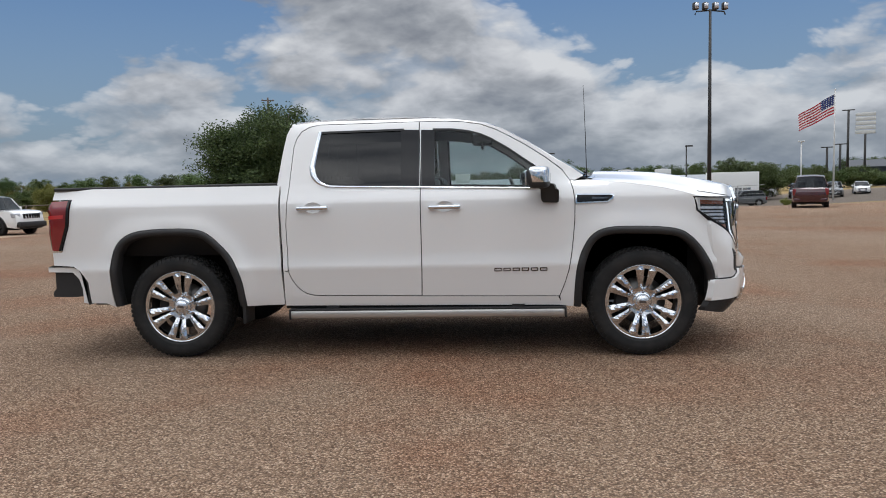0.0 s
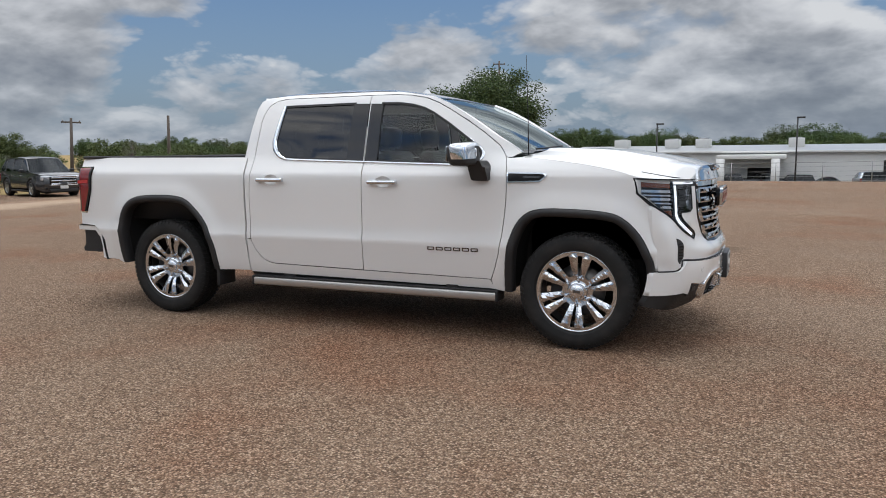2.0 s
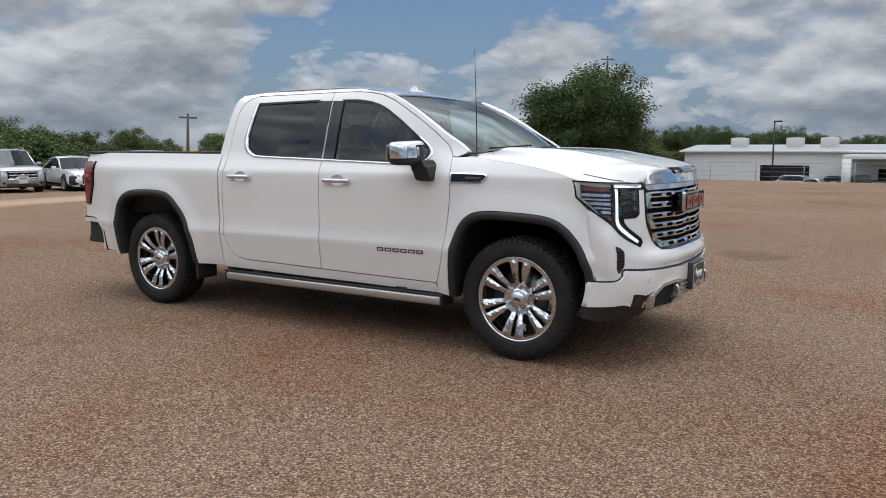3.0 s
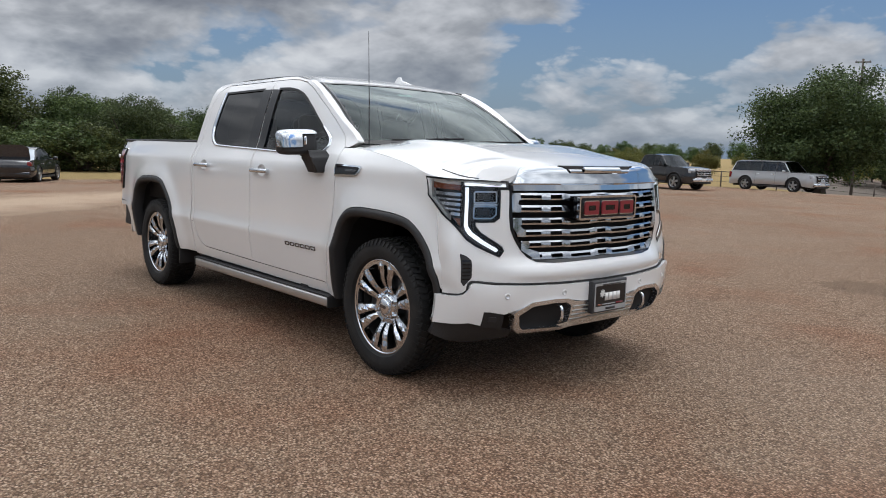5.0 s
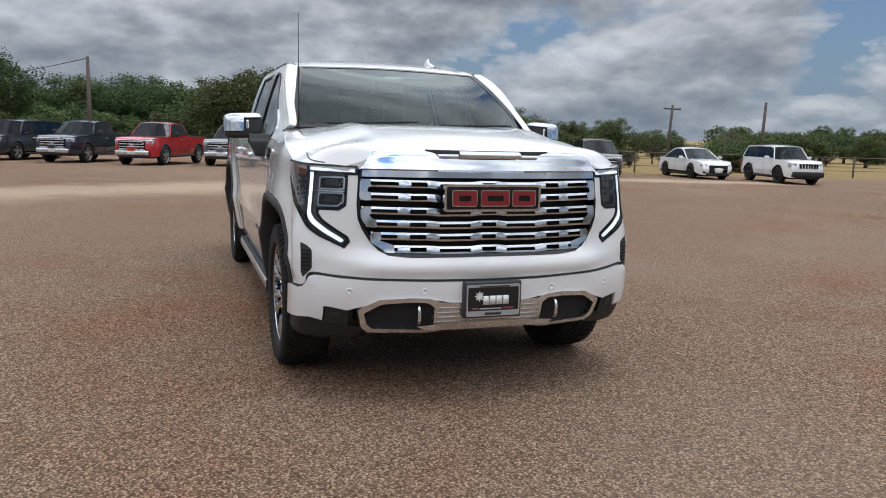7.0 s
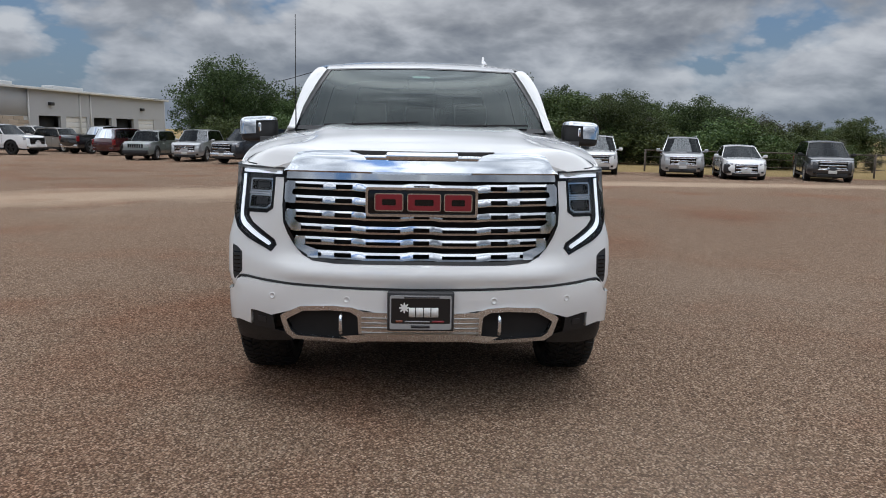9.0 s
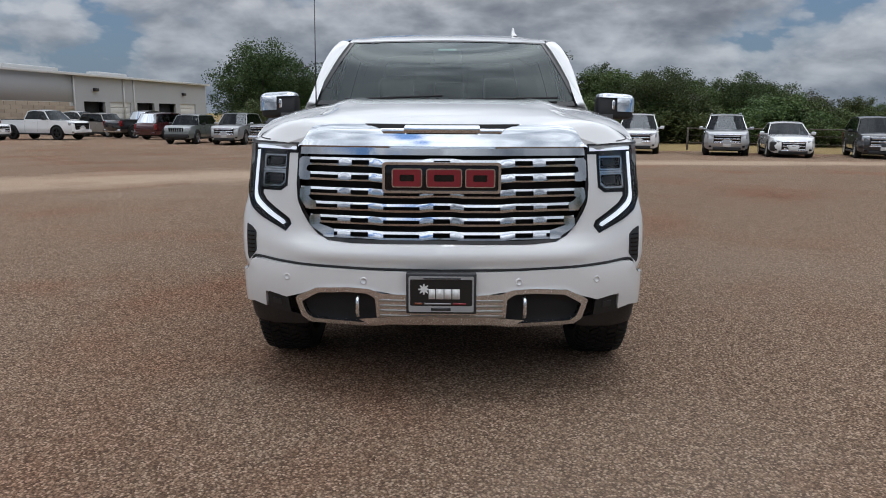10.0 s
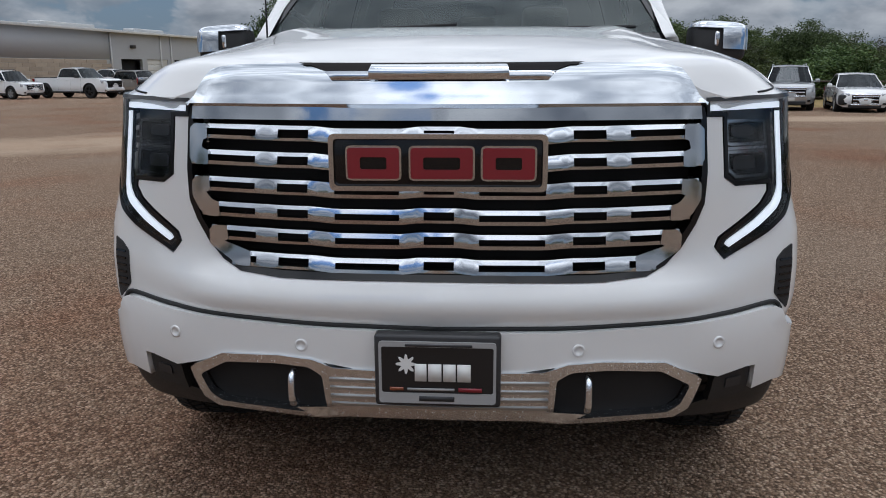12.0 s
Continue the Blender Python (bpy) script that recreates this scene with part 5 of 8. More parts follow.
# wheels
def wheel_meshes():
    prof = []
    for r, a in ((0.283, -0.105), (0.300, -0.128), (0.335, -0.137), (0.370, -0.134), (0.392, -0.122), (0.402, -0.108), (0.404, -0.05), (0.404, 0.05), (0.402, 0.108), (0.392, 0.122), (0.370, 0.134), (0.335, 0.137), (0.300, 0.128), (0.283, 0.105)):
        prof.append((r, a))
    tyre = lathe(prof, 72)
    # raised tread blocks and shoulder lugs
    n = 64
    for i in range(n):
        w0 = 2 * math.pi * i / n
        for k, (a0, a1, tw, off) in enumerate(((-0.122, -0.078, 0.055, 0.0), (-0.068, -0.028, 0.058, 0.5), (-0.018, 0.020, 0.050, 0.2), (0.030, 0.068, 0.058, 0.7), (0.078, 0.122, 0.055, 0.35))):
            w = w0 + off * 2 * math.pi / n
            skew = 0.025 if k % 2 else -0.02
            vs = []
            for r in (0.398, 0.4135):
                for aa, ww in ((a0, w - tw / 2 - skew), (a1, w - tw / 2 + skew), (a1, w + tw / 2 + skew), (a0, w + tw / 2 - skew)):
                    rr = r - (0.009 if abs(aa) > 0.1 else 0)
                    vs.append(tyre.verts.new((rr * math.cos(ww), aa, rr * math.sin(ww))))
            for f in ((4, 5, 6, 7), (0, 1, 5, 4), (1, 2, 6, 5), (2, 3, 7, 6), (3, 0, 4, 7)):
                tyre.faces.new([vs[q] for q in f])
        for sd in (-1, 1):
            vs = []
            for (r, a) in ((0.372, 0.1345), (0.398, 0.122)):
                for ww in (w0 - 0.022, w0 + 0.022):
                    for out in (0.0, 0.005):
                        vs.append(tyre.verts.new(((r) * math.cos(ww), sd * (a + out), r * math.sin(ww))))
            for f in ((1, 3, 7, 5), (0, 1, 5, 4), (2, 6, 7, 3), (0, 2, 3, 1), (4, 5, 7, 6)):
                tyre.faces.new([vs[q] for q in f])
    barrel = lathe([(0.272, -0.098), (0.276, -0.108), (0.284, -0.113), (0.289, -0.107), (0.286, -0.096)], 72)
    drum = lathe([(0.270, 0.11), (0.264, 0.05), (0.258, -0.02), (0.262, -0.07), (0.273, -0.096)], 64)
    # face: outer side is -y; six twin spokes with a narrow slot in each and a wide window between
    def ray_loop(mid, half_in, half_out, r0, r1, arc=6):
        out = []
        for q in range(arc + 1):
            w = mid + half_out / r1 * (-1 + 2 * q / arc)
            out.append((r1 * math.cos(w), r1 * math.sin(w)))
        w1, w0 = mid + half_in / r0, mid - half_in / r0
        out += [(r0 * math.cos(w1), r0 * math.sin(w1)), (r0 * math.cos(w0), r0 * math.sin(w0))]
        return rounded(out, 0.010, 3)

    holes, rim_loop = [], [(0.276 * math.cos(w), 0.276 * math.sin(w)) for w in np.linspace(0, 2 * math.pi, 73)[:-1]]
    for i in range(6):
        base = math.pi / 6 + i * math.pi / 3
        holes.append(ray_loop(base, 0.0085, 0.0165, 0.106, 0.256))
        holes.append(ray_loop(base + math.pi / 6, 0.018, 0.052, 0.110, 0.258))

    def face(x, z):
        r, w = math.hypot(x, z), math.atan2(z, x)
        off = (w - math.pi / 6 + math.pi / 6) % (math.pi / 3) - math.pi / 6
        rib = max(0.0, 1 - abs(abs(off) - 0.175) / 0.13)
        y = -0.060 - 0.036 * smooth_step(0.07, 0.20, r) - 0.010 * smooth_step(0.20, 0.27, r) - 0.015 * rib * smooth_step(0.09, 0.14, r) * smooth_step(0.272, 0.24, r)
        return (x, y, z)

    spokes = sheet(rim_loop, holes, 0.017, face, 0.045, Vector((0, 1, 0)))
    hub = lathe([(0.075, -0.050), (0.074, -0.062), (0.066, -0.074), (0.055, -0.078), (0.050, -0.078)], 36)
    capc = lathe([(0.052, -0.070), (0.050, -0.092), (0.044, -0.098), (0.0, -0.100)], 32)
    mark = boxes((-0.026, 0.026, -0.1025, -0.099, -0.010, 0.010), bevel=0.001)
    nut = lathe([(0.0125, -0.055), (0.0125, -0.088), (0.008, -0.098), (0.0, -0.100)], 6)
    disc = lathe([(0.05, -0.005), (0.185, -0.005), (0.185, 0.02), (0.05, 0.02)], 40)
    caliper = boxes((-0.20, -0.10, -0.045, 0.05, -0.10, 0.10), bevel=0.015)
    out = {}
    for name, bm, mat, sm in (("tyre", tyre, RUBBER, True), ("barrel", barrel, CHROME, True), ("drum", drum, WHEEL_DARK, True), ("spokes", spokes, CHROME_DIM, False), ("hub", hub, CHROME, True), ("cap", capc, CHROME_SOFT, True), ("mark", mark, BADGE_GREY, False), ("nut", nut, CHROME, False), ("disc", disc, DISC_STEEL, True), ("caliper", caliper, BLACK_DEEP, True)):
        me = bpy.data.meshes.new(name)
        if name == "tyre":
            bm.normal_update()
            for e in bm.edges:
                if len(e.link_faces) == 2 and e.calc_face_angle(0) > 0.6:
                    e.smooth = False
        bm.to_mesh(me)
        bm.free()
        for p in me.polygons:
            p.use_smooth = sm
        me.materials.append(mat)
        out[name] = me
    return out


WHEEL = wheel_meshes()
for s in (-1, 1):
    for k, wx in enumerate((-1.872, 1.872)):
        turn = {(-1, 0): 8, (-1, 1): 6, (1, 0): 20, (1, 1): 40}[(s, k)]
        m = Matrix.Translation((wx, s * 0.868, 0.404)) @ Matrix.Diagonal((1.026, 1.0, 1.026, 1)) @ (pose(0, 0, 0, 0, 0, 180) if s > 0 else Matrix.Identity(4)) @ pose(0, 0, 0, 0, turn, 0)
        w = part("wheel", WHEEL["barrel"], None, TRUCK, "polished chrome twelve-spoke wheel", at=m)
        part("tyre", WHEEL["tyre"], None, w, "black all-terrain tyre")
        part("spokes", WHEEL["spokes"], None, w)
        part("hub", WHEEL["hub"], None, w)
        part("rim_barrel", WHEEL["drum"], None, w)
        part("hub_cap", WHEEL["cap"], None, w)
        part("hub_mark", WHEEL["mark"], None, w)
        part("brake_disc", WHEEL["disc"], None, w)
        part("brake_caliper", WHEEL["caliper"], None, w)
        for i in range(6):
            ang = 30 + i * 60
            part("lug_nut", WHEEL["nut"], None, w, at=pose(0, 0, 0, 0, ang, 0) @ Matrix.Translation((0.086, 0.002, 0)))


# ---- ground ----
def ground_z(x, y):
    """The lot falls off gently round the truck, and more beyond its far edge."""
    r = math.hypot(x, y)
    z = -0.018 - 0.40 * smooth_step(5.0, 38.0, r) - 0.15 * smooth_step(38.0, 80.0, r)
    if y > 35:
        z -= 3.0 * smooth_step(35.0, 95.0, y) * smooth_step(-40.0, -12.0, x) * smooth_step(58.0, 0.0, x)
    return z


PALE_LINE = [(-6.0, -12.5), (-9.5, -8.2), (-11.8, -4.2), (-13.2, -1.2), (-15.5, 1.8), (-18.5, 5.0), (-19.8, 10.0), (-21.0, 16.0), (-20.5, 22.0)]
LOT_EDGE = [(-200, -70), (-75, -40), (-70, 3.0), (-33.5, 4.6), (-33.0, 5.5), (-31.5, 12.0), (-29.0, 19.0), (-26.0, 28.0), (-24.5, 40.0), (-22.0, 52.0), (-14.0, 58.0), (0.0, 59.5), (20.0, 57.0), (40.0, 60.0), (200, 60), (200, -200), (-200, -200)]
LOWER_LOT = [(-30, 64), (0, 64), (30, 62), (120, 62), (120, 150), (60, 150), (60, 100), (-45, 104)]


def line_distance(p, line):
    best = 1e9
    for a, b in zip(line, line[1:]):
        a, b = Vector(a), Vector(b)
        t_ = min(max((Vector(p) - a).dot(b - a) / (b - a).length_squared, 0), 1)
        best = min(best, (Vector(p) - a - (b - a) * t_).length)
    return best


def build_ground():
    near = list(np.arange(-42, 42.01, 0.75))
    far = [45, 50, 55, 60, 65, 70, 76, 82, 88, 94, 100, 108, 116, 126, 140, 160, 200, 260, 400, 700, 1300, 2500]
    cs = [-f for f in reversed(far)] + near + far
    n = len(cs)
    verts = [(x, y, ground_z(x, y)) for y in cs for x in cs]
    faces = [(j * n + i, j * n + i + 1, (j + 1) * n + i + 1, (j + 1) * n + i) for j in range(n - 1) for i in range(n - 1)]
    me = bpy.data.meshes.new("ground")
    me.from_pydata(verts, [], faces)
    pts = np.array([(v[0], v[1]) for v in verts])
    lot = inside(LOT_EDGE, pts)
    low = inside(LOWER_LOT, pts)
    grass = me.attributes.new("grass", "FLOAT", "POINT")
    grass.data.foreach_set("value", np.where(lot | low, 0.0, 1.0).astype(np.float32))
    asphalt = me.attributes.new("asphalt", "FLOAT", "POINT")
    asphalt.data.foreach_set("value", np.where(low & ~lot, 1.0, 0.0).astype(np.float32))
    pale = me.attributes.new("pale", "FLOAT", "POINT")
    vals = np.zeros(len(verts), np.float32)
    for i, (x, y) in enumerate(pts):
        if abs(x) < 45 and abs(y) < 45:
            w = 2.4 if y < 3 else 1.9
            vals[i] = max(0.0, 1 - line_distance((x, y), PALE_LINE) / (w * 1.6))
    pale.data.foreach_set("value", vals)
    for p in me.polygons:
        p.use_smooth = True
    me.materials.append(ground_material())
    return tagged(new("ground", me), "brown exposed-aggregate gravel lot with pale worn strips and dry grass", "ground", kind="structure")


def ground_material():
    m = bpy.data.materials.new("gravel_lot")
    m.use_nodes = True
    t = m.node_tree
    b = t.nodes["Principled BSDF"]
    tc = t.nodes.new("ShaderNodeTexCoord")
    vec = tc.outputs["Object"]

    def noise_at(scale, detail=4.0, rough=0.55, off=0.0):
        n = node(t, "ShaderNodeTexNoise", Scale=scale, Detail=detail, Roughness=rough)
        mp = t.nodes.new("ShaderNodeMapping")
        mp.inputs["Location"].default_value = (off, off * 0.7, 0)
        link(t, vec, mp.inputs[0])
        link(t, mp.outputs[0], n.inputs["Vector"])
        return n.outputs[0]

    # stones of the surface, each with a colour of its own
    v1 = node(t, "ShaderNodeTexVoronoi", Scale=92.0)
    link(t, vec, v1.inputs["Vector"])
    v2 = node(t, "ShaderNodeTexVoronoi", Scale=170.0)
    link(t, vec, v2.inputs["Vector"])
    sep = t.nodes.new("ShaderNodeSeparateColor")
    link(t, v1.outputs["Color"], sep.inputs[0])
    stone = ramp(t, sep.outputs[0], [(0.0, (0.050, 0.038, 0.032)), (0.14, (0.12, 0.088, 0.068)), (0.36, (0.245, 0.186, 0.144)), (0.62, (0.38, 0.31, 0.255)), (0.84, (0.54, 0.47, 0.40)), (1.0, (0.72, 0.66, 0.59))])
    sep2 = t.nodes.new("ShaderNodeSeparateColor")
    link(t, v2.outputs["Color"], sep2.inputs[0])
    fine = ramp(t, sep2.outputs[1], [(0.0, (0.12, 0.09, 0.07)), (0.5, (0.27, 0.21, 0.165)), (1.0, (0.46, 0.39, 0.32))])
    col = mix(t, 0.34, stone, fine)
    gap = ramp(t, v1.outputs["Distance"], [(0.32, (0, 0, 0)), (0.72, (1, 1, 1))])
    col = mix(t, math_node(t, "MULTIPLY", gap, 0.68), col, (0.062, 0.048, 0.040))
    # damp dark patch beside the truck
    mpd = t.nodes.new("ShaderNodeMapping")
    mpd.inputs["Location"].default_value = (-2.35, -5.25, 0)
    link(t, vec, mpd.inputs[0])
    dist = t.nodes.new("ShaderNodeVectorMath")
    dist.operation = "LENGTH"
    link(t, mpd.outputs[0], dist.inputs[0])
    damp = ramp(t, math_node(t, "ADD", dist.outputs["Value"], math_node(t, "MULTIPLY", noise_at(1.6, 4.0, 0.6, 2.0), 0.9)), [(0.85, (1, 1, 1)), (1.15, (0, 0, 0))])
    col = mix(t, math_node(t, "MULTIPLY", damp, 0.30), col, (0.06, 0.048, 0.04))
    # broad tints: red earth, grey wear, dark oil
    red = ramp(t, noise_at(0.30, 5.0, 0.6), [(0.50, (0, 0, 0)), (0.66, (1, 1, 1))])
    col = mix(t, math_node(t, "MULTIPLY", red, 0.46), col, mix(t, 0.9, col, (0.42, 0.20, 0.115), "OVERLAY"))
    grey = ramp(t, noise_at(0.22, 4.0, 0.6, 17.0), [(0.52, (0, 0, 0)), (0.66, (1, 1, 1))])
    col = mix(t, math_node(t, "MULTIPLY", grey, 0.40), col, mix(t, 0.5, col, (0.33, 0.315, 0.29)))
    broad = ramp(t, noise_at(0.06, 3.0, 0.5, 5.0), [(0.35, (0.93, 0.91, 0.89)), (0.65, (1.10, 1.08, 1.06))])
    col = mix(t, 1.0, col, broad, "MULTIPLY")
    dark = ramp(t, noise_at(0.75, 3.0, 0.5, 31.0), [(0.66, (0, 0, 0)), (0.78, (1, 1, 1))])
    col = mix(t, math_node(t, "MULTIPLY", dark, 0.13), col, (0.10, 0.075, 0.06))

    def attr(name):
        a = t.nodes.new("ShaderNodeAttribute")
        a.attribute_name = name
        return a.outputs["Fac"]

    # pale worn strip
    edge = math_node(t, "ADD", attr("pale"), math_node(t, "MULTIPLY", math_node(t, "SUBTRACT", noise_at(0.55, 6.0, 0.62, 3.0), 0.5), 1.1))
    pale = ramp(t, edge, [(0.28, (0, 0, 0)), (0.80, (1, 1, 1))])
    pale_col = mix(t, noise_at(9.0, 5.0), (0.40, 0.345, 0.28), (0.60, 0.54, 0.46))
    col = mix(t, math_node(t, "MULTIPLY", pale, 0.66), col, pale_col)
    # dry grass and asphalt outside the lot
    g = math_node(t, "ADD", attr("grass"), math_node(t, "MULTIPLY", math_node(t, "SUBTRACT", noise_at(0.9, 5.0, 0.6, 9.0), 0.5), 0.7))
    gm = ramp(t, g, [(0.42, (0, 0, 0)), (0.60, (1, 1, 1))])
    dry = mix(t, noise_at(0.35, 6.0, 0.65, 12.0), (0.27, 0.215, 0.125), (0.13, 0.15, 0.060))
    dry = mix(t, math_node(t, "MULTIPLY", noise_at(14.0, 5.0), 0.6), dry, (0.40, 0.31, 0.18))
    col = mix(t, gm, col, dry)
    asp = mix(t, noise_at(3.0, 6.0), (0.10, 0.10, 0.10), (0.16, 0.155, 0.15))
    col = mix(t, attr("asphalt"), col, asp)
    col = mix(t, 1.0, col, (1.20, 1.035, 0.885), "MULTIPLY")
    link(t, col, b.inputs["Base Color"])
    b.inputs["Roughness"].default_value = 0.97
    b.inputs["Specular IOR Level"].default_value = 0.08
    h = math_node(t, "SUBTRACT", 1.0, v1.outputs["Distance"])
    h2 = math_node(t, "MULTIPLY", math_node(t, "SUBTRACT", 1.0, v2.outputs["Distance"]), 0.5)
    hh = math_node(t, "ADD", math_node(t, "ADD", h, h2), math_node(t, "MULTIPLY", noise_at(20.0, 4.0), 0.8))
    bump = node(t, "ShaderNodeBump", Strength=1.0, Distance=0.014)
    link(t, hh, bump.inputs["Height"])
    link(t, bump.outputs[0], b.inputs["Normal"])
    return m


build_ground()


# ---- parked vehicles ----
def paint(name, colour, rough=0.25, metal=0.0):
    return material(name, colour, rough, metal, vary=0.04, coat=1.0, dirt=0.03)


PAINTS = {
    "white": paint("white_car_paint", (0.78, 0.78, 0.77)), "silver": paint("silver_car_paint", (0.45, 0.46, 0.47), 0.3, 0.5),
    "black": paint("black_car_paint", (0.012, 0.012, 0.014)), "charcoal": paint("charcoal_car_paint", (0.040, 0.043, 0.048), 0.28, 0.3),
    "navy": paint("dark_blue_car_paint", (0.014, 0.019, 0.032)), "red": paint("red_car_paint", (0.42, 0.012, 0.016)),
    "maroon": paint("dark_red_car_paint", (0.050, 0.007, 0.011)), "tan": paint("pewter_car_paint", (0.30, 0.28, 0.25), 0.3, 0.4),
    "sage": paint("grey_green_car_paint", (0.21, 0.23, 0.22), 0.3, 0.4), "grey": paint("grey_car_paint", (0.13, 0.14, 0.15), 0.28, 0.4),
}
CAR_GLASS = glass_material("car_window_glass", (0.13, 0.15, 0.15), (0.62, 0.66, 0.70), ior=1.50)
WHEEL_SILVER = material("cast_alloy", (0.42, 0.43, 0.44), 0.3, 0.8)
WHEEL_BLACK = material("black_alloy", (0.02, 0.02, 0.02), 0.35, 0.4)
LAMP_CLEAR = material("clear_headlamp", (0.55, 0.57, 0.60), 0.12, 0.4, vary=0.2, vary_scale=18, coat=1.0)
PLATE_PALE = material("pale_number_plate", (0.60, 0.60, 0.58), 0.5)
CONCRETE = material("weathered_concrete", (0.42, 0.41, 0.38), 0.85, vary=0.12, grain=0.4, grain_scale=40)

CAR_KINDS = {
    "suv": dict(L=4.75, W=1.86, H=1.76, wb=2.78, r=0.36, low=0.27, hood=1.02, belt=1.10, cowl=0.98, rf=0.42, rr=-1.95, rb=-2.22, tail=-2.37, pillars=(0.02, -0.95, -1.62)),
    "big_suv": dict(L=5.35, W=2.04, H=1.90, wb=3.10, r=0.40, low=0.30, hood=1.16, belt=1.20, cowl=1.25, rf=0.72, rr=-2.35, rb=-2.56, tail=-2.67, pillars=(0.30, -0.75, -1.65)),
    "long_suv": dict(L=5.70, W=2.04, H=1.90, wb=3.30, r=0.40, low=0.30, hood=1.16, belt=1.20, cowl=1.40, rf=0.88, rr=-2.50, rb=-2.72, tail=-2.85, pillars=(0.42, -0.62, -1.60)),
    "boxy_suv": dict(L=4.42, W=1.78, H=1.66, wb=2.64, r=0.35, low=0.28, hood=1.02, belt=1.06, cowl=0.88, rf=0.50, rr=-1.98, rb=-2.10, tail=-2.21, pillars=(0.02, -0.85, -1.45)),
    "sedan": dict(L=4.60, W=1.80, H=1.44, wb=2.70, r=0.33, low=0.20, hood=0.84, belt=0.92, cowl=0.92, rf=0.10, rr=-0.95, rb=-1.65, tail=-2.30, pillars=(-0.28, -1.10)),
    "crossover": dict(L=4.90, W=1.88, H=1.70, wb=2.89, r=0.36, low=0.24, hood=1.00, belt=1.06, cowl=1.20, rf=0.45, rr=-2.00, rb=-2.35, tail=-2.45, pillars=(0.15, -0.90, -1.70)),
    "pickup": dict(L=5.80, W=2.03, H=1.92, wb=3.65, r=0.42, low=0.38, hood=1.22, belt=1.28, cowl=1.28, rf=0.72, rr=-0.62, rb=-0.82, tail=-2.90, pillars=(0.30, -0.40)),
}


def car_wheel_meshes(r, width, dark):
    key = (round(r, 2), dark)
    if key in WHEEL_CACHE:
        return WHEEL_CACHE[key]
    rim = r * 0.66
    tyre = lathe([(rim, -width / 2), (rim + 0.03, -width / 2 - 0.01), (r - 0.03, -width / 2 - 0.008), (r, -width / 2 + 0.025), (r, width / 2 - 0.025), (r - 0.03, width / 2 + 0.008), (rim, width / 2)], 28)
    disc = lathe([(rim, -width / 2 - 0.004), (rim * 0.96, -width / 2 + 0.01), (rim * 0.93, width / 2)], 28)
    for i in range(5):
        w = i * 2 * math.pi / 5 + 0.3
        c, s = math.cos(w), math.sin(w)
        v = [disc.verts.new((c * q - s * k, -width / 2 + d, s * q + c * k)) for q, k, d in ((0.04, -0.05, 0.0), (0.04, 0.05, 0.0), (rim * 0.97, 0.055, 0.01), (rim * 0.97, -0.055, 0.01), (0.04, -0.05, 0.06), (0.04, 0.05, 0.06), (rim * 0.97, 0.055, 0.06), (rim * 0.97, -0.055, 0.06))]
        for f in ((0, 1, 2, 3), (0, 4, 5, 1), (1, 5, 6, 2), (2, 6, 7, 3), (3, 7, 4, 0)):
            disc.faces.new([v[j] for j in f])
    lathe([(0.09, -width / 2 + 0.02), (0.07, -width / 2 - 0.008), (0.0, -width / 2 - 0.010)], 16, bm=disc)
    dark_disc = lathe([(rim * 0.95, 0.02), (0.0, 0.02)], 24)
    out = []
    for name, bm, m in (("tyre", tyre, RUBBER), ("rim", disc, WHEEL_BLACK if dark else WHEEL_SILVER), ("brake_plate", dark_disc, BLACK_DEEP)):
        me = bpy.data.meshes.new(name)
        bm.to_mesh(me)
        bm.free()
        for p in me.polygons:
            p.use_smooth = name == "tyre"
        me.materials.append(m)
        out.append(me)
    WHEEL_CACHE[key] = out
    return out


WHEEL_CACHE = {}


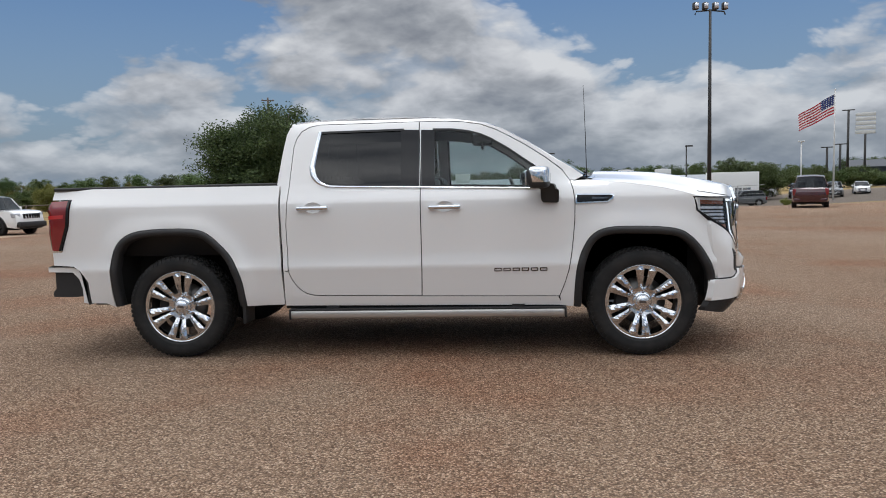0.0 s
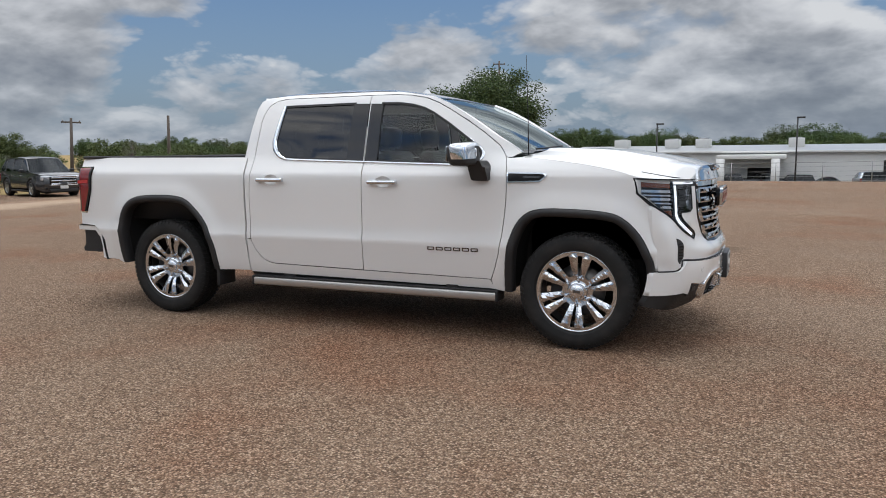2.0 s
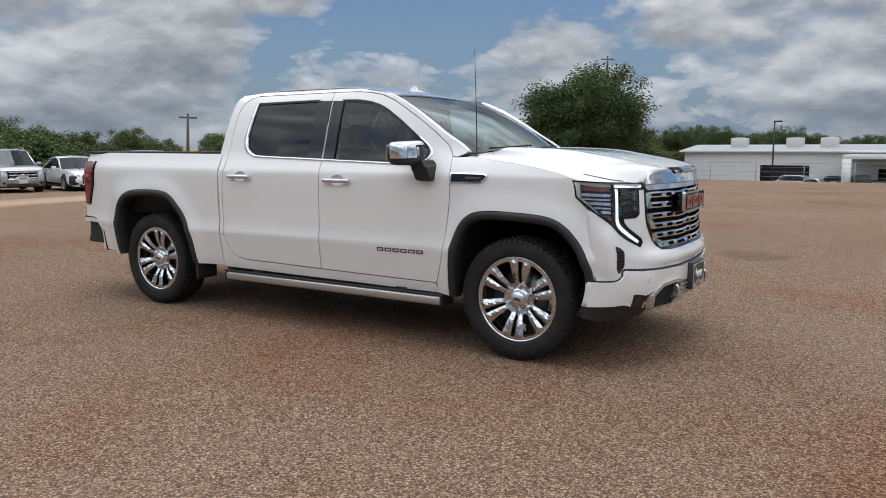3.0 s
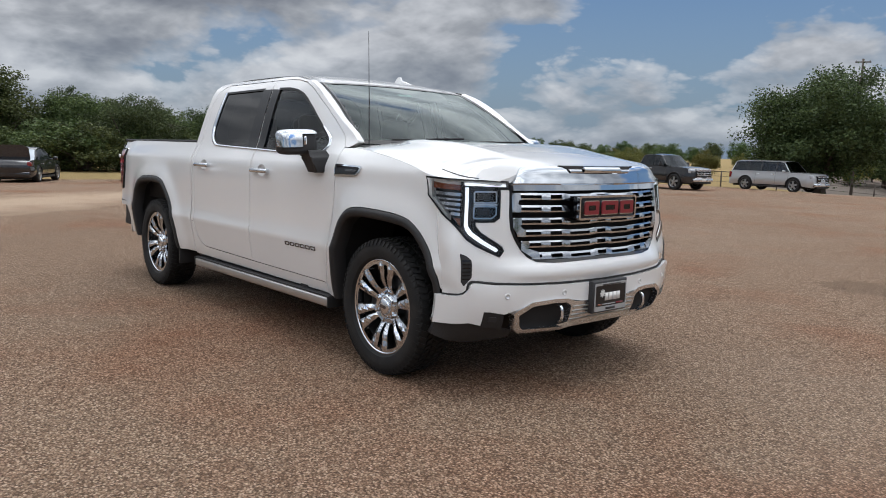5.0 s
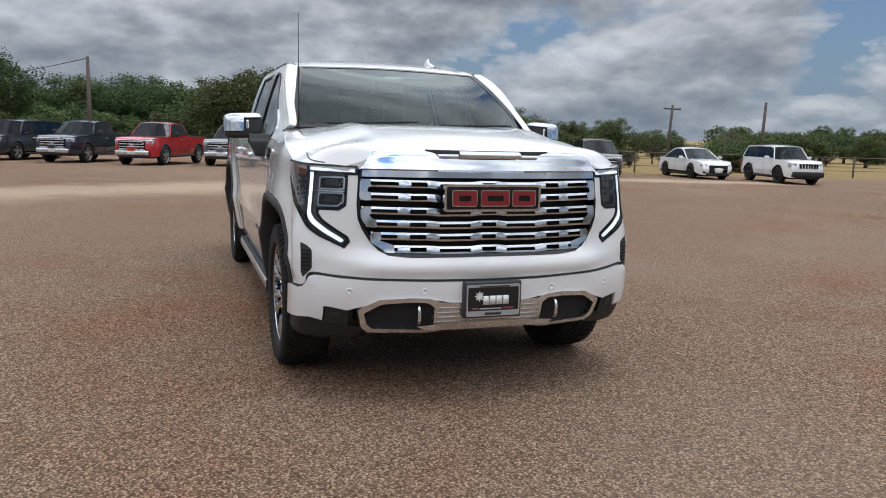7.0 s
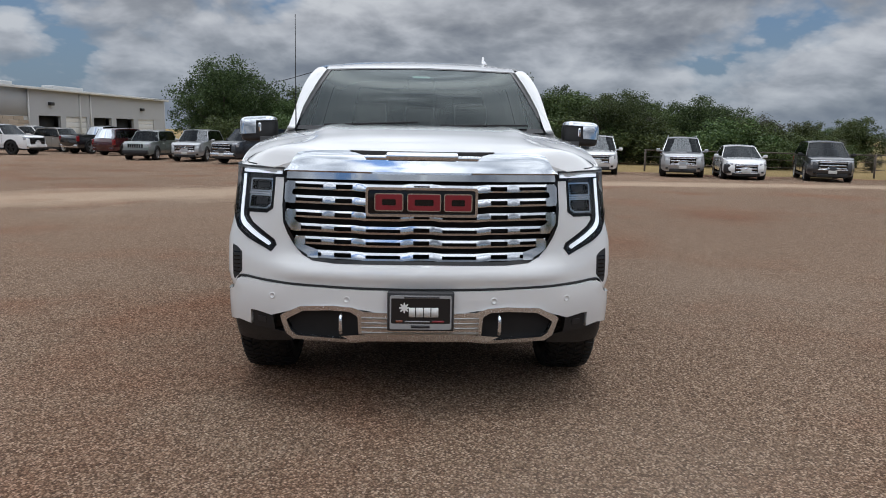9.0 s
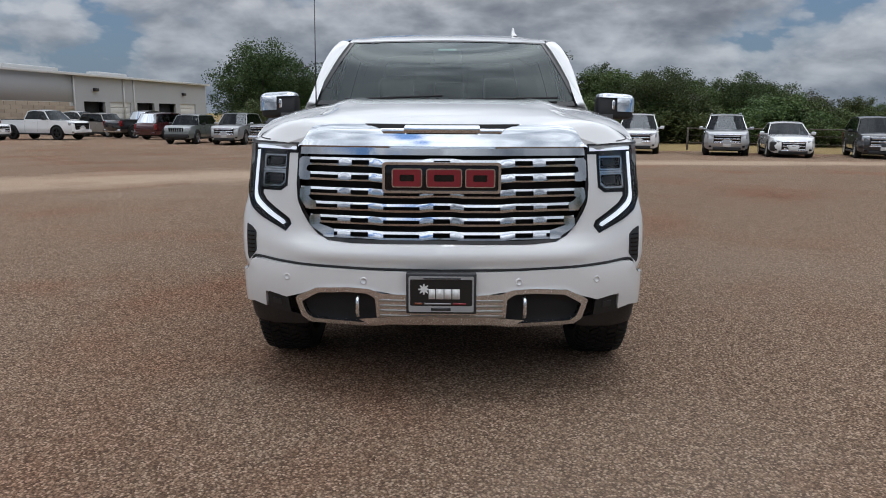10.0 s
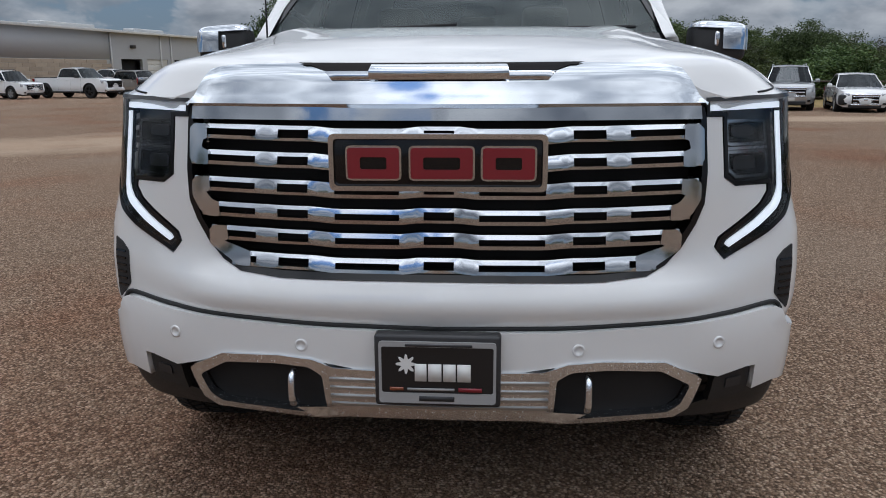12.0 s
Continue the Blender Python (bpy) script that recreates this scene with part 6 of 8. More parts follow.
def vehicle(name, kind, colour, x, y, heading, label, category, bright=True, dark_wheels=False, rails=False, lamp_mat=None, grille="bars", group="", low_detail=False):
    """A parked vehicle with its front along heading, degrees from +x."""
    k = dict(CAR_KINDS[kind])
    L, W, H, low, r = k["L"], k["W"], k["H"], k["low"], k["r"] * 1.06
    root = tagged(thing(name, pose(x, y, ground_z(x, y), 0, 0, heading)), label, category, group)
    f, b = L / 2, -L / 2
    hood, belt, cowl, body = k["hood"], k["belt"], k["cowl"], PAINTS[colour]
    step = 0.22 if low_detail else 0.13
    tall = kind != "sedan"
    top = [(f - 0.10, low + 0.02), (f - 0.02, low + 0.16), (f, low + 0.32), (f - 0.02, hood - 0.28), (f - 0.05, hood - 0.14), (f - 0.14, hood - 0.04), (f - 0.34, hood), ((f + cowl) / 2, hood + 0.03), (cowl, belt)]
    if kind == "sedan":
        top += [(k["rb"], belt + 0.02), (k["rb"] - 0.4, belt + 0.02), (b + 0.06, belt - 0.02), (b, belt - 0.20), (b + 0.02, low + 0.25), (b + 0.10, low + 0.03)]
    else:
        top += [(k["rb"], belt), (b + 0.05, belt), (b + 0.01, belt - 0.25), (b, low + 0.40), (b + 0.02, low + 0.18), (b + 0.10, low + 0.05)]
    bottom = [(b + 0.10, low + 0.05)]
    for cx in (-k["wb"] / 2, k["wb"] / 2):
        ar = r + 0.075
        for i in range(13):
            w = math.pi * (1 - i / 12)
            bottom.append((cx + ar * math.cos(w), max(low, r + ar * math.sin(w) * 0.98)))
    bottom.append((f - 0.10, low + 0.02))
    outline = bottom + top[1:-1]

    def half(px, pz):
        t_ = pz - low
        w = W / 2 * (0.93 + 0.07 * smooth_step(0, 0.35, t_)) - 0.035 * smooth_step(0.55, 1.0, pz / belt) * W / 2 * 2
        w -= 0.03 * math.exp(-((pz - (low + 0.42)) / 0.10) ** 2) * 0.4
        a = smooth_step(f - 0.62, f, px)
        c = smooth_step(b + 0.40, b, px)
        return w * (1 - 0.20 * a * a - 0.08 * c * c)

    for s in (-1, 1):
        bm = sheet(outline, [], step, lambda px, pz: (px, s * half(px, pz), pz), 0.05, Vector((0, -s, 0)), s > 0)
        part("body_side", bm, body, root)
    dense = []
    for p, q in zip(top, top[1:]):
        n = max(1, int(math.dist(p, q) / 0.25))
        dense += [(p[0] + (q[0] - p[0]) * i / n, p[1] + (q[1] - p[1]) * i / n) for i in range(n)]
    dense.append(top[-1])
    rows = []
    for px, pz in dense:
        w = half(px, pz)
        row = []
        for j in range(9):
            q = -1 + j / 4
            bow = 0.16 * (1 - q * q) * (smooth_step(f - 0.35, f, px) - 0.7 * smooth_step(b + 0.2, b, px))
            row.append((px + bow, q * w, pz + 0.035 * (1 - q * q) * (1 if b + 0.2 < px < f - 0.2 else 0)))
        rows.append(row)
    part("body_shell", grid_skin(rows), body, root)
    # greenhouse
    side = [(cowl, belt), (k["rf"], H - 0.07), (k["rf"] - 0.25, H - 0.02), ((k["rf"] + k["rr"]) / 2, H), (k["rr"] + 0.2, H - 0.03), (k["rr"], H - 0.08), (k["rb"], belt)]

    def lean(px, pz):
        w = half(min(max(px, b + 0.7), f - 0.9), belt) - 0.02
        return w - (w - W / 2 * 0.72) * smooth_step(0, 1, (pz - belt) / (H - belt)) ** 0.9 * 0.95

    frame_in = grown(side, -0.050)
    holes = [frame_in]
    for s in (-1, 1):
        place = lambda px, pz: (px, s * lean(px, pz), pz)
        part("window_frame", sheet(side, holes, step, place, 0.03, Vector((0, -s, 0)), s > 0), body, root)
        for h in holes:
            g = part("side_window", sheet(h, [], 0.3, lambda px, pz: (px, s * (lean(px, pz) - 0.012), pz), 0, None, s > 0), CAR_GLASS, root, "dark tinted glass")
            g.visible_shadow = False
        for px in k["pillars"]:
            post = clip_x(frame_in, px - 0.045, px + 0.045)
            if len(post) > 2:
                part("pillar", sheet(post, [], 0.3, lambda qx, qz: (qx, s * (lean(qx, qz) - 0.004), qz), 0.02, Vector((0, -s, 0)), s > 0), BLACK_GLOSS, root)
        if tall:
            for cx in (-k["wb"] / 2, k["wb"] / 2):
                rws = []
                for i in range(13):
                    w = math.pi * i / 12
                    ring = [(r + dr, lift) for dr, lift in ((0.070, -0.06), (0.070, 0.014), (0.105, 0.016), (0.118, -0.004))]
                    pts = [(cx + q * math.cos(w), max(low + 0.02, r + q * math.sin(w) * 0.98), lift) for q, lift in ring]
                    rws.append([(px, s * (half(px, pz) + lift), pz) for px, pz, lift in pts])
                part("arch_trim", grid_skin(rws), BLACK_PLASTIC, root)

    def across(p0, p1, inset, n=6, lift=0.0):
        rws = []
        for i in range(n + 1):
            q = i / n
            px, pz = p0[0] + (p1[0] - p0[0]) * q, p0[1] + (p1[1] - p0[1]) * q
            w = lean(px, pz) - inset
            rws.append([(px + lift + 0.10 * (1 - (j / 4 - 1) ** 2) * (1 if p0[0] > 0 else -0.5), (j / 4 - 1) * w, pz + 0.03 * (1 - (j / 4 - 1) ** 2)) for j in range(9)])
        return grid_skin(rws)
    g = part("windscreen", across((cowl, belt), (k["rf"], H - 0.07), 0.05), CAR_GLASS, root, "dark windscreen")
    g.visible_shadow = False
    g = part("rear_window", across((k["rb"], belt), (k["rr"], H - 0.08), 0.05), CAR_GLASS, root)
    g.visible_shadow = False
    roof_pts = side[1:-1]
    rws = []
    for px, pz in roof_pts:
        w = lean(px, pz)
        rws.append([(px + 0.10 * (1 - (j / 4 - 1) ** 2) * (1 if px == roof_pts[0][0] else -0.5 if px == roof_pts[-1][0] else 0), (j / 4 - 1) * w, pz + 0.04 * (1 - (j / 4 - 1) ** 2)) for j in range(9)])
    part("roof", grid_skin(rws), body, root)
    if rails:
        for s in (-1, 1):
            part("roof_rail", tube([(k["rf"] - 0.3, s * W * 0.33, H + 0.0), (k["rf"] - 0.4, s * W * 0.33, H + 0.06), (k["rr"] + 0.4, s * W * 0.33, H + 0.05), (k["rr"] + 0.3, s * W * 0.33, H - 0.02)], 0.018, 6), BLACK_PLASTIC if colour != "silver" else WHEEL_SILVER, root)
    inner = bmesh.new()
    box(inner, k["rb"] + 0.25, cowl - 0.25, -W * 0.40, W * 0.40, low + 0.12, belt - 0.06)
    for sx in (k["rf"] - 0.75, k["rf"] - 1.65):
        if sx > k["rb"] + 0.2:
            for sy in (-0.22, 0.22):
                box(inner, sx, sx + 0.14, sy * W - 0.22, sy * W + 0.22, belt - 0.2, H - 0.32, 0.05, 1)
    part("interior", inner, INTERIOR, root)
    under = boxes((b + 0.2, f - 0.25, -W * 0.38, W * 0.38, low - 0.04, low + 0.25), (-k["wb"] / 2 - r - 0.07, -k["wb"] / 2 + r + 0.07, -W * 0.42, W * 0.42, r * 0.9, r * 2 + 0.1), (k["wb"] / 2 - r - 0.07, k["wb"] / 2 + r + 0.07, -W * 0.42, W * 0.42, r * 0.9, r * 2 + 0.08))
    part("underbody", under, BLACK_DEEP, root)
    # front
    nose_x = f + 0.155
    gz0, gz1 = (low + 0.30, hood - 0.10) if tall else (low + 0.12, hood - 0.16)
    gw = W * (0.29 if tall else 0.25)
    if grille == "slots":
        for i in range(7):
            q = (i - 3) * 0.125
            part("grille_slot", boxes((nose_x - 0.12, nose_x - 0.045 * (q / 0.4) ** 2 + 0.004, q - 0.038, q + 0.038, hood - 0.31, hood - 0.10), bevel=0.008), BLACK_GLOSS, root)
        part("bumper_cover", boxes((nose_x - 0.30, nose_x + 0.05, -W * 0.38, W * 0.38, low + 0.06, low + 0.30), bevel=0.05), BLACK_PLASTIC, root, "black front bumper")
    elif grille:
        gr = part("grille", boxes((nose_x - 0.20, nose_x - 0.020, -gw, gw, gz0, gz1), bevel=0.03), BLACK_GLOSS, root, "dark grille")
        nb = (4 if kind == "pickup" else 3) if grille == "bars" else 1
        for i in range(nb):
            z = gz0 + (gz1 - gz0) * (i + 0.5) / nb
            part("grille_bar", boxes((nose_x - 0.06, nose_x - 0.008, -gw + 0.03, gw - 0.03, z - 0.018, z + 0.018), bevel=0.008), CHROME_SOFT if bright else BLACK_PLASTIC, gr)
        if bright:
            for z in (gz0, gz1):
                part("grille_edge", boxes((nose_x - 0.10, nose_x - 0.004, -gw - 0.02, gw + 0.02, z - 0.020, z + 0.020), bevel=0.01), CHROME_SOFT, gr)
        if bright:
            part("emblem", boxes((nose_x - 0.02, nose_x + 0.004, -0.07, 0.07, (gz0 + gz1) / 2 - 0.035, (gz0 + gz1) / 2 + 0.035), bevel=0.01), CHROME, gr)
    if kind == "pickup" or kind in ("big_suv", "long_suv"):
        part("front_bumper", boxes((nose_x - 0.34, nose_x + 0.015, -W * 0.37, W * 0.37, low + 0.10, low + 0.29), bevel=0.04), CHROME_SOFT if bright else body, root, "bright front bumper" if bright else "")
    part("lower_intake", boxes((nose_x - 0.20, nose_x - 0.02, -W * 0.30, W * 0.30, low + 0.0, low + 0.13), bevel=0.02), BLACK_PLASTIC, root)
    part("front_plate", boxes((nose_x - 0.02, nose_x + 0.022, -0.16, 0.16, low + 0.14, low + 0.27), bevel=0.004), PLATE_PALE, root)
    for s in (-1, 1):
        hx = f - 0.02
        lh = 0.20 if tall else 0.12
        lamp = bmesh.new()
        box(lamp, hx - 0.26, hx + 0.02, s * W * 0.285, s * W * 0.432, hood - 0.17 - lh * 0.5, hood - 0.17 + lh * 0.5, 0.03, 2)
        for v in lamp.verts:
            v.co.x -= 0.55 * max(0, abs(v.co.y) - W * 0.30)
            v.co.x += 0.03
        part("headlamp", lamp, lamp_mat or LAMP_CLEAR, root, "clear headlamp")
        part("fog_lamp", boxes((f - 0.15, f + 0.045, s * W * 0.33, s * W * 0.385, low + 0.12, low + 0.19), bevel=0.01), BLACK_GLOSS, root)
        tl = bmesh.new()
        box(tl, b - 0.012, b + 0.16, s * W * 0.38, s * W * 0.475, belt - (0.42 if tall else 0.22), belt - 0.05, 0.02, 2)
        part("tail_lamp", tl, RED_LENS, root, "red tail lamp")
        mir = bmesh.new()
        box(mir, cowl - 0.40, cowl - 0.26, s * (W / 2 + 0.02), s * (W / 2 + 0.20), belt + 0.0, belt + (0.22 if kind == "pickup" else 0.14), 0.035, 2)
        box(mir, cowl - 0.36, cowl - 0.28, s * (W / 2 - 0.12), s * (W / 2 + 0.05), belt + 0.01, belt + 0.06)
        part("door_mirror", mir, body if colour in ("white", "red", "silver", "black") and kind != "pickup" else BLACK_PLASTIC, root)
        for i, px in enumerate((0.25, -0.75)):
            pz = belt - 0.14
            part("door_handle", boxes((px - 0.11 - (0.2 if kind == "pickup" else 0), px + 0.11 - (0.2 if kind == "pickup" else 0), s * (half(px, pz) - 0.005), s * (half(px, pz) + 0.03), pz - 0.015, pz + 0.015), bevel=0.008), CHROME_SOFT if bright else body, root)
        for px in (k["pillars"][0] if kind != "pickup" else 0.30, (cowl - 0.12), -0.95 if kind != "pickup" else -0.72):
            part("door_seam", tube([(px, s * (half(px, z) + 0.0015), z) for z in np.linspace(low + 0.12, belt - 0.01, 7)], 0.005, 4), RUBBER_SEAL, root)
        part("sill", boxes((-k["wb"] / 2 + r + 0.1, k["wb"] / 2 - r - 0.1, s * (W / 2 - 0.10), s * (W / 2 - 0.015 + (0.06 if kind in ("pickup", "big_suv", "long_suv") else 0)), low - 0.01, low + 0.07), bevel=0.015), BLACK_PLASTIC, root)
    part("rear_bumper", boxes((b - 0.05, b + 0.2, -W * 0.44, W * 0.44, low + 0.06, low + 0.27), bevel=0.04), CHROME_SOFT if kind == "pickup" and bright else body if kind != "pickup" else BLACK_PLASTIC, root)
    part("rear_plate", boxes((b - 0.06, b - 0.02, -0.16, 0.16, low + 0.42, low + 0.55)), PLATE_PALE, root)
    if kind == "pickup":
        part("bed_opening", boxes((b + 0.10, k["rb"] - 0.16, -W * 0.40, W * 0.40, belt - 0.30, belt + 0.046)), BLACK_DEEP, root, "dark open bed")
        part("tailgate_seam", tube([(b + 0.012, -W * 0.37, belt - 0.02), (b + 0.012, -W * 0.37, low + 0.4)], 0.006, 4), RUBBER_SEAL, root)
    me = car_wheel_meshes(r, 0.24, dark_wheels)
    for sx in (-1, 1):
        for s in (-1, 1):
            m = Matrix.Translation((sx * k["wb"] / 2, s * (W / 2 - 0.135), r)) @ (pose(0, 0, 0, 0, 0, 180) if s > 0 else Matrix.Identity(4))
            wh = part("wheel", me[1], None, root, at=m)
            part("tyre", me[0], None, wh)
            part("brake_plate", me[2], None, wh)
    return root


AROUND = "vehicles parked round the lot"
vehicle("suv", "boxy_suv", "white", -21.7, 24.6, -14, "white boxy sport utility vehicle parked at the lot edge", "suv", bright=False, grille="slots", dark_wheels=True, group=AROUND)
vehicle("coupe", "sedan", "white", -25.2, 22.5, -10, "white sports sedan with a black spindle grille", "car", bright=False, dark_wheels=True, group=AROUND, grille="one")
vehicle("crossover", "crossover", "charcoal", -27.0, 18.0, -19, "dark grey crossover parked facing the lot", "suv", group=AROUND)
sedan = vehicle("sedan", "sedan", "white", -27.2, 14.3, -15, "white sedan with a broken front corner", "car", group=AROUND)
part("broken_corner", boxes((1.95, 2.30, -0.86, -0.50, 0.30, 0.68), bevel=0.06), BLACK_PLASTIC, sedan, "torn open black bumper corner")
vehicle("suv", "suv", "silver", -28.6, 12.2, -17, "silver two-tone sport utility vehicle with roof rails", "suv", rails=True, group=AROUND)
vehicle("crossover", "suv", "white", -29.8, 8.6, -14, "white crossover with a dark grille", "suv", group=AROUND, rails=True)
opened = vehicle("sedan", "sedan", "black", -31.0, 4.0, 152, "black sedan with its boot lid standing open", "car", group=AROUND)
part("boot_lid", sheet(rounded([(-0.66, 0.0), (0.66, 0.0), (0.60, 0.62), (0.40, 0.72), (-0.40, 0.72), (-0.60, 0.62)], 0.08), [], 0.2, lambda yy, zz: (-1.72 - 0.10 * zz, yy, 0.95 + zz * 0.82), 0.05, Vector((1, 0, 0))), PAINTS["black"], opened, "raised black boot lid")
part("boot_opening", boxes((-2.15, -1.62, -0.58, 0.58, 0.62, 0.955), bevel=0.03), BLACK_DEEP, opened)
vehicle("pickup_truck", "pickup", "grey", -32.2, 1.4, -22, "dark grey pickup truck with a black grille", "pickup truck", group=AROUND)
vehicle("pickup_truck", "pickup", "red", -32.2, -2.2, -24, "bright red heavy pickup truck with chrome front", "pickup truck", group=AROUND)
vehicle("pickup_truck", "pickup", "navy", -34.4, -5.6, -24, "dark blue pickup truck with chrome bars", "pickup truck", group=AROUND)
vehicle("suv", "big_suv", "charcoal", -36.2, -8.9, -26, "dark full-size sport utility vehicle with chrome grille", "suv", group=AROUND)
vehicle("crossover", "suv", "silver", -38.4, -12.6, -2, "silver crossover parked in the row", "suv", group=AROUND)
vehicle("suv", "boxy_suv", "sage", -39.2, -15.6, -2, "grey-green boxy sport utility vehicle", "suv", grille="slots", group=AROUND)
vehicle("pickup_truck", "pickup", "white", -44.6, -27.2, 74, "white crew cab pickup truck on tall tyres", "pickup truck", bright=False, dark_wheels=True, group=AROUND)
vehicle("crossover", "suv", "tan", -52.0, -26.5, 60, "pewter crossover seen beside a white pickup", "suv", group=AROUND)
vehicle("pickup_truck", "pickup", "black", -49.8, -22.5, 150, "black pickup truck parked by the workshop", "pickup truck", group=AROUND)
vehicle("suv", "suv", "maroon", -46.5, -19.6, 160, "dark red sport utility vehicle seen from behind", "suv", group=AROUND)
vehicle("suv", "suv", "white", -43.0, -31.0, 70, "white sport utility vehicle near the workshop", "suv", group=AROUND, rails=True)
vehicle("pickup_truck", "pickup", "white", -56.5, -31.0, 80, "white pickup truck behind the row", "pickup truck", group=AROUND)
vehicle("pickup_truck", "pickup", "black", -19.8, 34.4, -8, "black pickup truck with chrome bumper", "pickup truck", group=AROUND)
vehicle("suv", "long_suv", "silver", -17.6, 44.0, -6, "long silver sport utility vehicle at the lot edge", "suv", group=AROUND)
vehicle("sedan", "suv", "maroon", 17.9, 37.8, 70, "dark red sport utility vehicle seen from behind", "suv", group=AROUND)
FAR = "vehicles in front of the showroom"
for kind, colour, x, y, h, lab in (
        ("suv", "white", -8.5, 89.2, 165, "white crossover by the showroom"), ("sedan", "white", -6.0, 88.0, 160, "white sedan by the showroom"), ("suv", "charcoal", -3.9, 89.7, 150, "dark crossover by the showroom"),
        ("pickup", "charcoal", -1.0, 88.0, 195, "dark grey pickup truck by the showroom"), ("pickup", "grey", 2.4, 89.0, 200, "grey pickup truck by the showroom"), ("suv", "navy", 5.2, 88.5, 185, "dark blue crossover by the showroom"),
        ("sedan", "maroon", 8.4, 88.0, 180, "dark red sedan by the showroom"), ("suv", "charcoal", 13.4, 85.0, 20, "dark crossover by the showroom"), ("sedan", "white", 17.3, 83.0, 200, "white sedan by the showroom"),
        ("pickup", "white", 20.0, 83.0, 200, "white pickup truck by the showroom"), ("suv", "silver", 24.0, 82.0, 190, "silver crossover by the showroom"), ("suv", "grey", 27.0, 80.5, 190, "grey crossover by the showroom"),
        ("pickup", "white", 34.3, 99.9, 170, "white pickup truck beyond the hedge"), ("suv", "charcoal", 38.8, 85.5, 250, "dark crossover beyond the hedge"), ("sedan", "white", 43.4, 89.0, 250, "white sedan beyond the hedge"), ("suv", "navy", 37.0, 92.0, 250, "dark blue crossover beyond the hedge")):
    vehicle({"suv": "crossover", "sedan": "sedan", "pickup": "pickup_truck"}[kind], kind, colour, x, y, h, lab, "car" if kind == "sedan" else "pickup truck" if kind == "pickup" else "suv", group=FAR, low_detail=True)


# ---- trees and shrubs ----
def leaf_material(name, dark, light):
    m = bpy.data.materials.new(name)
    m.use_nodes = True
    t = m.node_tree
    b = t.nodes["Principled BSDF"]
    geo = t.nodes.new("ShaderNodeNewGeometry")
    col = ramp(t, geo.outputs["Random Per Island"], [(0.0, dark), (0.6, tuple((a + c) / 2 for a, c in zip(dark, light))), (1.0, light)])
    info = t.nodes.new("ShaderNodeObjectInfo")
    hsv = t.nodes.new("ShaderNodeHueSaturation")
    link(t, math_node(t, "ADD", math_node(t, "MULTIPLY", info.outputs["Random"], 0.5), 0.75), hsv.inputs["Value"])
    link(t, math_node(t, "ADD", math_node(t, "MULTIPLY", info.outputs["Random"], 0.05), 0.475), hsv.inputs["Hue"])
    link(t, col, hsv.inputs["Color"])
    link(t, hsv.outputs[0], b.inputs["Base Color"])
    b.inputs["Roughness"].default_value = 0.6
    b.inputs["Specular IOR Level"].default_value = 0.25
    tr = t.nodes.new("ShaderNodeBsdfTranslucent")
    link(t, hsv.outputs[0], tr.inputs[0])
    mx = t.nodes.new("ShaderNodeMixShader")
    mx.inputs[0].default_value = 0.25
    out = t.nodes["Material Output"]
    link(t, b.outputs[0], mx.inputs[1])
    link(t, tr.outputs[0], mx.inputs[2])
    link(t, mx.outputs[0], out.inputs[0])
    return m


LEAF_OAK = leaf_material("oak_leaves", (0.032, 0.050, 0.018), (0.108, 0.145, 0.052))
LEAF_GREEN = leaf_material("elm_leaves", (0.046, 0.072, 0.025), (0.150, 0.190, 0.066))
LEAF_YELLOW = leaf_material("yellowing_leaves", (0.085, 0.095, 0.020), (0.22, 0.21, 0.055))
LEAF_DUSTY = leaf_material("dusty_grey_leaves", (0.060, 0.066, 0.040), (0.15, 0.15, 0.095))
BARK = material("grey_brown_bark", (0.085, 0.068, 0.053), 0.9, vary=0.3, grain=0.7, grain_scale=30)


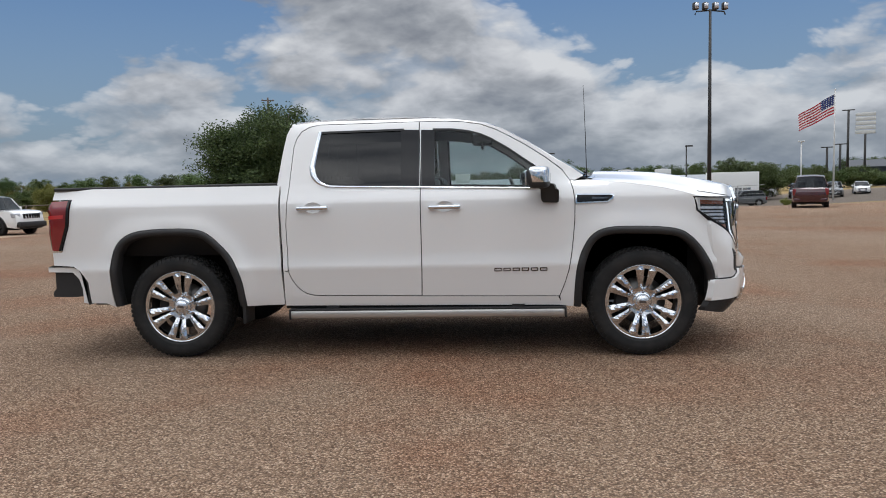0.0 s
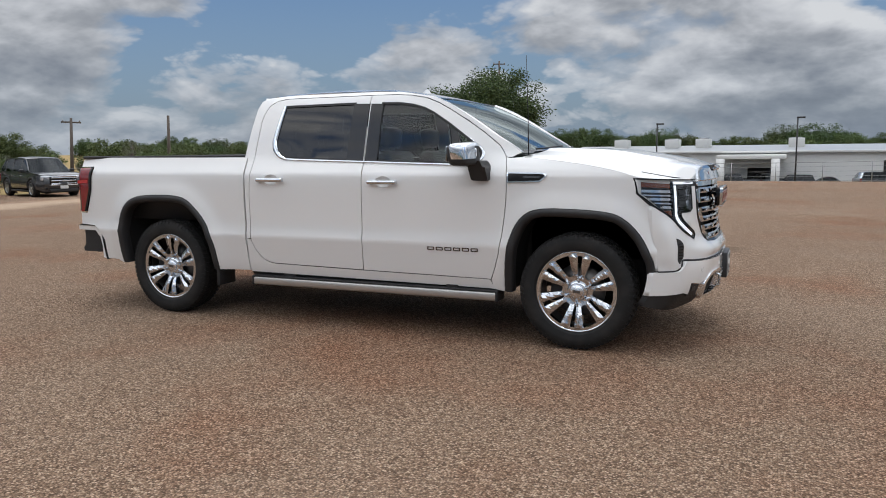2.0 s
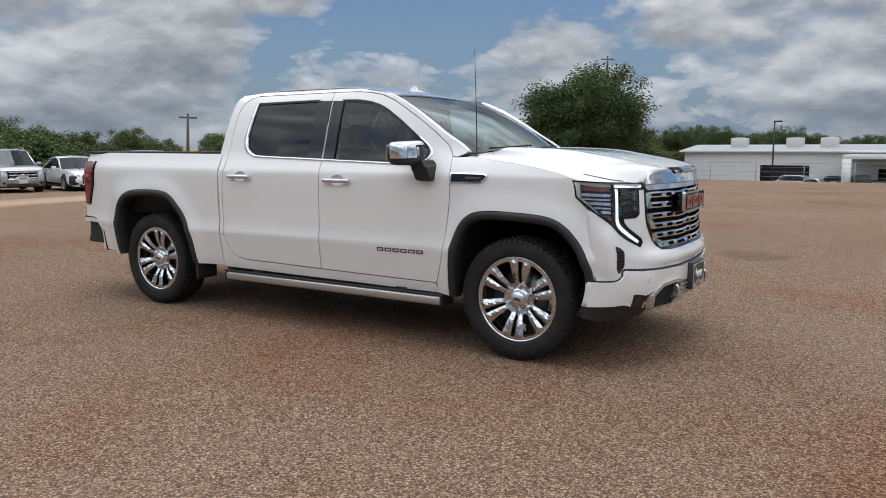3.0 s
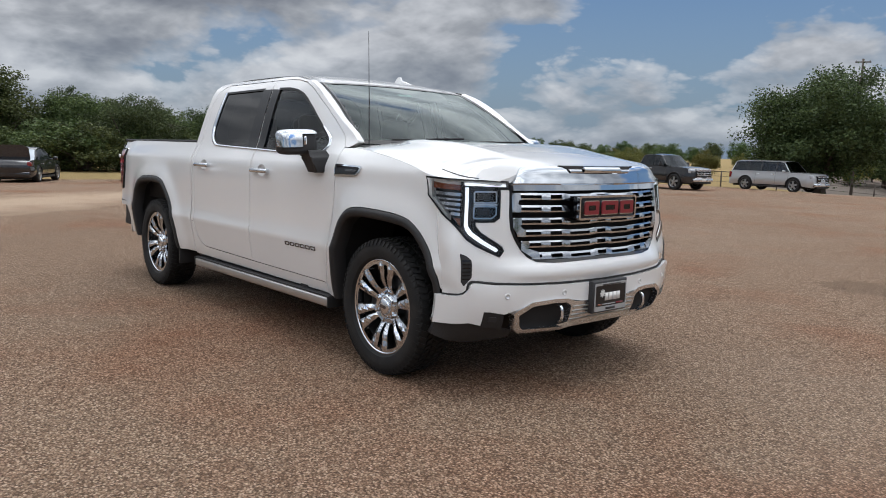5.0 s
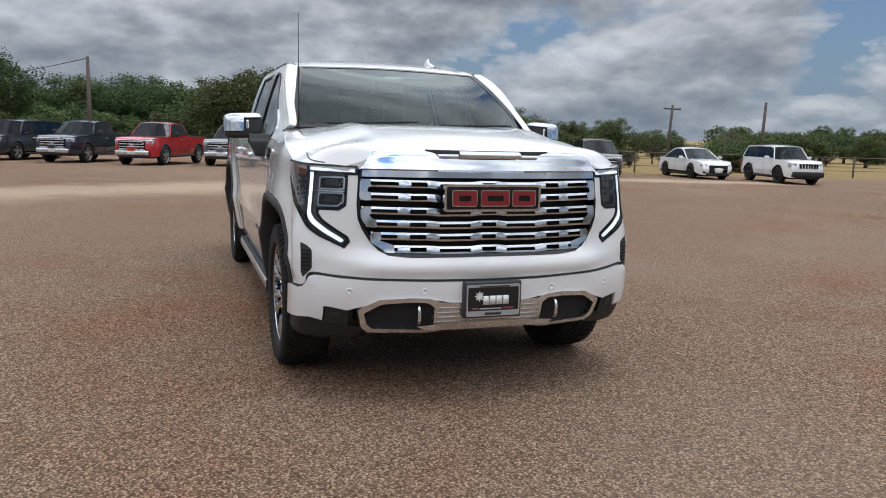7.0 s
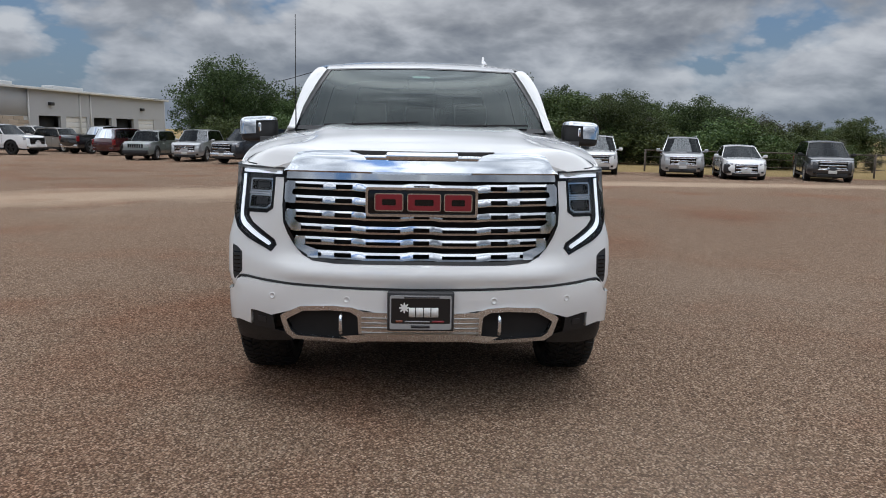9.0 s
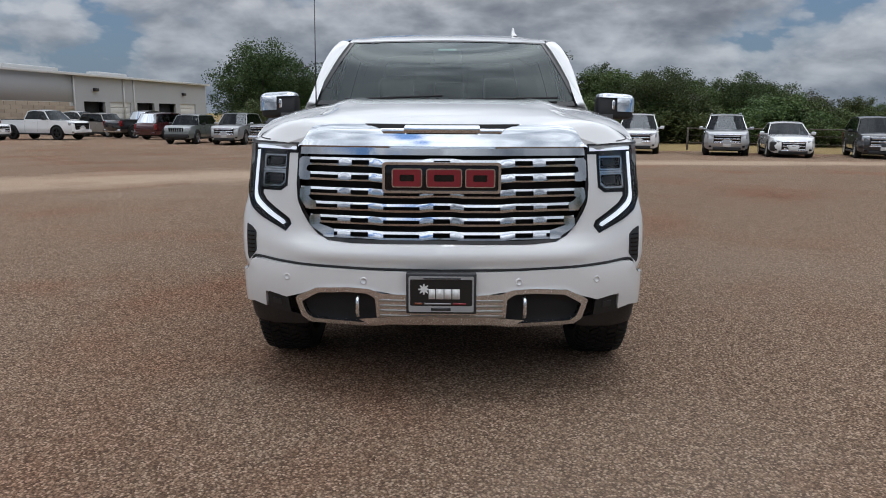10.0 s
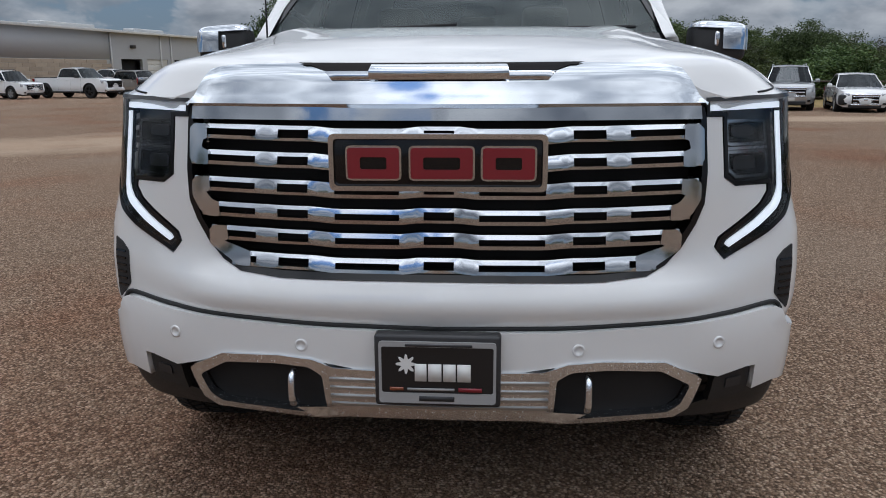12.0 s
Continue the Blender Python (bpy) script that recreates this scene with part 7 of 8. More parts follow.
def make_tree(name, height, width, leaf, label, seed, trunk=0.28, crown_low=0.22, clumps=150, per=70, size=0.24, spread=1.0, bare=0.0):
    """A tapered trunk that forks into limbs, with clumps of leaves about the limb ends."""
    rnd = random.Random(seed)
    root = tagged(thing(name), label, "tree")
    lo = height * crown_low
    wood = tube([(0, 0, -0.15), (0.05 * rnd.uniform(-1, 1), 0.05, lo * 0.6), (0.12 * rnd.uniform(-1, 1), 0.1 * rnd.uniform(-1, 1), lo + height * 0.18), (0.2 * rnd.uniform(-1, 1), 0.2 * rnd.uniform(-1, 1), height * 0.72)], [trunk * 1.25, trunk, trunk * 0.7, trunk * 0.2], 8)
    centres = []
    for i in range(clumps):
        # points in a lumpy flattened ball
        for _ in range(40):
            v = Vector((rnd.gauss(0, 1), rnd.gauss(0, 1), rnd.gauss(0, 1))).normalized()
            lump = 0.80 + 0.42 * noise.noise(v * 1.9 + Vector((seed * 3.1, 0, seed)))
            q = rnd.random() ** 0.42 * lump
            c = Vector((v.x * q * width / 2, v.y * q * width / 2, lo + (height - lo) * (0.46 + 0.54 * v.z * q)))
            if c.z > lo * 0.75:
                break
        centres.append(c)
    for i in range(16 if not bare else 34):
        c = centres[rnd.randrange(len(centres))]
        start = Vector((0, 0, lo * rnd.uniform(0.75, 1.3)))
        mid = start.lerp(c, 0.5) + Vector((rnd.uniform(-0.3, 0.3), rnd.uniform(-0.3, 0.3), height * 0.05))
        tube([start, mid, c], [trunk * 0.42, trunk * 0.22, trunk * 0.05], 5, wood)
    part("trunk", wood, BARK, root)
    n = 0
    verts, faces = [], []
    for c in centres:
        if rnd.random() < bare:
            continue
        cr = rnd.uniform(0.55, 1.0) * 0.105 * (width + height) / 2 * spread
        for _ in range(int(per * 1.7)):
            d = Vector((rnd.gauss(0, 0.55), rnd.gauss(0, 0.55), rnd.gauss(0, 0.42)))
            d *= cr * (1.0 if d.length < 1.15 else 1.15 / d.length)
            p = c + d
            if p.z < 0.1:
                continue
            a = Vector((rnd.gauss(0, 1), rnd.gauss(0, 1), rnd.gauss(0, 0.7))).normalized()
            b_ = a.cross(Vector((rnd.gauss(0, 1), rnd.gauss(0, 1), rnd.gauss(0, 1)))).normalized()
            l = size * rnd.uniform(0.42, 0.88)
            verts += [p - a * l * 0.5, p + b_ * l * 0.32 + a * l * 0.05, p + a * l * 0.5, p - b_ * l * 0.32 + a * l * 0.05]
            faces.append((n, n + 1, n + 2, n + 3))
            n += 4
    me = bpy.data.meshes.new("crown")
    me.from_pydata(verts, [], faces)
    me.materials.append(leaf)
    part("crown", me, None, root)
    return root


PATTERN = {
    "oak": make_tree("oak_tree", 8.0, 10.5, LEAF_OAK, "broad dark green live oak at the lot edge", 3, 0.34, 0.16, 230, 95, 0.26),
    "round": make_tree("tree", 7.0, 6.5, LEAF_GREEN, "leafy green tree in the tree line", 5, 0.24, 0.14, 150, 80, 0.25),
    "tall": make_tree("tree", 8.0, 5.0, LEAF_OAK, "tall dark green tree in the tree line", 8, 0.24, 0.20, 130, 80, 0.25),
    "shrub": make_tree("shrub", 3.0, 4.6, LEAF_GREEN, "dense green shrub behind the parked vehicles", 11, 0.10, 0.02, 110, 80, 0.20, 1.35),
    "yellow": make_tree("shrub", 4.6, 5.6, LEAF_YELLOW, "yellowing bushy tree beyond the lot", 14, 0.15, 0.04, 120, 80, 0.24, 1.2),
    "dusty": make_tree("tree", 6.5, 6.0, LEAF_DUSTY, "thinning dusty grey-green tree", 17, 0.20, 0.10, 110, 60, 0.22, 1.1, 0.1),
    "sparse": make_tree("tree", 5.6, 3.6, LEAF_DUSTY, "half-bare tree with thin branches", 21, 0.12, 0.22, 60, 22, 0.18, 0.9, 0.45),
}
USED = set()


def plant(kind, x, y, height, wide=1.0, turn=None, rnd=random):
    src = PATTERN[kind]
    base = {"oak": 8.0, "round": 7.0, "tall": 8.0, "shrub": 3.0, "yellow": 4.6, "dusty": 6.5, "sparse": 5.6}[kind]
    q = height / base
    m = pose(x, y, ground_z(x, y) - 0.05, 0, 0, rnd.uniform(0, 360) if turn is None else turn) @ Matrix.Diagonal((q * wide, q * wide, q, 1))
    if kind not in USED:
        USED.add(kind)
        src.matrix_basis = m
        return src
    return copy_thing(src, m)


BIG = make_tree("oak_tree", 8.6, 10.4, LEAF_OAK, "large dense dark green live oak standing beyond the lot", 9, 0.36, 0.08, 420, 130, 0.24)
BIG.matrix_basis = pose(-17.3, 49.5, ground_z(-17.3, 49.5) - 0.05, 0, 0, 40) @ Matrix.Diagonal((1.12, 1.12, 1.0, 1))
plant("oak", -52.0, -14.3, 7.4, 0.92, 200)
wild = random.Random(7)


def belt_of_trees(a0, a1, d, top, kinds, gap, depth=4.0, group="tree line behind the lot"):
    """Trees along an arc round the truck, between two bearings in degrees, their tops about at one height."""
    a = a0
    while a < a1:
        dd = d + wild.uniform(-depth, depth)
        x, y = 5 + dd * math.cos(radians(a)), -2.5 + dd * math.sin(radians(a))
        kind = kinds[wild.randrange(len(kinds))]
        h = (top - ground_z(x, y)) * wild.uniform(0.72, 1.04)
        tagged(plant(kind, x, y, h, wild.uniform(0.9, 1.3), None, wild), group=group)
        a += math.degrees(gap * wild.uniform(0.7, 1.3) / dd)


belt_of_trees(167.0, 176.5, 57, 6.2, ("round", "tall", "round", "oak"), 2.6)
belt_of_trees(176.5, 190.5, 60, 5.7, ("oak", "round", "round"), 3.0)
belt_of_trees(157.0, 167.0, 56, 5.0, ("oak", "round", "oak"), 2.7)
belt_of_trees(152.5, 157.5, 55, 4.6, ("round", "dusty"), 2.6)
belt_of_trees(139.0, 153.0, 60, 3.5, ("dusty", "round", "sparse", "round"), 2.8)
belt_of_trees(153.0, 192.0, 52, 2.6, ("shrub", "shrub", "shrub", "dusty"), 1.7, 2.0)
belt_of_trees(137.0, 153.0, 51, 1.8, ("shrub", "shrub", "dusty"), 1.9, 2.0)
belt_of_trees(155.0, 192.0, 64, 5.6, ("oak", "round"), 3.2, 2.0)
belt_of_trees(124.0, 141.0, 78, 3.2, ("round", "shrub", "dusty", "yellow"), 3.0)
belt_of_trees(108.0, 128.0, 98, 4.4, ("yellow", "round", "yellow", "round"), 3.4, 6)
belt_of_trees(84.0, 113.0, 150, 6.2, ("round", "oak", "round"), 4.6, 8, "woods beyond the showroom")
belt_of_trees(56.0, 84.0, 165, 5.6, ("round", "oak", "round"), 4.8, 8, "woods beyond the showroom")
belt_of_trees(84.0, 140.0, 178, 5.6, ("oak", "round"), 5.5, 8, "woods beyond the showroom")
belt_of_trees(-70.0, 56.0, 62, 6.5, ("oak", "round"), 9.0, 8, "trees across the lot")
belt_of_trees(-140.0, -72.0, 75, 6.0, ("oak", "round"), 10.0, 8, "trees across the lot")
belt_of_trees(56.0, 92.0, 128, 2.6, ("shrub", "round"), 2.8, 5, "woods beyond the showroom")
belt_of_trees(92.0, 116.0, 112, 1.6, ("shrub", "round"), 3.0, 5, "woods beyond the showroom")
plant("tall", 29.5, 92.0, 8.6, 1.5)
plant("round", 33.5, 94.0, 5.4, 1.3)
plant("sparse", -44.5, 15.0, 6.0, 1.0)
plant("sparse", -40.0, 26.0, 3.6, 1.2)
plant("sparse", -42.0, 23.5, 3.8, 1.1)
plant("tall", -47.5, 13.4, 5.6, 0.9)
for x, y, h in ((24.6, 60.5, 1.2), (26.4, 61.5, 1.0), (28.0, 62.0, 0.9)):
    plant("yellow", x, y, h, 1.4)
plant("shrub", 42.5, 60.0, 2.6, 1.3)
belt_of_trees(126.0, 158.0, 90, 3.0, ("round", "oak", "dusty", "shrub"), 2.6)


# ---- poles, wires, flag ----
STEEL_DARK = material("dark_painted_steel", (0.035, 0.034, 0.033), 0.5, 0.3)
STEEL_PALE = material("white_painted_steel", (0.62, 0.62, 0.60), 0.4)
POLE_WOOD = material("weathered_pole_wood", (0.11, 0.09, 0.075), 0.9, vary=0.25, grain=0.6, grain_scale=25)
GALVANISED = material("galvanised_wire", (0.30, 0.30, 0.30), 0.45, 0.7)


def flood_pole(x, y, h, turn):
    root = tagged(thing("flood_light_pole", pose(x, y, ground_z(x, y), 0, 0, turn)), "tall dark steel pole with four flood lights", "light pole")
    part("pole", tube([(0, 0, -0.1), (0, 0, h * 0.5), (0, 0, h)], [0.11, 0.085, 0.06], 12), STEEL_DARK, root)
    part("pole_foot", lathe([(0.26, -0.1), (0.26, 0.45), (0.22, 0.50), (0.0, 0.50)], 16, "z"), CONCRETE, root)
    part("cross_arm", tube([(-0.75, 0, h - 0.25), (-0.68, 0, h - 0.10), (0, 0, h - 0.05), (0.68, 0, h - 0.10), (0.75, 0, h - 0.25)], 0.035, 6), STEEL_DARK, root)
    for q in (-0.72, -0.25, 0.25, 0.72):
        head = part("flood_light", boxes((q - 0.12, q + 0.12, -0.14, 0.14, h - 0.02, h + 0.32), bevel=0.04), STEEL_DARK, root, "square flood light head")
        part("lamp_glass", boxes((q - 0.10, q + 0.10, -0.155, -0.138, h + 0.02, h + 0.28)), LAMP_CLEAR, head)
    return root


flood_pole(10.6, 31.0, 9.7, 10)


def lot_lamp(x, y, h, turn=0):
    root = tagged(thing("lamp_post", pose(x, y, ground_z(x, y), 0, 0, turn)), "thin black lamp post with one arm head", "lamp post", "lamp posts before the showroom")
    part("post", tube([(0, 0, -0.1), (0, 0, h)], [0.085, 0.06], 8), STEEL_DARK, root)
    part("lamp_head", boxes((-0.08, 0.62, -0.14, 0.14, h - 0.02, h + 0.12), bevel=0.03), STEEL_DARK, root)


lot_lamp(-7.0, 68.0, 5.9)
lot_lamp(5.0, 70.0, 6.4)
lot_lamp(18.2, 69.0, 6.3)


def utility_pole(x, y, top, arm=True, turn=0, lean=0.0):
    z = ground_z(x, y)
    root = tagged(thing("utility_pole", pose(x, y, z, 0, lean, turn)), "weathered wooden utility pole", "utility pole", "utility poles")
    h = top - z
    part("pole", tube([(0, 0, -0.2), (0, 0, h)], [0.14, 0.09], 8), POLE_WOOD, root)
    if arm:
        part("crossbar", boxes((-0.65, 0.65, -0.05, 0.05, h - 0.35, h - 0.24), bevel=0.01), POLE_WOOD, root)
        for q in (-0.55, 0.0, 0.55):
            part("insulator", lathe([(0.04, h - 0.24), (0.05, h - 0.18), (0.02, h - 0.10), (0.0, h - 0.09)], 8, "z"), GALVANISED, root, at=Matrix.Translation((q, 0, 0)))
    return root


utility_pole(-43.0, 33.5, 4.0, True, 40, 2.5)
utility_pole(-38.0, 37.8, 4.2, False, 0, 2.0)
utility_pole(-42.5, -6.3, 5.2, False, 0, -1.0)
utility_pole(-23.5, 70.5, 10.6, True, 30)
for a, b_, sag in (((-42.5, -6.3, 5.1), (-90.0, -34.0, 5.0), 0.8),):
    pts = [Vector(a).lerp(Vector(b_), q / 12) - Vector((0, 0, sag * 4 * (q / 12) * (1 - q / 12))) for q in range(13)]
    tagged(part("power_line", tube(pts, 0.022, 5), STEEL_DARK), "thin dark power line to the workshop", "cable")

fx, fy = 35.0, 76.4
flag_pole = tagged(thing("flag_pole", pose(fx, fy, ground_z(fx, fy))), "white flag pole with the flag of the United States", "flag pole")
FH = 11.4
part("pole", tube([(0, 0, -0.1), (0, 0, FH)], [0.10, 0.06], 10), STEEL_PALE, flag_pole)
part("finial", lathe([(0.0, FH + 0.22), (0.09, FH + 0.14), (0.11, FH + 0.06), (0.05, FH)], 10, "z"), STEEL_PALE, flag_pole)
FLAG_RED, FLAG_WHITE, FLAG_BLUE = material("flag_red", (0.42, 0.03, 0.05), 0.8), material("flag_white", (0.75, 0.74, 0.73), 0.8), material("flag_blue", (0.03, 0.045, 0.16), 0.8)


def cloth(u, v):
    """u: 0 at the pole to 1 at the free end; v: 0 at the top to 1 at the foot."""
    drop = 1.75 * u + 0.35 * u * u
    return Vector((-3.3 * u, 0.9 * u + 0.22 * math.sin(u * 9 + v) * u, FH - 0.35 - 2.05 * v * (1 - 0.15 * u) - drop + 0.10 * math.sin(u * 7 + 1) * u))


for i in range(13):
    u0 = 0.40 if i < 7 else 0.0
    rows = [[cloth(u0 + (1 - u0) * j / 14, (i + q) / 13) for j in range(15)] for q in (0, 0.5, 1)]
    part("flag_stripe", grid_skin(rows), FLAG_RED if i % 2 == 0 else FLAG_WHITE, flag_pole)
part("flag_canton", grid_skin([[cloth(0.40 * j / 8, 7 / 13 * q / 4) for j in range(9)] for q in range(5)]), FLAG_BLUE, flag_pole)
star = bmesh.new()
for r_ in range(5):
    for c_ in range(6):
        p = cloth(0.40 * (c_ + 0.5) / 6, 7 / 13 * (r_ + 0.5) / 5)
        for sd in (-0.02, 0.02):
            bmesh.ops.create_circle(star, cap_ends=True, segments=5, radius=0.055, matrix=Matrix.Translation(p + Vector((0, sd, 0))) @ pose(0, 0, 0, 90, 0, 0))
part("flag_stars", star, FLAG_WHITE, flag_pole)

for x, y, h in ((33.8, 82.1, 6.6),):
    ob = tagged(thing("lamp_post", pose(x, y, ground_z(x, y))), "pale slender lamp post", "lamp post")
    part("post", tube([(0, 0, -0.1), (0, 0, h)], [0.09, 0.07], 8), STEEL_PALE, ob)
    part("lamp_head", boxes((-0.35, 0.35, -0.12, 0.12, h, h + 0.14), bevel=0.03), STEEL_PALE, ob)
for x, y, h, sign in ((55.4, 121.0, 12.0, 0), (57.6, 120.0, 11.6, 1), (53.4, 119.0, 6.6, 0), (51.0, 118.0, 6.2, 0)):
    z = ground_z(x, y)
    ob = tagged(thing("sign_pole", pose(x, y, z, 0, 0, -25)), "tall roadside sign on a steel pole" if sign else "tall steel pole by the road", "sign")
    part("pole", tube([(0, 0, -0.1), (0, 0, h - (3.4 if sign else 0))], [0.22, 0.16], 8), STEEL_DARK, ob)
    if sign:
        for i in range(5):
            part("sign_panel", boxes((-1.4, 1.4, -0.12, 0.12, h - 3.4 + i * 0.70, h - 2.86 + i * 0.70), bevel=0.03), STEEL_PALE, ob)
    else:
        part("lamp_head", boxes((-0.9, 0.9, -0.15, 0.15, h, h + 0.16), bevel=0.04), STEEL_DARK, ob)

# ---- fences ----
def fence(name, points, height, spacing, rails, label, mat, radius=0.035):
    root = tagged(thing(name), label, "fence")
    for a, b_ in zip(points, points[1:]):
        a, b_ = Vector(a), Vector(b_)
        n = max(1, int((b_ - a).length / spacing))
        for i in range(n):
            p = a.lerp(b_, i / n)
            z = ground_z(p.x, p.y)
            part("post", tube([(p.x, p.y, z - 0.2), (p.x, p.y, z + height)], radius, 6), mat, root)
        for q in rails:
            pts = [a.lerp(b_, i / n) for i in range(n + 1)]
            part("rail", tube([(p.x, p.y, ground_z(p.x, p.y) + height * q) for p in pts], radius * (0.6 if q > 0.9 else 0.28), 5), mat, root)
    return root


fence("rail_fence", [(-33.5, 12.0), (-29.6, 22.0), (-26.5, 31.0), (-25.0, 42.0), (-22.5, 54.0), (-14.0, 59.5)], 1.15, 2.6, (0.96, 0.66, 0.33), "low weathered rail fence along the lot edge", POLE_WOOD, 0.05)
fence("chain_link_fence", [(-14.0, 59.5), (0.0, 60.5), (20.0, 58.5), (22.0, 58.0)], 1.85, 3.0, (0.98, 0.80, 0.60, 0.40, 0.20, 0.04), "grey chain-link fence before the showroom", GALVANISED)


# ---- showroom ----
WALL_WHITE = material("white_painted_wall", (0.74, 0.74, 0.72), 0.7, vary=0.05, grain=0.2, grain_scale=20, dirt=0.05)
WALL_GREY = material("pale_grey_metal_wall", (0.40, 0.41, 0.425), 0.6, vary=0.06, grain=0.2, grain_scale=12, dirt=0.05)
ROOF_METAL = material("grey_metal_roof", (0.36, 0.37, 0.38), 0.4, 0.4, vary=0.08, vary_scale=0.6)
SHOP_GLASS = material("dark_shop_glass", (0.015, 0.018, 0.02), 0.08, vary=0.1, coat=1.0)
FRAME_WHITE = material("pale_window_frame", (0.55, 0.55, 0.54), 0.4)
BRICK_TAN = material("tan_block", (0.40, 0.33, 0.25), 0.85, vary=0.12, grain=0.4, grain_scale=15, spread=0.25)
# near-black for the shade inside open bays; the shed doors share it
DOOR_DARK = material("open_bay_shade", (0.012, 0.012, 0.013), 0.8)
DOOR_WHITE = material("sectional_door_panel", (0.66, 0.66, 0.64), 0.5, vary=0.05)

show = tagged(thing("showroom_building", pose(4.0, 95.0, -3.6, 0, 0, -1.5)), "long low white dealership building with grey metal roof", "building")


def wall_with_holes(name, outline, holes, place, depth, mat, parent, label=""):
    return part(name, sheet(outline, holes, 3.0, place, depth, None if not depth else Vector((0, 1, 0))), mat, parent, label, smooth=False)


wins = [(10.5 + i * 2.55, 12.9 + i * 2.55) for i in range(4)]
holes = [[(a, 1.6), (b_, 1.6), (b_, 3.5), (a, 3.5)] for a, b_ in wins] + [[(-16.0, 0.1), (-10.6, 0.1), (-10.6, 2.9), (-16.0, 2.9)]]
wall_with_holes("wall", [(-25, 0), (22, 0), (22, 4.6), (-25, 4.6)], holes, lambda x, z: (x, -3.0, z), 0.3, WALL_WHITE, show)
part("wall", boxes((-25, 27, 11.6, 12.0, 0, 4.6)), WALL_WHITE, show)
part("wall", boxes((-25.0, -24.7, -2.99, 11.6, 0, 4.6)), WALL_WHITE, show)
part("wall", boxes((26.7, 27.0, -2.99, 11.6, 0, 4.6)), WALL_WHITE, show)
roof_bm = grid_skin([[(x, -3.5, 4.62), (x, 4.5, 5.35), (x, 12.5, 4.62)] for x in np.linspace(-25.5, 24, 12)])
part("roof", roof_bm, ROOF_METAL, show, "low-pitched grey metal roof", smooth=False)
part("gutter", boxes((-25.5, 22.0, -3.62, -3.42, 4.42, 4.64), bevel=0.02), WALL_WHITE, show)
for a, b_ in wins:
    wob = part("window", boxes((a, b_, -2.80, -2.76, 1.6, 3.5)), SHOP_GLASS, show, "dark shop window")
    part("window_frame", boxes((a, b_, -2.9, -2.74, 1.55, 1.63), (a, b_, -2.9, -2.74, 3.46, 3.54), (a, a + 0.07, -2.9, -2.74, 1.63, 3.46), (b_ - 0.07, b_, -2.9, -2.74, 1.63, 3.46), ((a + b_) / 2 - 0.03, (a + b_) / 2 + 0.03, -2.9, -2.74, 1.63, 3.46)), FRAME_WHITE, wob)
# black sheet behind the opening, the bay's shade put into its colour
part("open_bay", boxes((-16.2, -10.4, -2.6, -2.5, 0, 3.1)), DOOR_DARK, show)
tower = part("entrance_tower", boxes((21.8, 27.4, -6.0, -2.9, 0.0, 5.5), bevel=0.05), WALL_WHITE, show, "white square entrance block")
part("entrance_glass", boxes((22.6, 26.4, -6.06, -5.98, 0.1, 3.6)), SHOP_GLASS, tower)
for q in (23.5, 24.5, 25.4):
    part("mullion", boxes((q - 0.05, q + 0.05, -6.12, -6.0, 0.1, 3.6)), FRAME_WHITE, tower)
canopy = part("canopy", boxes((-6.6, 0.6, -9.0, -3.0, 3.75, 4.20), bevel=0.03), WALL_WHITE, show, "white drive-through canopy")
for q, yy in ((-6.3, -8.7), (-0.5, -8.7)):
    part("column", boxes((q - 0.35, q + 0.55, yy - 0.3, yy + 0.3, 0, 3.76)), WALL_WHITE, canopy)
# black sheet on the wall, painted as the shade of a bay
part("bay_shade", boxes((-3.6, -0.4, -3.06, -3.02, 0.0, 2.6)), DOOR_DARK, show)
for q in (-13.0, -9.2, 12.6, 17.4, 1.6, -19.5):
    u = part("roof_unit", boxes((q - 0.9, q + 0.9, 1.0, 3.0, 4.9, 6.15), bevel=0.04), STEEL_PALE, show, "grey roof air-conditioning unit")
    part("fan_cover", lathe([(0.55, 6.15), (0.55, 6.24), (0.0, 6.26)], 16, "z"), GALVANISED, u, at=Matrix.Translation((q, 2.0, 0)))

# ---- dark shed by the road ----
SHED_NAVY = material("dark_blue_sheet_metal", (0.020, 0.026, 0.036), 0.5, vary=0.15)
shed = tagged(thing("roadside_shed", pose(70.0, 129.0, ground_z(70.0, 129.0) - 0.1, 0, 0, -22)), "long low dark blue metal shed by the road", "building")
part("wall", boxes((-10, 14, -6, 6, 0, 3.2)), SHED_NAVY, shed)
part("roof", grid_skin([[(x, -6.5, 3.15), (x, 0, 4.4), (x, 6.5, 3.15)] for x in (-10.5, 2.0, 14.5)]), SHED_NAVY, shed, smooth=False)
for q in (-7.0, -2.0, 3.0, 8.0):
    part("door", boxes((q - 1.4, q + 1.4, -6.06, -6.01, 0.0, 2.5)), DOOR_DARK, shed)

# ---- workshop ----
WA, WB = Vector((-104.0, -35.7)), Vector((-44.0, -43.6))
wdir = (WB - WA).normalized()
shop = tagged(thing("workshop_building", Matrix.Translation((WA.x, WA.y, ground_z(-80, -40) - 0.05)) @ pose(0, 0, 0, 0, 0, math.degrees(math.atan2(wdir.y, wdir.x)))), "long pale metal workshop with bay doors and tan block wall", "building")
WL = (WB - WA).length


def along_wall(bearing):
    """How far along the workshop wall a sight line from the truck's front meets it."""
    o, d = Vector((6.4, 0.0)), Vector((math.cos(radians(bearing)), math.sin(radians(bearing))))
    return ((o.x - WA.x) * d.y - (o.y - WA.y) * d.x) / (wdir.x * d.y - wdir.y * d.x)


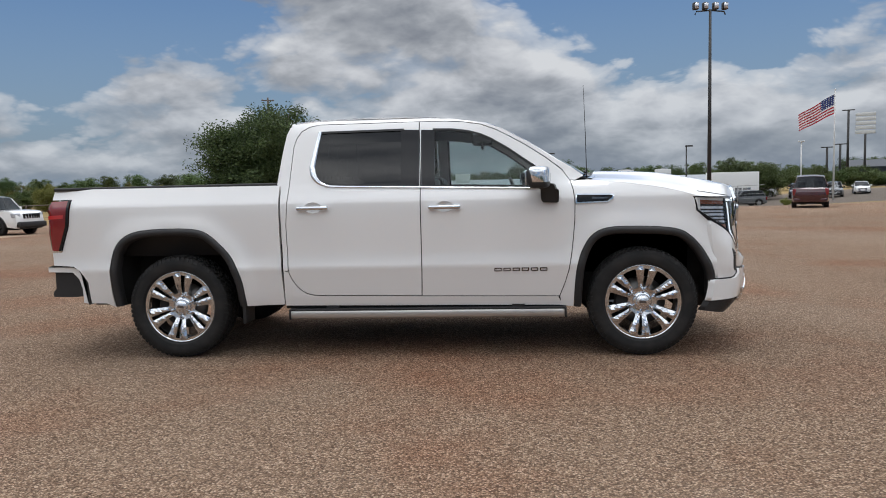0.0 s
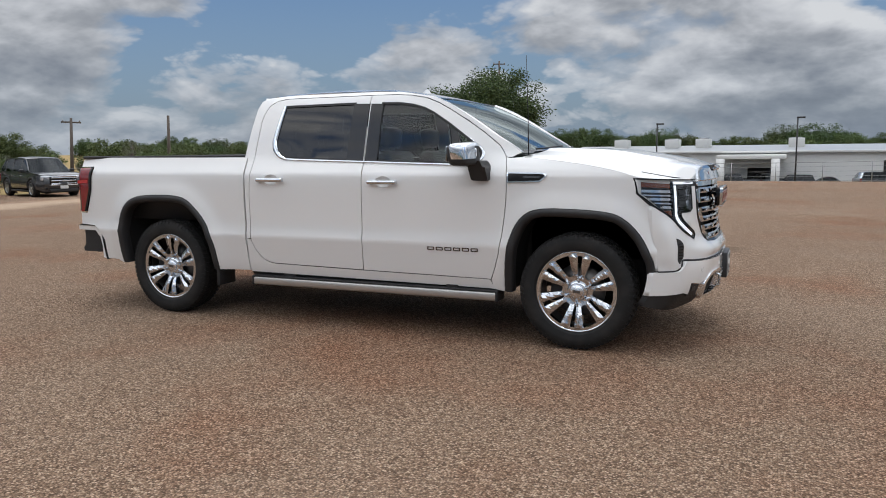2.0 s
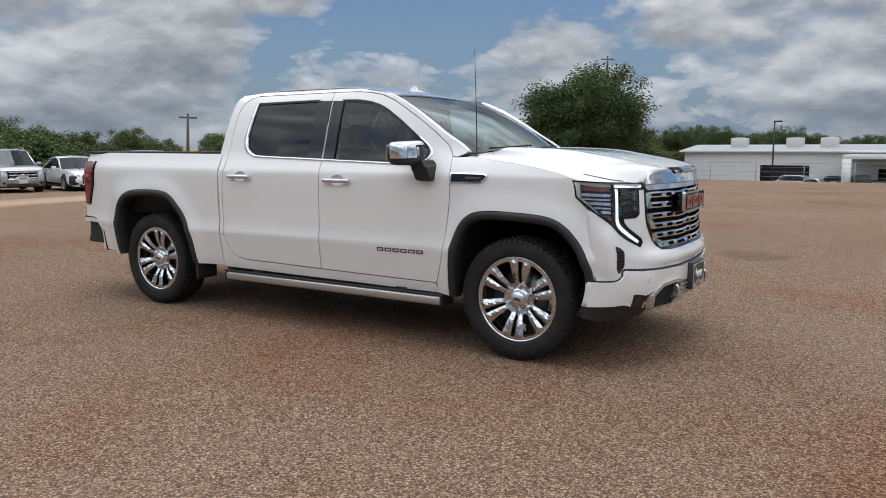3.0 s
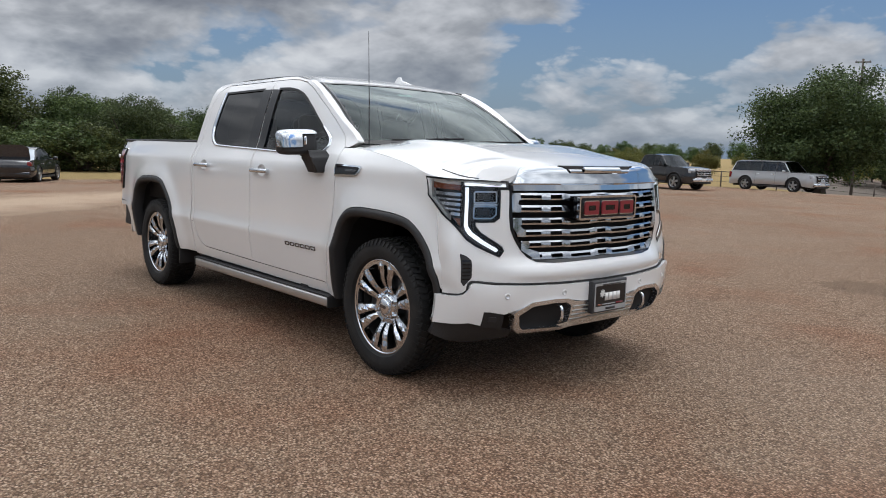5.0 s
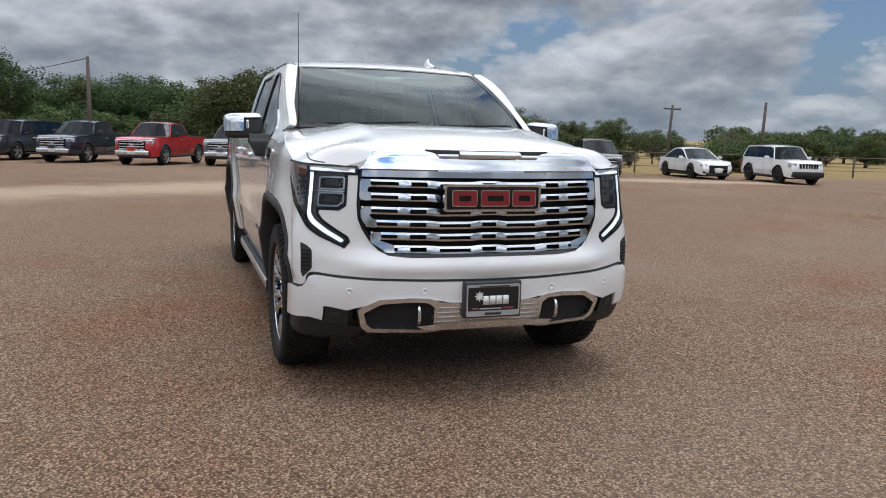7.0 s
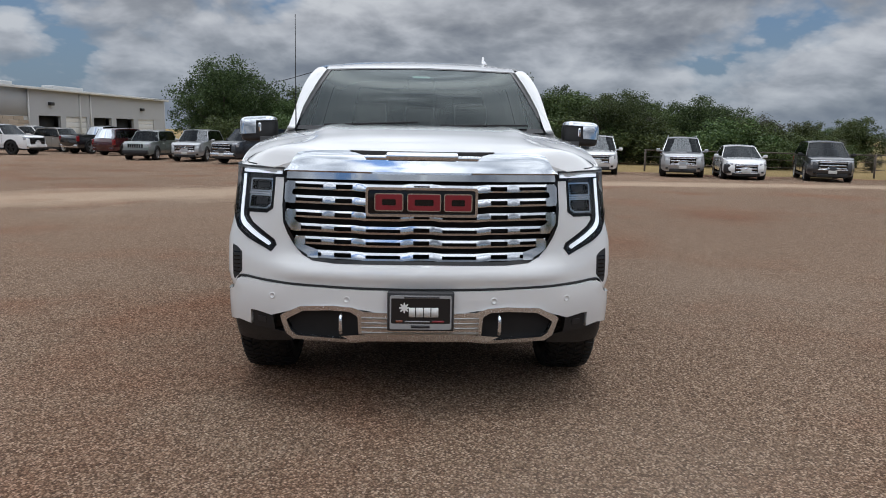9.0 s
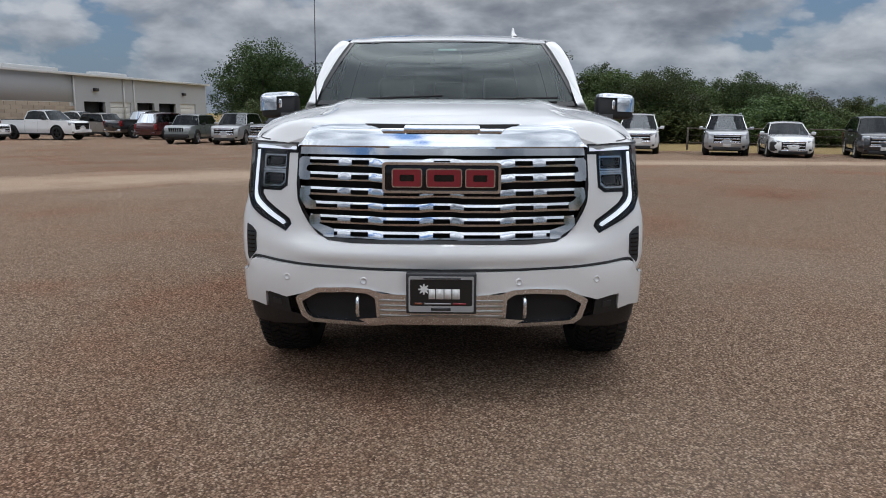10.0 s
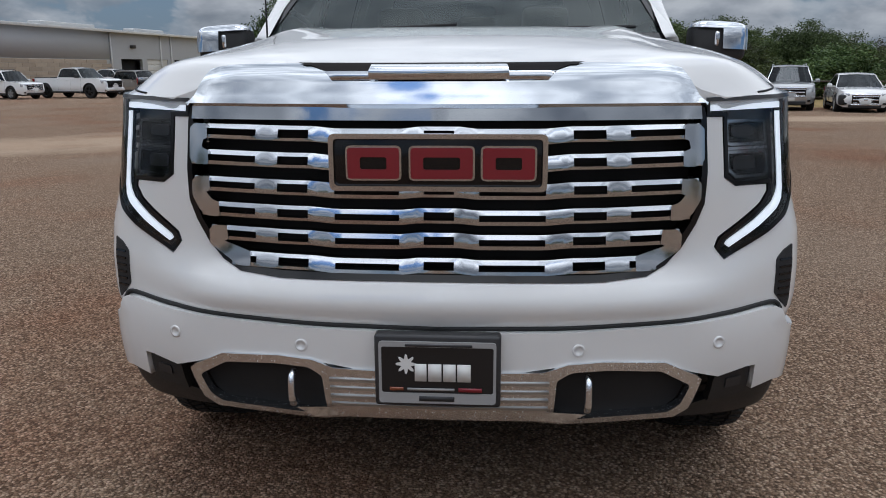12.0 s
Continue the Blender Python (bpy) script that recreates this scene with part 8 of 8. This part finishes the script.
BAYS = [(-161.4, -160.4, False), (-160.1, -159.0, True), (-158.7, -157.6, True), (-157.2, -155.9, False), (-155.6, -154.3, True)]
bay_spans = [(along_wall(a), along_wall(b_), o) for a, b_, o in BAYS]
brick_from = along_wall(-153.7)
holes = [[(a, 0.02), (b_, 0.02), (b_, 3.1), (a, 3.1)] for a, b_, o in bay_spans]
part("wall", sheet([(0, 0), (brick_from, 0), (brick_from, 5.9), (0, 5.9)], holes, 4.0, lambda x, z: (x, 0, z), 0.3, Vector((0, -1, 0)), True), WALL_GREY, shop, smooth=False)
part("wall", boxes((brick_from, WL, -0.3, 0.0, 3.0, 5.9)), WALL_GREY, shop)
part("roof", grid_skin([[(x, 0.5, 5.92), (x, -14, 6.7), (x, -28, 5.92)] for x in np.linspace(-0.5, WL + 0.5, 10)]), ROOF_METAL, shop, smooth=False)
part("roof_edge", boxes((-0.5, WL + 0.5, 0.30, 0.55, 5.72, 5.98), bevel=0.02), STEEL_PALE, shop)
part("wall", boxes((0, WL, -28.3, -28.0, 0, 5.9)), WALL_GREY, shop)
part("wall", boxes((-0.3, 0, -28.0, -0.01, 0, 5.9)), WALL_GREY, shop)
part("wall", boxes((WL, WL + 0.3, -28.0, -0.01, 0, 5.9)), WALL_GREY, shop)
for a, b_, is_open in bay_spans:
    if is_open:
        # a black sheet stands for the shaded inside of the bay
        part("open_bay", boxes((a, b_, -0.9, -0.8, 0, 3.1)), DOOR_DARK, shop, "dark open service bay")
    else:
        for i in range(5):
            part("door_panel", boxes((a, b_, -0.20, -0.14, 0.03 + i * 0.62, 0.62 + i * 0.62), bevel=0.01), DOOR_WHITE, shop)
for q in (brick_from, along_wall(-157.4), along_wall(-159.0) + 8):
    part("downpipe", boxes((q - 0.10, q + 0.10, 0.0, 0.12, 0, 5.7)), FRAME_WHITE, shop)
for q in (along_wall(-155.0), along_wall(-160.6)):
    part("wall_lamp", boxes((q - 0.35, q + 0.35, 0.0, 0.35, 4.2, 4.55), bevel=0.05), STEEL_DARK, shop)
# black sheet laid on the wall as the entrance's inner shade
part("service_bay", boxes((brick_from + 21, brick_from + 25, 0.004, 0.05, 0, 2.6)), DOOR_DARK, shop, "dark service entrance")
for q, w_ in ((20, 3), (34, 4), (52, 3), (WL - 6, 5)):
    part("ridge_vent", boxes((q - w_, q + w_, -3.2, -1.8, 6.0, 6.5), bevel=0.05), STEEL_PALE, shop)
# tan blocks of the lower wall, laid in courses
block_me = bpy.data.meshes.new("block")
tmp = boxes((0, 1.57, 0.0, 0.06, 0, 0.355), bevel=0.015)
tmp.to_mesh(block_me)
tmp.free()
block_me.materials.append(BRICK_TAN)
part("block_backing", boxes((brick_from, WL, -0.3, 0.0, 0.0, 3.0)), CONCRETE, shop)
for r_ in range(8):
    x = brick_from + 0.06 - (0.8 if r_ % 2 else 0)
    while x < min(brick_from + 30, WL - 1.6):
        if x >= brick_from and not (brick_from + 19.4 < x < brick_from + 25):
            part("block", block_me, None, shop, at=Matrix.Translation((x, 0.0, 0.02 + r_ * 0.37)))
        x += 1.60
